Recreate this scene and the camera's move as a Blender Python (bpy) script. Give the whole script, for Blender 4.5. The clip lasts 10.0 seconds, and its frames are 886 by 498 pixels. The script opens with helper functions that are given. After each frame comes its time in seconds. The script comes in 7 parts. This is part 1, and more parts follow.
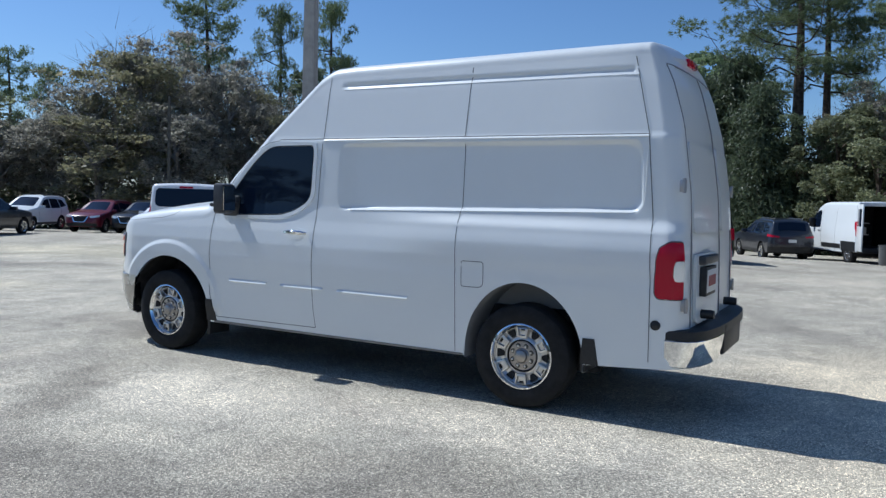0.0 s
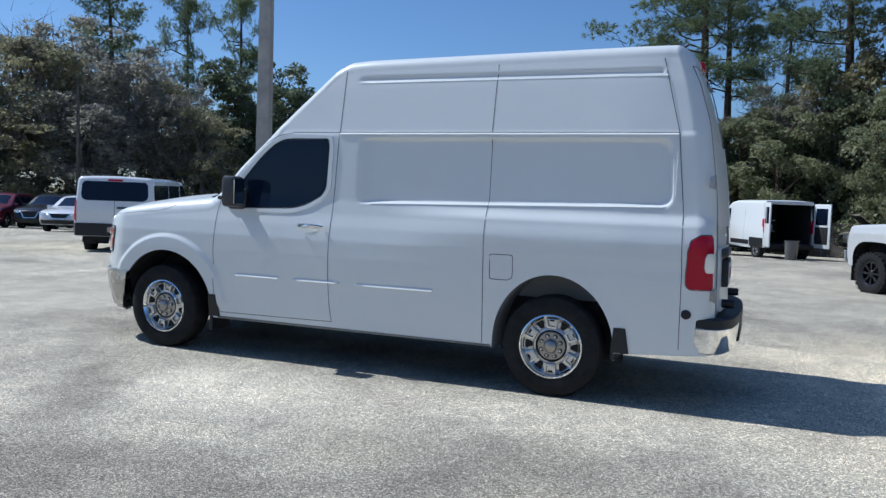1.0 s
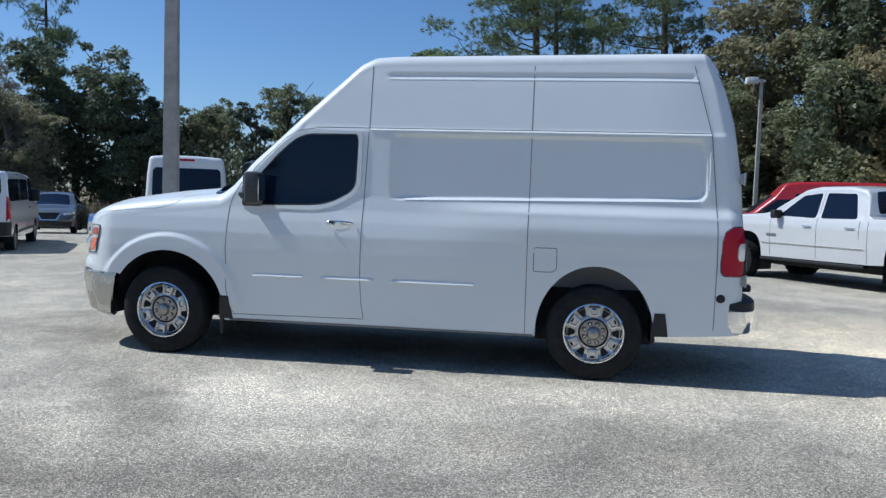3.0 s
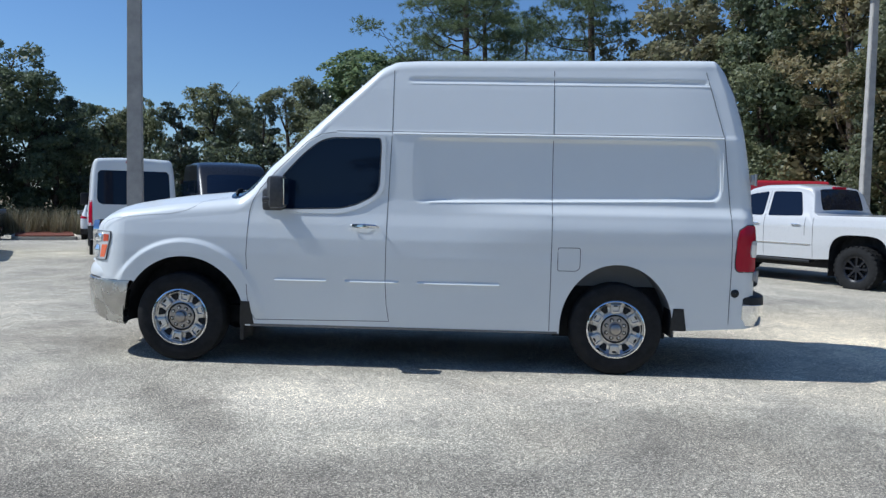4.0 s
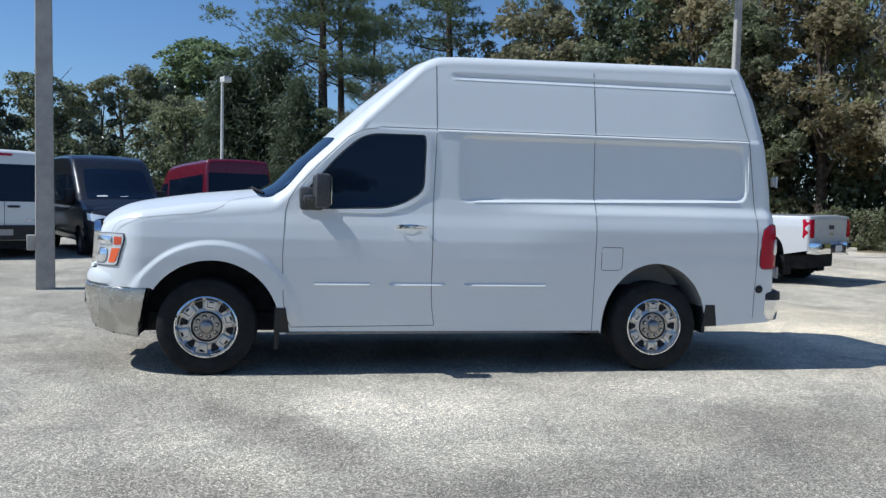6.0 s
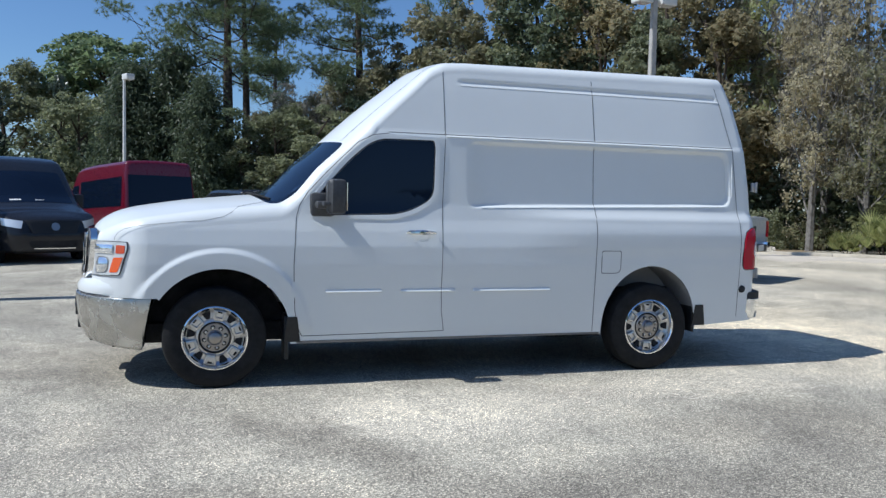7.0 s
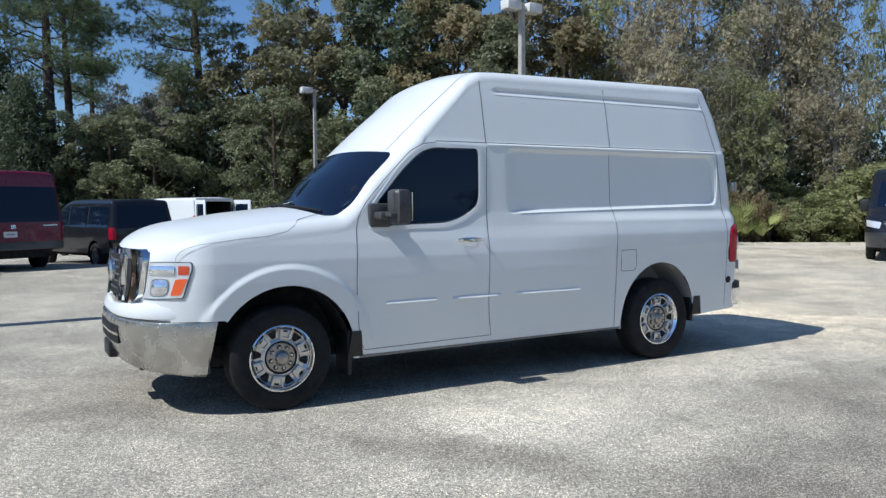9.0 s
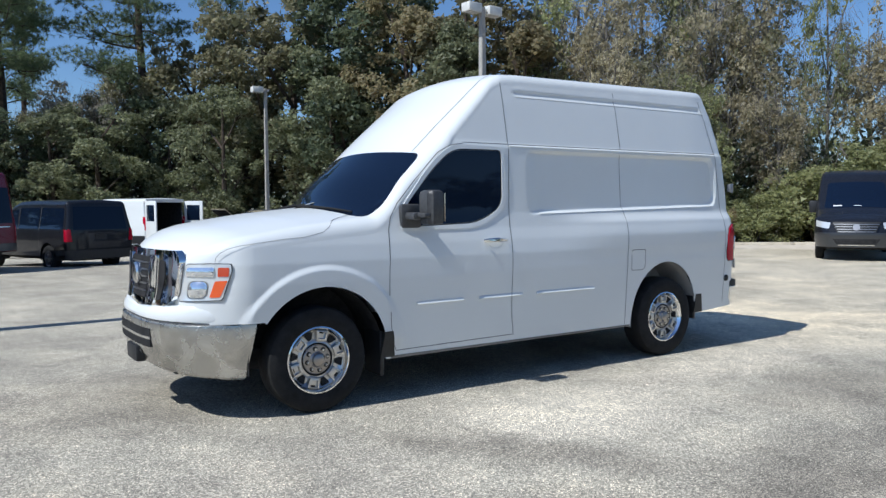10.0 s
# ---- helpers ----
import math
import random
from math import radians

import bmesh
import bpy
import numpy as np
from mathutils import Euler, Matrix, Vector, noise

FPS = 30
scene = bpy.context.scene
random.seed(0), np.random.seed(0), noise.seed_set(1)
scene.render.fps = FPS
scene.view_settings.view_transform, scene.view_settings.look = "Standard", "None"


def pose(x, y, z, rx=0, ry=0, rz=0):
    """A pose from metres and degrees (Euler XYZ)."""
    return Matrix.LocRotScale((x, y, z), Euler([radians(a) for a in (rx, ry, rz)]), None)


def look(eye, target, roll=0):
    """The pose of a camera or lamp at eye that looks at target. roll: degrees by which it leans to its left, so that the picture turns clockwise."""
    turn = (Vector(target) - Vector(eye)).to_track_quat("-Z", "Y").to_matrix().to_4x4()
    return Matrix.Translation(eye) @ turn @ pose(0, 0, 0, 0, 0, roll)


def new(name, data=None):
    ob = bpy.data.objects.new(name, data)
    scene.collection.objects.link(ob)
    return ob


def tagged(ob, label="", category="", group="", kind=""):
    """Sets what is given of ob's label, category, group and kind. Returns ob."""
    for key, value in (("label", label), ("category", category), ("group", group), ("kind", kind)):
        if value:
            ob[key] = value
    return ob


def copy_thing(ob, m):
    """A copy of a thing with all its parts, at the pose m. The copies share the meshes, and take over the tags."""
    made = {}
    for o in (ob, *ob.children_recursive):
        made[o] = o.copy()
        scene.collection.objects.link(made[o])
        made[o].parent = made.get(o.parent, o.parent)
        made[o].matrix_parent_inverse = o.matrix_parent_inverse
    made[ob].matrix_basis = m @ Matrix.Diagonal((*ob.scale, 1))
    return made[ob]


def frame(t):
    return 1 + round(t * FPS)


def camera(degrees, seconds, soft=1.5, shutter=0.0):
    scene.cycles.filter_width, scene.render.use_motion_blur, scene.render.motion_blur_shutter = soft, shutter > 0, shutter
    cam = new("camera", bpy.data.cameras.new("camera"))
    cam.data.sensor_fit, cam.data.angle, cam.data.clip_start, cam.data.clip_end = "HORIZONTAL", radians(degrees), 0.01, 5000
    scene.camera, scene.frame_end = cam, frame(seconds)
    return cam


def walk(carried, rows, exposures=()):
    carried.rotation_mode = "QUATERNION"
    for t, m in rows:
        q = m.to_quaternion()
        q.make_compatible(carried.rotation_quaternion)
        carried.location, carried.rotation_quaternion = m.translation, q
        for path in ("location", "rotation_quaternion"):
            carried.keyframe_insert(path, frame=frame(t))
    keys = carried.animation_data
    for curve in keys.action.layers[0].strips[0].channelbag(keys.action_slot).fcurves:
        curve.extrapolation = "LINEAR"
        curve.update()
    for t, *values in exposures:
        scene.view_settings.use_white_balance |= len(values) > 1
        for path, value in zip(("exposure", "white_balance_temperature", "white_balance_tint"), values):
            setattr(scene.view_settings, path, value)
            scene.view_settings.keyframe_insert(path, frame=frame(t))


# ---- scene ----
cam = camera(59.1, 10.0, soft=1.4)
PATH = [
    (0, (6.002, -6.228, 1.531), (5.025, -4.488, 1.406), 1.6),
    (0.5, (5.58, -6.467, 1.51), (4.714, -4.669, 1.386), 1.8),
    (1, (5.176, -6.733, 1.485), (4.419, -4.886, 1.358), 2.0),
    (1.5, (4.774, -6.954, 1.481), (4.128, -5.066, 1.349), 2.1),
    (2, (4.33, -7.068, 1.477), (3.799, -5.145, 1.34), 2.1),
    (2.5, (3.889, -7.193, 1.46), (3.473, -5.242, 1.324), 2.0),
    (4, (2.587, -7.551, 1.458), (2.481, -5.558, 1.331), 1.2),
    (4.5, (2.163, -7.528, 1.435), (2.153, -5.532, 1.308), 1.1),
    (5, (1.732, -7.518, 1.441), (1.82, -5.524, 1.313), 1.1),
    (6.5, (0.349, -7.173, 1.443), (0.794, -5.227, 1.322), 1.5),
    (7, (-0.095, -7.097, 1.455), (0.479, -5.184, 1.339), 1.3),
    (7.5, (-0.543, -6.912, 1.47), (0.157, -5.042, 1.357), 0.9),
    (8, (-1.019, -6.791, 1.474), (-0.209, -4.966, 1.362), 0.4),
    (8.5, (-1.448, -6.649, 1.465), (-0.544, -4.868, 1.356), -0.1),
    (9, (-1.819, -6.447, 1.498), (-0.834, -4.71, 1.387), -0.4),
    (9.5, (-2.179, -6.281, 1.507), (-1.122, -4.588, 1.395), -0.5),
    (10, (-2.448, -6.112, 1.499), (-1.331, -4.456, 1.39), -0.4),
]
walk(cam, [(t, look(eye, target, roll)) for t, eye, target, roll in PATH], [(0, 0.40, 5400, 9), (5, 0.46, 5470, 9), (10, 0.51, 5620, 9)])


# ---- light ----
world = bpy.data.worlds.new("sky")
scene.world = world
world.use_nodes = True
SUN_DIR = Vector((-2.2, -0.055, 2.65)).normalized()
SUN_EL = math.asin(SUN_DIR.z)
nt = world.node_tree
sky = nt.nodes.new("ShaderNodeTexSky")
sky.sky_type, sky.sun_disc = "NISHITA", False
sky.sun_elevation = SUN_EL
sky.sun_rotation = math.atan2(SUN_DIR.x, SUN_DIR.y)
sky.air_density, sky.dust_density, sky.ozone_density = 1.0, 0.30, 6.0
nt.links.new(sky.outputs[0], nt.nodes["Background"].inputs[0])
nt.nodes["Background"].inputs[1].default_value = 0.070
sun = new("sun", bpy.data.lights.new("sun", "SUN"))
sun.data.energy, sun.data.angle, sun.data.color = 3.42, radians(0.53), (1.0, 0.93, 0.815)
sun.matrix_world = look(SUN_DIR * 50, (0, 0, 0))


# ---- materials ----
def principled(name, colour, rough=0.5, metal=0.0, coat=0.0, spec=0.5):
    m = bpy.data.materials.new(name)
    m.use_nodes = True
    b = m.node_tree.nodes["Principled BSDF"]
    b.inputs["Base Color"].default_value = (*colour, 1)
    b.inputs["Roughness"].default_value = rough
    b.inputs["Metallic"].default_value = metal
    b.inputs["Coat Weight"].default_value = coat
    b.inputs["Coat Roughness"].default_value = 0.03
    b.inputs["Specular IOR Level"].default_value = spec
    return m


def node(m, kind, **values):
    n = m.node_tree.nodes.new(kind)
    for key, value in values.items():
        n.inputs[key].default_value = value
    return n


def link(m, a, b):
    m.node_tree.links.new(a, b)


def bsdf(m):
    return m.node_tree.nodes["Principled BSDF"]


def coords(m):
    return node(m, "ShaderNodeTexCoord").outputs["Object"]


def ramp(m, fac, stops):
    r = m.node_tree.nodes.new("ShaderNodeValToRGB")
    while len(r.color_ramp.elements) < len(stops):
        r.color_ramp.elements.new(0.5)
    for e, (p, c) in zip(r.color_ramp.elements, stops):
        e.position, e.color = p, (*c, 1)
    link(m, fac, r.inputs[0])
    return r.outputs[0]


def noise_tex(m, scale, detail=4.0, rough=0.55, vec=None, distort=0.0):
    n = node(m, "ShaderNodeTexNoise", Scale=scale, Detail=detail, Roughness=rough, Distortion=distort)
    link(m, vec or coords(m), n.inputs["Vector"])
    return n.outputs["Fac"]


def bump(m, height, strength, dist=0.01):
    b = node(m, "ShaderNodeBump", Strength=strength, Distance=dist)
    link(m, height, b.inputs["Height"])
    link(m, b.outputs[0], bsdf(m).inputs["Normal"])


def mix(m, fac, a, b, kind="MIX"):
    n = m.node_tree.nodes.new("ShaderNodeMix")
    n.data_type, n.blend_type = "RGBA", kind
    for sock, v in ((n.inputs[0], fac), (n.inputs[6], a), (n.inputs[7], b)):
        if isinstance(v, (int, float)):
            sock.default_value = v
        elif isinstance(v, tuple):
            sock.default_value = (*v, 1)
        else:
            link(m, v, sock)
    return n.outputs[2]


def paint(name, colour, rough=0.25, coat=1.0, dust=0.06, metal=0.0):
    """Car paint under clear coat with a thin, uneven film of dust."""
    m = principled(name, colour, rough, metal, coat)
    n = noise_tex(m, 2.3, 6, 0.65)
    d = tuple(min(1, c * (1 - dust) + 0.30 * dust) for c in colour)
    link(m, ramp(m, n, [(0.35, colour), (0.75, d)]), bsdf(m).inputs["Base Color"])
    f = noise_tex(m, 35, 3)
    link(m, ramp(m, f, [(0.3, (rough * 0.85,) * 3), (0.8, (rough * 1.2,) * 3)]), bsdf(m).inputs["Roughness"])
    return m


def rough_stuff(name, dark, light, scale, rough=0.7, strength=0.3, spec=0.4):
    """A matt stuff in two tones with fine relief."""
    m = principled(name, light, rough, spec=spec)
    n = noise_tex(m, scale, 6, 0.65)
    link(m, ramp(m, n, [(0.3, dark), (0.7, light)]), bsdf(m).inputs["Base Color"])
    bump(m, noise_tex(m, scale * 6, 3), strength, 0.004)
    return m


WHITE = paint("white_paint", (0.724, 0.745, 0.738), 0.34, 0.35, 0.04)
bsdf(WHITE).inputs["Specular IOR Level"].default_value = 0.3
WHEELHOUSE = paint("dusty_inner_paint", (0.30, 0.305, 0.31), 0.7, 0.0, 0.3)
SILVER = paint("silver_white_paint", (0.74, 0.75, 0.76), 0.3, 1.0, 0.05)
BLACK = paint("black_paint", (0.011, 0.012, 0.016), 0.3, 0.5, 0.01)
bsdf(BLACK).inputs["Specular IOR Level"].default_value = 0.15
NAVY = paint("dark_blue_paint", (0.013, 0.016, 0.026), 0.3, 0.6, 0.008)
GREY = paint("grey_paint", (0.09, 0.095, 0.10), 0.3, 1.0, 0.05)
SCARLET = paint("scarlet_paint", (0.36, 0.012, 0.016), 0.3, 0.5, 0.01)
PEARL = paint("pearl_white_paint", (0.55, 0.553, 0.548), 0.3, 0.8, 0.05)
RED = paint("red_paint", (0.115, 0.003, 0.016), 0.3, 0.35, 0.006)
DUSK = paint("dark_grey_paint", (0.028, 0.03, 0.032), 0.35, 0.5, 0.02)
GOLD = paint("gold_paint", (0.42, 0.36, 0.24), 0.3, 1.0, 0.05)
TINT = principled("tinted_glass", (0.005, 0.010, 0.024), 0.03, 0, 0, 0.28)
RUBBER = rough_stuff("tyre_rubber", (0.010, 0.0102, 0.0106), (0.022, 0.022, 0.022), 14, 0.85, 0.4, 0.25)
PLASTIC = rough_stuff("black_plastic", (0.012, 0.013, 0.014), (0.022, 0.023, 0.025), 25, 0.5, 0.15)
LINER = rough_stuff("dark_liner", (0.018, 0.018, 0.019), (0.042, 0.042, 0.043), 10, 0.9, 0.3, 0.1)
CHROME = principled("chrome", (0.80, 0.81, 0.82), 0.045, 1.0)
# noise in the base colour imitates the bumper's uneven, dimmer reflection
BRUSHED = principled("blotchy_sheen_chrome", (0.55, 0.55, 0.53), 0.25, 1.0)
blotchy_sheen = noise_tex(BRUSHED, 3.2, 5, 0.6, coords(BRUSHED), 1.2)
link(BRUSHED, ramp(BRUSHED, blotchy_sheen, [(0.35, (0.44, 0.435, 0.42)), (0.55, (0.58, 0.575, 0.555)), (0.7, (0.68, 0.675, 0.65))]), bsdf(BRUSHED).inputs["Base Color"])
link(BRUSHED, ramp(BRUSHED, blotchy_sheen, [(0.35, (0.20, 0.20, 0.20)), (0.7, (0.36, 0.36, 0.36))]), bsdf(BRUSHED).inputs["Roughness"])
SATIN = principled("satin_chrome", (0.70, 0.70, 0.69), 0.22, 1.0)
MIRROR = rough_stuff("grey_plastic", (0.04, 0.041, 0.043), (0.07, 0.071, 0.073), 30, 0.45, 0.15)
ALLOY = principled("polished_alloy", (0.60, 0.59, 0.575), 0.32, 1.0)
HUB = principled("dull_alloy", (0.34, 0.322, 0.305), 0.33, 1.0)
BRIGHT = principled("bright_chrome", (0.86, 0.87, 0.88), 0.04, 1.0)
BOWL = principled("lamp_bowl", (0.80, 0.83, 0.86), 0.10, 0.85, 1.0)
STEEL = principled("grey_steel", (0.35, 0.35, 0.36), 0.4, 1.0)
TAIL = principled("red_lens", (0.40, 0.004, 0.024), 0.12, 0, 0.1, 0.25)
AMBER = principled("amber_lens", (0.80, 0.105, 0.012), 0.12, 0, 1.0)
LENS = principled("clear_lens", (0.76, 0.78, 0.79), 0.2, 0.4, 1.0)
SEAM = principled("panel_gap", (0.085, 0.088, 0.094), 0.8)
HAIRLINE = principled("fine_gap", (0.24, 0.24, 0.25), 0.7)
PLATE = principled("plate_white", (0.65, 0.65, 0.63), 0.4)
BARS = principled("plate_ink", (0.25, 0.03, 0.04), 0.5)
ORANGE = principled("orange_lens", (0.55, 0.06, 0.02), 0.12, 0, 1.0)
STICKER = principled("paper_white", (0.75, 0.75, 0.72), 0.6)


# ---- mesh helpers ----
def mesh_of(name, verts, faces, mat, smooth=True):
    me = bpy.data.meshes.new(name)
    me.from_pydata([tuple(v) for v in verts], [], faces)
    me.materials.append(mat)
    me.update()
    if smooth:
        me.polygons.foreach_set("use_smooth", [True] * len(me.polygons))
    return me


def part(name, bm, mat, parent=None, label="", smooth=True, sharp=35):
    me = bpy.data.meshes.new(name)
    bmesh.ops.recalc_face_normals(bm, faces=bm.faces)
    for f in bm.faces:
        f.smooth = smooth
    lim = radians(sharp)
    for e in bm.edges:
        if len(e.link_faces) == 2 and e.calc_face_angle(0) > lim:
            e.smooth = False
    bm.to_mesh(me)
    bm.free()
    me.materials.append(mat)
    ob = new(name, me)
    ob.parent = parent
    if label:
        tagged(ob, label)
    return ob


def thing(name, m, label, category, group="", kind=""):
    ob = new(name)
    ob.matrix_world = m
    ob.empty_display_size = 0.2
    return tagged(ob, label, category, group, kind)


def box(bm, x0, x1, y0, y1, z0, z1, bevel=0.0):
    r = bmesh.ops.create_cube(bm, size=1.0, matrix=Matrix.Translation(((x0 + x1) / 2, (y0 + y1) / 2, (z0 + z1) / 2)) @ Matrix.Diagonal((x1 - x0, y1 - y0, z1 - z0, 1)))
    if bevel:
        es = list({e for v in r["verts"] for e in v.link_edges})
        bmesh.ops.bevel(bm, geom=es, offset=bevel, segments=2, affect="EDGES", profile=0.5)
    return bm


def boxed(*a, bevel=0.0):
    return box(bmesh.new(), *a, bevel=bevel)


def lathe(bm, prof, n=48, axis="y", centre=(0, 0, 0), a0=0.0, a1=2 * math.pi):
    """Turn (radius, along) pairs about an axis."""
    closed = abs(a1 - a0 - 2 * math.pi) < 1e-6
    k = n if closed else n + 1
    rows = []
    for i in range(k):
        a = a0 + (a1 - a0) * i / n
        c, s = math.cos(a), math.sin(a)
        row = []
        for r, d in prof:
            p = {"y": (r * c, d, r * s), "z": (r * c, r * s, d), "x": (d, r * c, r * s)}[axis]
            row.append(bm.verts.new((p[0] + centre[0], p[1] + centre[1], p[2] + centre[2])))
        rows.append(row)
    for i in range(n):
        a, b = rows[i], rows[(i + 1) % k]
        for j in range(len(prof) - 1):
            bm.faces.new((a[j], b[j], b[j + 1], a[j + 1]))
    return bm


def tube(bm, pts, radii, n=6):
    pts = [Vector([float(c) for c in p]) for p in pts]
    rows = []
    for i, p in enumerate(pts):
        d = (pts[min(i + 1, len(pts) - 1)] - pts[max(i - 1, 0)]).normalized()
        u = d.cross(Vector((0.3, 0.9, 0.31))).normalized()
        v = d.cross(u)
        rows.append([bm.verts.new(p + float(radii[i]) * (math.cos(2 * math.pi * k / n) * u + math.sin(2 * math.pi * k / n) * v)) for k in range(n)])
    for a, b in zip(rows, rows[1:]):
        for k in range(n):
            bm.faces.new((a[k], a[(k + 1) % n], b[(k + 1) % n], b[k]))
    bm.faces.new(rows[-1])
    bm.faces.new(rows[0][::-1])
    return bm


def rounded(poly, r, n=5):
    """The polygon with its corners rounded; r is one radius or one for each corner."""
    out = []
    k = len(poly)
    rs = r if isinstance(r, (list, tuple)) else [r] * k
    for i in range(k):
        p, a, b = Vector(poly[i]), Vector(poly[i - 1]), Vector(poly[(i + 1) % k])
        q = min(rs[i], 0.45 * (a - p).length, 0.45 * (b - p).length)
        s, e = p + (a - p).normalized() * q, p + (b - p).normalized() * q
        for j in range(n + 1):
            t = j / n
            out.append(tuple((1 - t) ** 2 * s + 2 * t * (1 - t) * p + t * t * e))
    return out


def smooth_step(t):
    t = np.clip(t, 0, 1)
    return t * t * (3 - 2 * t)


def soft_curve(points, blur):
    """An interpolation through (a, b) pairs whose kinks are blurred over that length."""
    a, b = np.array(points, float).T
    xs = np.arange(a[0] - 1, a[-1] + 1, 0.005)
    ys = np.interp(xs, a, b)
    k = max(1, int(blur / 0.005)) | 1
    w = np.hanning(k + 2)[1:-1]
    ys = np.convolve(np.pad(ys, k // 2, mode="edge"), w / w.sum(), "valid")
    return lambda q: np.interp(q, xs, ys)


# ---- vehicles: a lofted shell, and panels laid on it ----
class Shell:
    """A car body, front towards -x, front axle at x = 0, middle at y = 0."""

    power = 2.0

    def __init__(s, top, side, ends, radius, arches, sill, rounds, crown=0.03, bow=0.0, bow_to=2.0, front=((0, 0), (3, 0)), rear=((0, 0), (3, 0)), extra=None, plan=None, blur=0.12, side_blur=0.06, fade=0.45, tail=0.0):
        s.top, s.side = soft_curve(top, blur), soft_curve(side, side_blur)
        s.x0, s.x1 = ends
        s.rad = soft_curve(radius, 0.2)
        s.arches, s.sill = arches, soft_curve(sill, 0.02)
        s.r0, s.r1 = rounds
        s.crown = soft_curve(crown, 0.2) if isinstance(crown, list) else (lambda q: crown)
        s.bow, s.bow_to = bow, bow_to
        s.front, s.rear = soft_curve(front, 0.05), soft_curve(rear, 0.1)
        s.extra = extra
        s.plan = soft_curve(plan, 0.3) if plan else (lambda q: np.zeros_like(np.asarray(q, float)))
        s.fade, s.tail = fade, tail

    def inset(s, x):
        x = np.asarray(x, float)
        d0, d1 = np.clip(s.r0 - (x - s.x0), 0, s.r0), np.clip(s.r1 - (s.x1 - x), 0, s.r1)
        return s.r0 - np.sqrt(s.r0 ** 2 - d0 ** 2), s.r1 - np.sqrt(s.r1 ** 2 - d1 ** 2)

    def bottom(s, x):
        z = s.sill(x)
        for c, hz, a, b in s.arches:
            q = np.clip(1 - np.abs((x - c) / a) ** s.power, 0, 1)
            z = np.where(q > 0, np.maximum(z, hz + b * q ** (1 / s.power)), z)
        return z

    def wide(s, x, z):
        w = s.side(z) - s.plan(x)
        if s.extra:
            w = w + s.extra(np.asarray(x, float), np.asarray(z, float))
        return w

    def warp(s, x, y, z):
        q = smooth_step((s.bow_to - x) / 1.0)
        x = x - s.bow * q * (1 - np.clip(np.abs(y) / 0.85, 0, 1.1) ** 2)
        f = smooth_step((s.x0 + s.fade - x) / s.fade)
        r = smooth_step((x - s.x1 + s.fade) / s.fade)
        return x + f * s.front(z) + r * (s.rear(z) + s.tail * (1 - np.clip(np.abs(y) / 0.85, 0, 1.0) ** 2))

    def build(s, name, mat, parent, step=0.05, zs=24, label="", lower=14, extra_z=(), extra_x=(), open_rear=False):
        xs = set(np.round(np.arange(s.x0, s.x1, step), 4)) | {s.x1} | set(extra_x)
        for k in np.linspace(0, math.pi / 2, 9):
            xs |= {s.x0 + s.r0 * (1 - math.cos(k)), s.x1 - s.r1 * (1 - math.cos(k))}
        for c, hz, a, b in s.arches:
            xs |= {c + a * math.sin(k) for k in np.linspace(-math.pi / 2, math.pi / 2, 33 if step < 0.05 else 19)} | {c - a - 0.003, c + a + 0.003}
        X = np.array(sorted(xs))
        X = X[np.concatenate(([True], np.diff(X) > 0.0015))]
        i0, i1 = s.inset(X)
        ins = i0 + i1
        zt = s.top(X) - 0.35 * i0 - 0.8 * i1
        zb = np.minimum(s.bottom(X), zt - 0.02)
        r = np.minimum(s.rad(X), np.maximum((zt - zb) * 0.6, 0.01))
        ze = zt - r
        split = np.minimum(np.maximum(1.06, zb + 0.02), ze - 0.01)
        split = np.maximum(split, zb + 0.08 * (ze - zb))
        fixed = sorted(set(np.linspace(0, 1, zs)))
        rows = []
        for i, x in enumerate(X):
            a = np.linspace(zb[i], split[i], lower)
            b = split[i] + (ze[i] - split[i]) * np.array(fixed)[1:]
            if len(extra_z) and ze[i] > max(extra_z) + 0.02 and split[i] < min(extra_z):
                b = np.array(sorted(set(np.round(b, 4)) | set(extra_z)))
                # keep the count alike by dropping the nearest regular ones
                while len(b) > len(fixed) - 1 + len(extra_z):
                    b = np.delete(b, 1)
            elif len(extra_z):
                b = split[i] + (ze[i] - split[i]) * np.linspace(0, 1, len(fixed) + len(extra_z))[1:]
            z = np.concatenate((a, b))
            y = s.wide(np.full_like(z, x), z) - ins[i]
            yt = y[-1] - r[i]
            k = np.linspace(0, math.pi / 2, 9)[1:]
            y = np.concatenate((y, yt + r[i] * np.cos(k)))
            z = np.concatenate((z, ze[i] + r[i] * np.sin(k)))
            q = np.linspace(1, 0, 9)[1:]
            y = np.concatenate((y, yt * q))
            z = np.concatenate((z, zt[i] + s.crown(x) * (1 - q * q)))
            rows.append((y, z))
        n = len(rows[0][0])
        verts, faces = [], []
        for x, (y, z) in zip(X, rows):
            xl = s.warp(np.full_like(y, x), y, z)
            verts += [(a, -b, c) for a, b, c in zip(xl, y, z)] + [(a, b, c) for a, b, c in zip(xl[-2::-1], y[-2::-1], z[-2::-1])]
        m = 2 * n - 1
        for i in range(len(X) - 1):
            for j in range(m - 1):
                faces.append((i * m + j, (i + 1) * m + j, (i + 1) * m + j + 1, i * m + j + 1))
        for i, flip in ((0, False), (len(X) - 1, True))[:1 if open_rear else 2]:
            for j in range(n - 1):
                q = [i * m + j, i * m + j + 1, i * m + m - 2 - j, i * m + m - 1 - j]
                q = q[:3] if j == n - 2 else q
                faces.append(tuple(q[::-1] if flip else q))
        ob = new(name, mesh_of(name, verts, faces, mat))
        ob.parent = parent
        ob.data.set_sharp_from_angle(angle=radians(50))
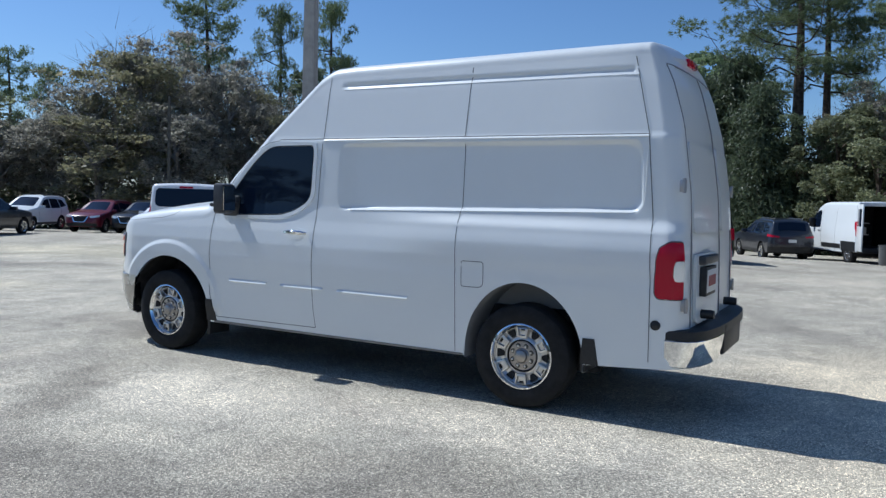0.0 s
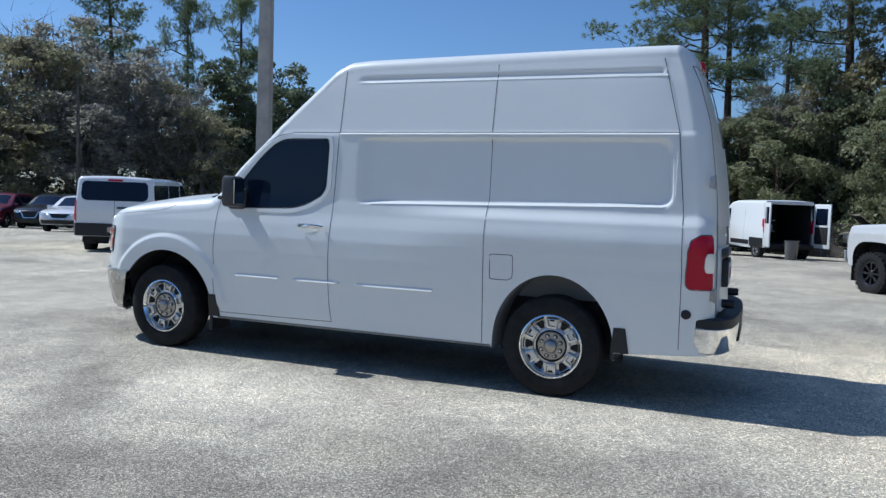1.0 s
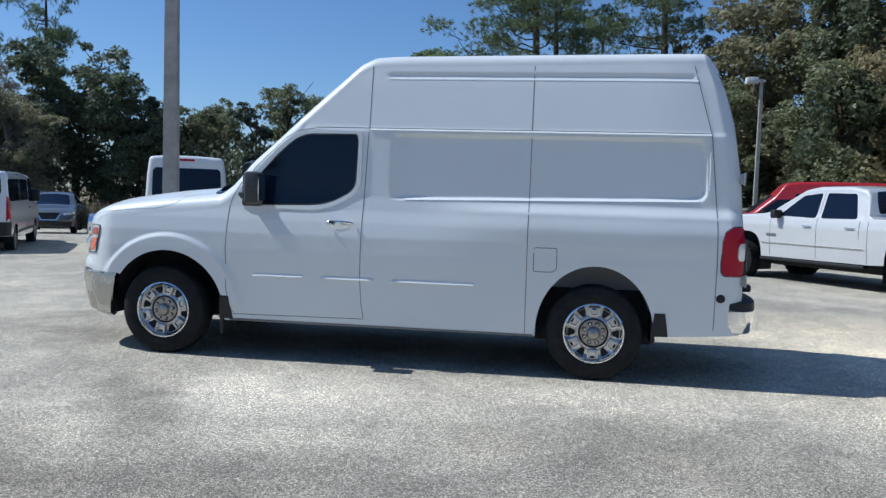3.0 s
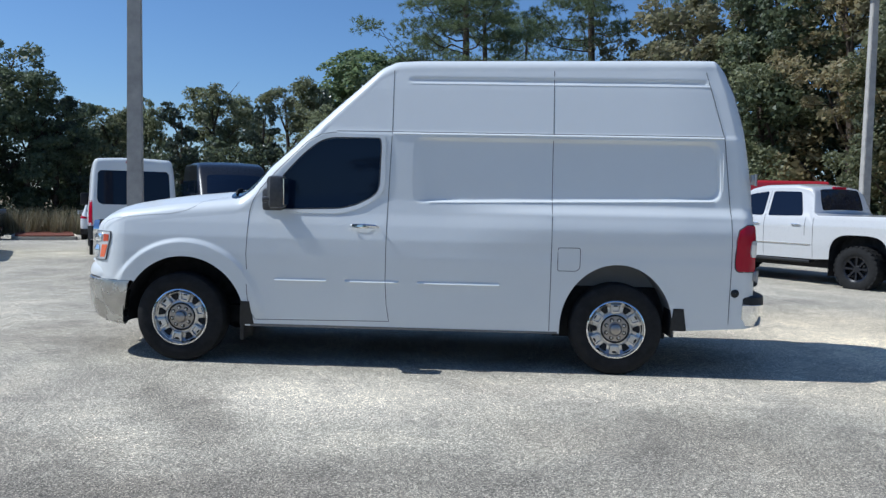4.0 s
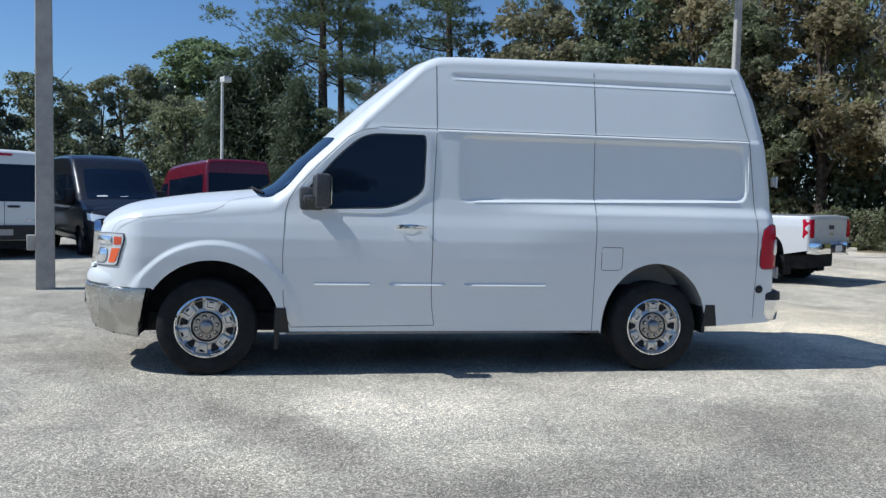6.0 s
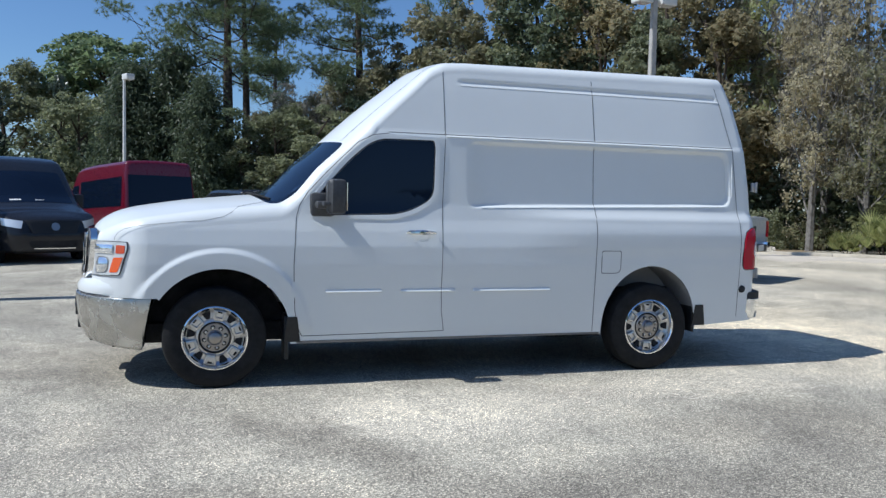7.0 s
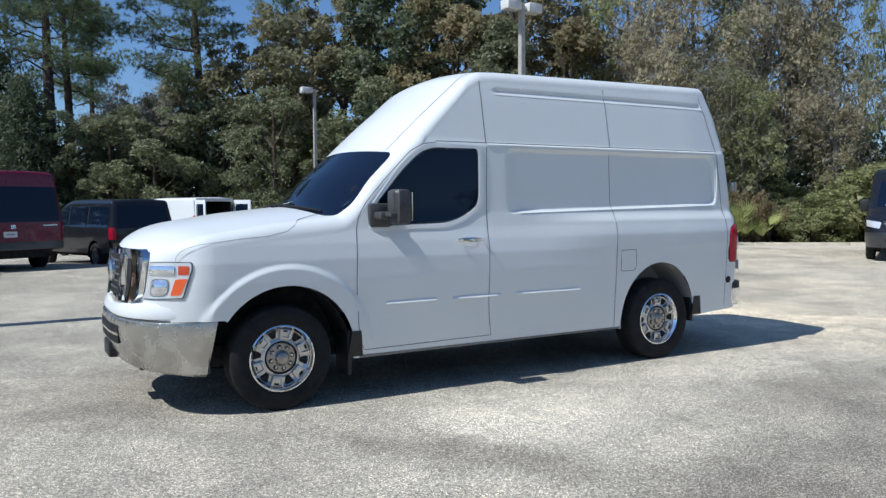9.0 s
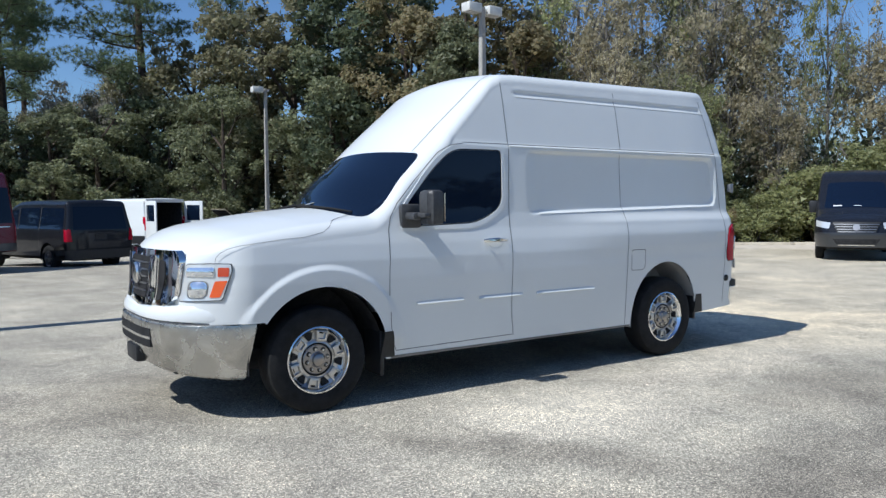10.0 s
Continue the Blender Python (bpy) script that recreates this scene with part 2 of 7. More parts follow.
        if label:
            tagged(ob, label)
        return ob

    def on_side(s, x, z, off, sgn):
        x, z = np.asarray(x, float), np.asarray(z, float)
        i0, i1 = s.inset(x)
        zt = s.top(x) - 0.35 * i0 - 0.8 * i1
        r = s.rad(x)
        ze = np.minimum(z, zt - r)
        y = s.wide(x, ze) - i0 - i1
        h = np.clip(z - (zt - r), 0, r * 0.995)
        y = y - r + np.sqrt(np.maximum(r * r - h * h, 0)) * 1.0
        return x, sgn * (y + off), z

    def on_top(s, x, y, off):
        zt = s.top(x)
        yt = s.wide(x, zt - s.rad(x)) - s.rad(x)
        q = np.clip(np.abs(y) / yt, 0, 3)
        h = np.clip(np.abs(y) - yt, 0, s.rad(x) * 0.98)
        z = np.where(q < 1, zt + s.crown(x) * (1 - q * q), zt - s.rad(x) + np.sqrt(s.rad(x) ** 2 - h * h))
        e = 0.01
        slope = (s.top(x + e) - s.top(x - e)) / (2 * e)
        k = np.sqrt(1 + slope ** 2)
        return s.warp(x, y, z) - off * slope / k, y, z + off / k

    def on_end(s, u, z, off, rear):
        R = s.r1 if rear else s.r0
        xe = s.x1 - R if rear else s.x0 + R
        W = s.wide(np.full_like(z, xe), z)
        a = np.abs(u)
        th = np.clip((a - (W - R)) / R, 0, math.pi / 2)
        y = np.where(a < W - R, a, W - R + (R + off) * np.sin(th))
        d = R - (R + off) * np.cos(th)
        over = np.clip(a - (W - R) - R * math.pi / 2, 0, None)
        d = d + over
        x = s.x1 - d if rear else s.x0 + d
        return s.warp(x, y, z), np.sign(u) * y, z


def laid(place, poly, off, thick, holes=(), cell=0.06):
    """A sheet in the outline of poly, bent by place(a, b, off) and with an edge of that thickness."""
    bm = bmesh.new()
    if holes:
        n = len(poly)
        a = [bm.verts.new((p[0], p[1], 0)) for p in poly]
        b = [bm.verts.new((p[0], p[1], 0)) for p in holes]
        for i in range(n):
            j = (i + 1) % n
            bm.faces.new((a[i], a[j], b[j], b[i]))
    else:
        bm.faces.new([bm.verts.new((p[0], p[1], 0)) for p in poly])
        bmesh.ops.triangulate(bm, faces=bm.faces)
    for _ in range(5):
        es = [e for e in bm.edges if e.calc_length() > cell * 1.5]
        if not es:
            break
        bmesh.ops.subdivide_edges(bm, edges=es, cuts=1)
        bmesh.ops.triangulate(bm, faces=[f for f in bm.faces if len(f.verts) > 3])
    rim = [e for e in bm.edges if e.is_boundary]
    ex = bmesh.ops.extrude_edge_only(bm, edges=rim)
    low = {v for v in ex["geom"] if isinstance(v, bmesh.types.BMVert)}
    for group, o in (([v for v in bm.verts if v not in low], off), (list(low), off - thick)):
        a = np.array([v.co.x for v in group])
        b = np.array([v.co.y for v in group])
        x, y, z = place(a, b, o)
        for v, p, q, w in zip(group, x, y, z):
            v.co = (p, q, w)
    return bm


def side_panel(shell, name, poly, mat, parent, side=-1, off=0.004, thick=0.02, label="", holes=(), cell=0.06):
    return part(name, laid(lambda a, b, o: shell.on_side(a, b, o, side), poly, off, thick, holes, cell), mat, parent, label)


def top_panel(shell, name, poly, mat, parent, off=0.004, thick=0.02, label="", cell=0.08):
    return part(name, laid(lambda a, b, o: shell.on_top(a, b, o), poly, off, thick, (), cell), mat, parent, label)


def end_panel(shell, name, poly, mat, parent, rear=False, off=0.004, thick=0.02, label="", holes=(), cell=0.06):
    return part(name, laid(lambda a, b, o: shell.on_end(a, b, o, rear), poly, off, thick, holes, cell), mat, parent, label)


def mirrored(poly):
    return [(-a, b) for a, b in poly[::-1]]


def strip(poly, width):
    """A thin closed band that follows an open line."""
    p = [Vector(q) for q in poly]
    left, right = [], []
    for i, q in enumerate(p):
        d = (p[min(i + 1, len(p) - 1)] - p[max(i - 1, 0)]).normalized()
        n = Vector((-d.y, d.x)) * width / 2
        left.append(tuple(q + n))
        right.append(tuple(q - n))
    return left + right[::-1]


def dense(line, step=0.05):
    out = []
    for a, b in zip(line, line[1:]):
        k = max(1, int(math.dist(a, b) / step))
        out += [(a[0] + (b[0] - a[0]) * i / k, a[1] + (b[1] - a[1]) * i / k) for i in range(k)]
    return out + [line[-1]]


def gap_lines(shell, lines, parent, side=-1, width=0.0055, mat=None):
    for line in lines:
        bm = bmesh.new()
        pts = strip(dense(line, 0.04), width)
        n = len(pts) // 2
        x, y, z = shell.on_side([p[0] for p in pts], [p[1] for p in pts], 0.0015, side)
        vs = [bm.verts.new(p) for p in zip(x, y, z)]
        for i in range(n - 1):
            bm.faces.new((vs[i], vs[i + 1], vs[2 * n - 2 - i], vs[2 * n - 1 - i]))
        part("panel_gap", bm, mat or SEAM, parent)


def ribbon(shell, name, path, section, mat, parent, side=-1):
    """A narrow moulding along (x, z, inward x, inward z); the section is (inward, proud) pairs."""
    bm = bmesh.new()
    rows = []
    for x, z, nx, nz in path:
        a = [x + nx * k for k, _ in section]
        b = [z + nz * k for k, _ in section]
        rows.append([bm.verts.new(tuple(float(np.squeeze(q)) for q in shell.on_side([p], [r], o, side))) for p, r, (_, o) in zip(a, b, section)])
    for p, q in zip(rows, rows[1:]):
        for k in range(len(section) - 1):
            bm.faces.new((p[k], q[k], q[k + 1], p[k + 1]))
    return part(name, bm, mat, parent, sharp=20)


def tyre_part(parent, r, width, rim_r, treads=0):
    h = width / 2
    prof = [(rim_r - 0.01, -h * 0.8), (rim_r + 0.012, -h * 0.92), (rim_r + (r - rim_r) * 0.45, -h), (r - 0.035, -h * 0.94), (r - 0.012, -h * 0.84), (r, -h * 0.62),
            (r, h * 0.62), (r - 0.012, h * 0.84), (r - 0.035, h * 0.94), (rim_r + (r - rim_r) * 0.45, h), (rim_r + 0.012, h * 0.92), (rim_r - 0.01, h * 0.8)]
    bm = lathe(bmesh.new(), prof, 56)
    if treads:
        for i in range(treads):
            a = 2 * math.pi * i / treads
            for y0, y1, turn in ((-h * 0.95, -h * 0.45, 0.0), (h * 0.45, h * 0.95, 0.5), (-h * 0.35, h * 0.35, 0.25)):
                b = a + turn * 2 * math.pi / treads
                g = bmesh.new()
                box(g, -0.5 * 2 * math.pi * r / treads * 0.62, 0.5 * 2 * math.pi * r / treads * 0.62, y0, y1, r - 0.03, r + 0.004)
                g.transform(Matrix.Rotation(b, 4, "Y"))
                me = bpy.data.meshes.new("t")
                g.to_mesh(me)
                g.free()
                bm.from_mesh(me)
                bpy.data.meshes.remove(me)
    return part("tyre", bm, RUBBER, parent, "black rubber tyre", sharp=30)


def spoke_rim(parent, rim_r, width, spokes, mat, twist=0.0, dark=None):
    h = width / 2
    bm = lathe(bmesh.new(), [(rim_r - 0.02, h * 0.5), (rim_r - 0.035, -h * 0.2), (rim_r - 0.03, -h * 0.75), (rim_r, -h * 0.86), (rim_r + 0.008, -h * 0.80)], 48)
    lathe(bm, [(0.001, -h * 0.72), (0.05, -h * 0.72), (0.07, -h * 0.62), (0.075, -h * 0.3)], 24)
    for i in range(spokes):
        a = 2 * math.pi * i / spokes
        g = bmesh.new()
        r0, r1 = 0.05, rim_r - 0.02
        w0, w1 = 0.3 * rim_r / spokes * 3.6 * 0.5, 0.3 * rim_r / spokes * 5.2 * 0.5
        vs = [g.verts.new(p) for p in ((-w0, -h * 0.7, r0), (w0, -h * 0.7, r0), (w1 + twist, -h * 0.74, r1), (-w1 + twist, -h * 0.74, r1),
                                       (-w0, -h * 0.4, r0), (w0, -h * 0.4, r0), (w1 + twist, -h * 0.4, r1), (-w1 + twist, -h * 0.4, r1))]
        for f in ((0, 1, 2, 3), (7, 6, 5, 4), (0, 4, 5, 1), (1, 5, 6, 2), (2, 6, 7, 3), (3, 7, 4, 0)):
            g.faces.new([vs[k] for k in f])
        bmesh.ops.bevel(g, geom=list(g.edges), offset=0.004, segments=1, affect="EDGES")
        g.transform(Matrix.Rotation(a, 4, "Y"))
        me = bpy.data.meshes.new("t")
        g.to_mesh(me)
        g.free()
        bm.from_mesh(me)
        bpy.data.meshes.remove(me)
    ob = part("rim", bm, mat, parent)
    part("brake", lathe(bmesh.new(), [(0.02, -h * 0.15), (rim_r - 0.04, -h * 0.15), (rim_r - 0.04, h * 0.2)], 32), dark or LINER, parent)
    return ob


def wheel_at(parent, x, y, z, side, r, width, rim_r, spokes=5, mat=None, dark=None, treads=0):
    w = new("wheel")
    w.parent = parent
    w.matrix_local = pose(x, y, z, 0, 0, 0 if side < 0 else 180)
    tyre_part(w, r, width, rim_r, treads)
    spoke_rim(w, rim_r, width, spokes, mat or STEEL, 0.0, dark)
    return w


def arch_liner(parent, c, hz, a, b, w, depth=0.34, power=2.0, mat=None):
    for side in (-1, 1):
        bm = bmesh.new()
        bend = lambda v: math.copysign(abs(v) ** (2 / power), v)
        pts = [(c + (a + 0.004) * bend(math.cos(k)), hz + (b + 0.004) * bend(math.sin(k))) for k in np.linspace(-0.12, math.pi + 0.12, 25)]
        o = [bm.verts.new((x, side * (w - 0.03), z)) for x, z in pts]
        i = [bm.verts.new((x, side * (w - depth), z)) for x, z in pts]
        for k in range(24):
            bm.faces.new((o[k], o[k + 1], i[k + 1], i[k]))
        bm.faces.new(i)
        part("wheel_arch_liner", bm, mat or LINER, parent)


# ---- the white high-roof cargo van ----
VAN_Y = 0.05


def van_shape(x, z):
    """Relief of the van's side: pressed panel, groove, wheel flares, hip and belt."""
    # pressed panel with a wide slope at its front and top, crisp at its foot and back
    foot = 1.426 + (x - 2.06) * 0.022
    ramp_in = np.minimum(np.minimum(smooth_step((x - 1.945) / 0.20), (4.572 - x) / 0.024), np.minimum((z - foot) / 0.026, smooth_step((1.985 - z) / 0.03)))
    # corners of the panel are rounded
    cx, cz = np.clip(x, 2.07, 4.48), np.clip(z, foot + 0.09, 1.89)
    corner = (0.10 - np.hypot(x - cx, z - cz)) / 0.05
    ramp_in = np.where((x != cx) & (z != cz), np.minimum(ramp_in, corner), ramp_in)
    out = -0.034 * np.clip(ramp_in, 0, 1)
    groove = smooth_step((x - 1.90) / 0.06) * smooth_step((4.475 - x) / 0.03) * smooth_step((z - 2.455) / 0.02) * smooth_step((2.515 - z) / 0.035)
    out = out - 0.014 * groove
    # flare round the front wheel
    d = np.hypot(x + 0.03, (z - 0.388))
    flare = smooth_step((0.70 - d) / 0.05) * smooth_step((d - 0.40) / 0.05) * smooth_step((z - 0.38) / 0.12)
    out = out + 0.022 * flare
    # hip over the rear wheel
    hip = smooth_step((x - 2.1) / 1.1) * smooth_step((1.435 - z) / 0.10) * smooth_step((z - 0.98) / 0.3)
    out = out + 0.034 * hip
    return out


def chrome_wheel(parent, x, y, z, side):
    w = new("wheel")
    w.parent = parent
    w.matrix_local = pose(x, y, z, 0, 11 if x < 1 else 0, 0 if side < 0 else 180)
    r, width, rr = 0.389, 0.245, 0.242
    h = width / 2
    tyre_part(w, r, width, rr - 0.004)
    bm = lathe(bmesh.new(), [(rr + 0.004, -h * 0.78), (rr + 0.004, -h * 0.90), (rr - 0.006, -h * 0.93), (rr - 0.016, -h * 0.80), (rr - 0.026, -h * 0.62)], 64)
    part("rim", bm, CHROME, w, "polished chrome rim")
    # pressed disc with six raised pads and six dark windows between them
    bm = lathe(bmesh.new(), [(0.118, -h * 0.50), (0.124, -h * 0.60), (0.136, -h * 0.58), (0.150, -h * 0.46), (0.190, -h * 0.44), (rr - 0.024, -h * 0.62)], 64)
    part("rim_disc", bm, ALLOY, w)
    for i in range(6):
        a = Matrix.Rotation(2 * math.pi * i / 6, 4, "Y")
        g = bmesh.new()
        poly = rounded([(-0.040, 0.134), (0.040, 0.134), (0.052, 0.214), (-0.052, 0.214)], 0.010, 3)
        rings = []
        for k, lift, y in ((1.0, 0.0, 0.42), (0.90, 0.0, 0.74), (0.66, 0.004, 0.76), (0.56, 0.006, 0.60)):
            rings.append([g.verts.new((p[0] * k, -h * y, 0.175 + lift + (p[1] - 0.175) * k)) for p in poly])
        for lo, hi in zip(rings, rings[1:]):
            for k in range(len(poly)):
                j = (k + 1) % len(poly)
                g.faces.new((lo[k], lo[j], hi[j], hi[k]))
        g.faces.new(rings[-1])
        g.transform(a)
        pad = part("spoke", g, ALLOY, w)
        g = boxed(-0.017, 0.017, -h * 0.62, -h * 0.55, 0.190, 0.203, bevel=0.002)
        g.transform(a)
        part("slot", g, LINER, pad)
        g = bmesh.new()
        b = Matrix.Rotation(2 * math.pi * (i + 0.5) / 6, 4, "Y")
        poly = rounded([(-0.015, 0.150), (0.015, 0.150), (0.033, 0.203), (-0.033, 0.203)], 0.008, 3)
        f = g.faces.new([g.verts.new((p[0], -h * (0.60 if p[1] > 0.19 else 0.50), p[1])) for p in poly])
        ex = bmesh.ops.extrude_face_region(g, geom=[f])
        for v in ex["geom"]:
            if isinstance(v, bmesh.types.BMVert):
                v.co.y += 0.03
        g.transform(b)
        part("window", g, LINER, w)
    hub = part("hub", lathe(bmesh.new(), [(0.001, -h * 0.80), (0.040, -h * 0.80), (0.050, -h * 0.74), (0.060, -h * 0.66), (0.104, -h * 0.64), (0.112, -h * 0.58), (0.114, -h * 0.45)], 40), HUB, w, "dull hub with eight nuts")
    part("hub_cap", lathe(bmesh.new(), [(0.001, -h * 0.94), (0.034, -h * 0.93), (0.044, -h * 0.88), (0.050, -h * 0.74), (0.056, -h * 0.66)], 32), HUB, hub)
    part("hub_ring", lathe(bmesh.new(), [(0.113, -h * 0.48), (0.113, -h * 0.60), (0.118, -h * 0.60), (0.121, -h * 0.48)], 40), LINER, w)
    for i in range(8):
        a = 2 * math.pi * (i + 0.5) / 8
        at = (0.080 * math.cos(a), 0, 0.080 * math.sin(a))
        part("lug_well", lathe(bmesh.new(), [(0.001, -h * 0.655), (0.0185, -h * 0.655), (0.0185, -h * 0.60)], 14, centre=at), LINER, hub)
        part("lug_nut", lathe(bmesh.new(), [(0.001, -h * 0.76), (0.009, -h * 0.75), (0.011, -h * 0.70), (0.011, -h * 0.60)], 6, centre=at), ALLOY, hub)
    part("brake", lathe(bmesh.new(), [(0.02, 0.0), (rr - 0.03, 0.0), (rr - 0.03, h * 0.5)], 32), LINER, w)
    return w


def bumper_bar(name, mat, parent, plan, sect, label="", rake=0.0):
    """A bar that follows a plan line (x, y), with (out, z) sections; z may be lifted along the way."""
    bm = bmesh.new()
    rows = []
    pts = [Vector(p) for p in plan]
    for i, p in enumerate(pts):
        d = (pts[min(i + 1, len(pts) - 1)] - pts[max(i - 1, 0)]).normalized()
        n = Vector((d.y, -d.x))
        if n.dot(p - Vector((2.0, 0.0))) < 0:
            n = -n
        q = i / (len(pts) - 1)
        lean = rake * max(0.0, abs(2 * q - 1) - 0.75) * 4
        rows.append([bm.verts.new((p.x + n.x * o - lean * (0.7 - z), p.y + n.y * o, z)) for o, z in sect(q)])
    for a, b in zip(rows, rows[1:]):
        for k in range(len(a) - 1):
            bm.faces.new((a[k], a[k + 1], b[k + 1], b[k]))
    bm.faces.new(rows[0])
    bm.faces.new(rows[-1][::-1])
    return part(name, bm, mat, parent, label)


def main_van():
    van = thing("cargo_van", pose(0, VAN_Y, 0), "white high-roof cargo van with chrome wheels and bumpers", "van")
    sh = Shell(
        top=[(-1.2, 1.12), (-0.86, 1.25), (-0.75, 1.28), (-0.45, 1.325), (-0.1, 1.375), (0.25, 1.41), (0.44, 1.43), (0.55, 1.51), (0.72, 1.71), (0.97, 1.93), (1.3, 2.235), (1.5, 2.415), (1.68, 2.585), (1.80, 2.645), (2.0, 2.658), (3.1, 2.672), (4.4, 2.688), (4.9, 2.690)],
        side=[(0.3, 0.955), (0.42, 0.968), (0.7, 0.985), (0.95, 1.003), (1.1, 1.000), (1.22, 0.982), (1.32, 0.957), (1.45, 0.938), (1.6, 0.930), (2.018, 0.909), (2.022, 0.897), (2.4, 0.828), (2.7, 0.760)],
        ends=(-0.89, 4.88), radius=[(-0.9, 0.09), (-0.4, 0.12), (0.4, 0.13), (0.7, 0.11), (1.2, 0.10), (1.7, 0.10), (2.2, 0.10), (4.9, 0.09)],
        arches=[(-0.035, 0.388, 0.53, 0.535), (3.711, 0.388, 0.475, 0.55)],
        sill=[(-1.2, 0.70), (-0.47, 0.70), (-0.46, 0.335), (0.55, 0.325), (3.2, 0.335), (4.2, 0.385), (4.7, 0.415), (4.9, 0.43)],
        rounds=(0.34, 0.13), crown=[(-1.0, 0.075), (0.40, 0.075), (0.75, 0.04), (5.0, 0.035)], bow=0.13, bow_to=2.2,
        front=[(0.6, 0.0), (0.72, -0.02), (0.86, -0.01), (0.9, 0.0), (1.2, 0.015), (1.4, 0.05)],
        rear=[(0.4, 0.005), (0.66, 0.0), (1.25, -0.02), (1.64, -0.05), (2.1, -0.12), (2.4, -0.2), (2.65, -0.30)],
        extra=van_shape, tail=0.05, blur=0.09, side_blur=0.05, fade=0.55,
        plan=[(-1, 0.03), (-0.5, 0.0), (4.2, 0.0), (4.9, 0.03)])
    sh.build("body", WHITE, van, step=0.025, zs=136, lower=44, label="glossy white body with pressed side panel",
             extra_x=[1.955, 1.965, 4.53, 4.54, 4.55, 4.56, 4.57, 4.575])
    # undertray and liners
    part("underbody", boxed(-0.75, 4.12, -0.62, 0.62, 0.30, 0.46, bevel=0.02), LINER, van)
    for a in (0.0, 3.711):
        part("axle", lathe(bmesh.new(), [(0.001, -0.8), (0.05, -0.8), (0.05, -0.1), (0.13, -0.08), (0.13, 0.08), (0.05, 0.1), (0.05, 0.8), (0.001, 0.8)], 16, centre=(a, 0, 0.37)), LINER, van)
    arch_liner(van, -0.035, 0.388, 0.53, 0.535, 0.985, 0.42)
    arch_liner(van, 3.711, 0.388, 0.475, 0.55, 1.0, 0.40, mat=WHEELHOUSE)
    for side in (-1, 1):
        part("wheelhouse_guard", boxed(3.20, 4.20, *sorted((side * 0.57, side * 0.63)), 0.26, 0.715, bevel=0.01), LINER, van)
    for x in (-0.048, 3.711):
        for side in (-1, 1):
            chrome_wheel(van, x, side * 0.872, 0.388, side)
    for side in (-1, 1):
        for x0, x1, z0, z1 in ((0.475, 0.60, 0.20, 0.545), (4.165, 4.30, 0.33, 0.58)):
            part("mud_flap", boxed(x0, x0 + 0.035, side * 0.70 if side > 0 else -0.955, 0.955 if side > 0 else -0.70, z0, z1, bevel=0.006), PLASTIC, van)
            side_panel(sh, "mud_flap_edge", [(x0, z0 + (0.14 if x0 < 1 else 0.06)), (x1, z0 + (0.14 if x0 < 1 else 0.06)), (x1 - 0.03, z1), (x0 + 0.02, z1)], PLASTIC, van, side, 0.006, 0.04)
    # glass
    win = [(0.715, 1.345), (0.735, 1.505), (1.0, 1.80), (1.19, 1.958), (1.672, 1.965), (1.682, 1.90), (1.668, 1.50), (1.49, 1.405), (1.36, 1.37)]
    rnd = [0.03, 0.06, 0.2, 0.12, 0.05, 0.1, 0.10, 0.12, 0.1]
    for side in (-1, 1):
        side_panel(sh, "door_window", rounded(win, rnd), TINT, van, side, 0.004, 0.02, "dark tinted side window")
        c = Vector((1.22, 1.62))
        outer = [tuple(c + (Vector(p) - c) * 1.0 + (Vector(p) - c).normalized() * 0.020) for p in rounded(win, rnd)]
        inner = [tuple(c + (Vector(p) - c) + (Vector(p) - c).normalized() * 0.002) for p in rounded(win, rnd)]
        side_panel(sh, "window_seal", outer, PLASTIC, van, side, 0.0025, 0.02, "black rubber seal", holes=inner)
        outer2 = [tuple(c + (Vector(p) - c) + (Vector(p) - c).normalized() * 0.052) for p in rounded(win, rnd)]
        side_panel(sh, "window_surround", outer2, WHITE, van, side, 0.008, 0.02, "", holes=[tuple(c + (Vector(p) - c) + (Vector(p) - c).normalized() * 0.012) for p in rounded(win, rnd)])
        gap_lines(sh, [
            [(1.30, 2.016), (1.17, 1.997), (1.05, 1.935), (0.81, 1.70), (0.65, 1.525), (0.585, 1.42), (0.558, 1.32), (0.54, 0.95), (0.55, 0.60), (0.575, 0.46), (0.61, 0.385), (1.775, 0.40)],
            [(1.778, 2.02), (1.752, 1.35), (1.745, 0.75), (1.755, 0.55), (1.778, 0.40)],
            [(1.778, 2.03), (1.775, 2.56)],
            [(3.150, 2.57), (3.150, 0.36)],
            [(1.30, 2.026), (4.575, 2.026)],
            [(4.43, 2.58), (4.575, 2.02), (4.632, 1.45), (4.648, 1.0), (4.648, 0.46)],
            rounded([(3.205, 1.072), (3.392, 1.072), (3.392, 0.90), (3.36, 0.876), (3.205, 0.876)], 0.02, 3) + [(3.205, 1.03)],
        ], van, side)
        for a, b in ((0.79, 1.24), (1.40, 1.86), (2.02, 2.72)):
            poly = rounded([(a, 0.733), (b, 0.736), (b, 0.756), (a, 0.753)], 0.006, 2)
            part("side_ledge", laid(lambda p, q, o: sh.on_side(p, q, o + np.clip((0.755 - q) / 0.02, 0, 1) * 0.015, side), poly, 0.002, 0.03), WHITE, van)
        foot = lambda x: 1.426 + (x - 2.06) * 0.022
        # bright edges: the panel's foot and rear wall, the waist ledge and the lip of the roof groove
        edge = [(x, foot(x) - 0.002, 0.0, 1.0) for x in np.linspace(2.10, 4.47, 60)]
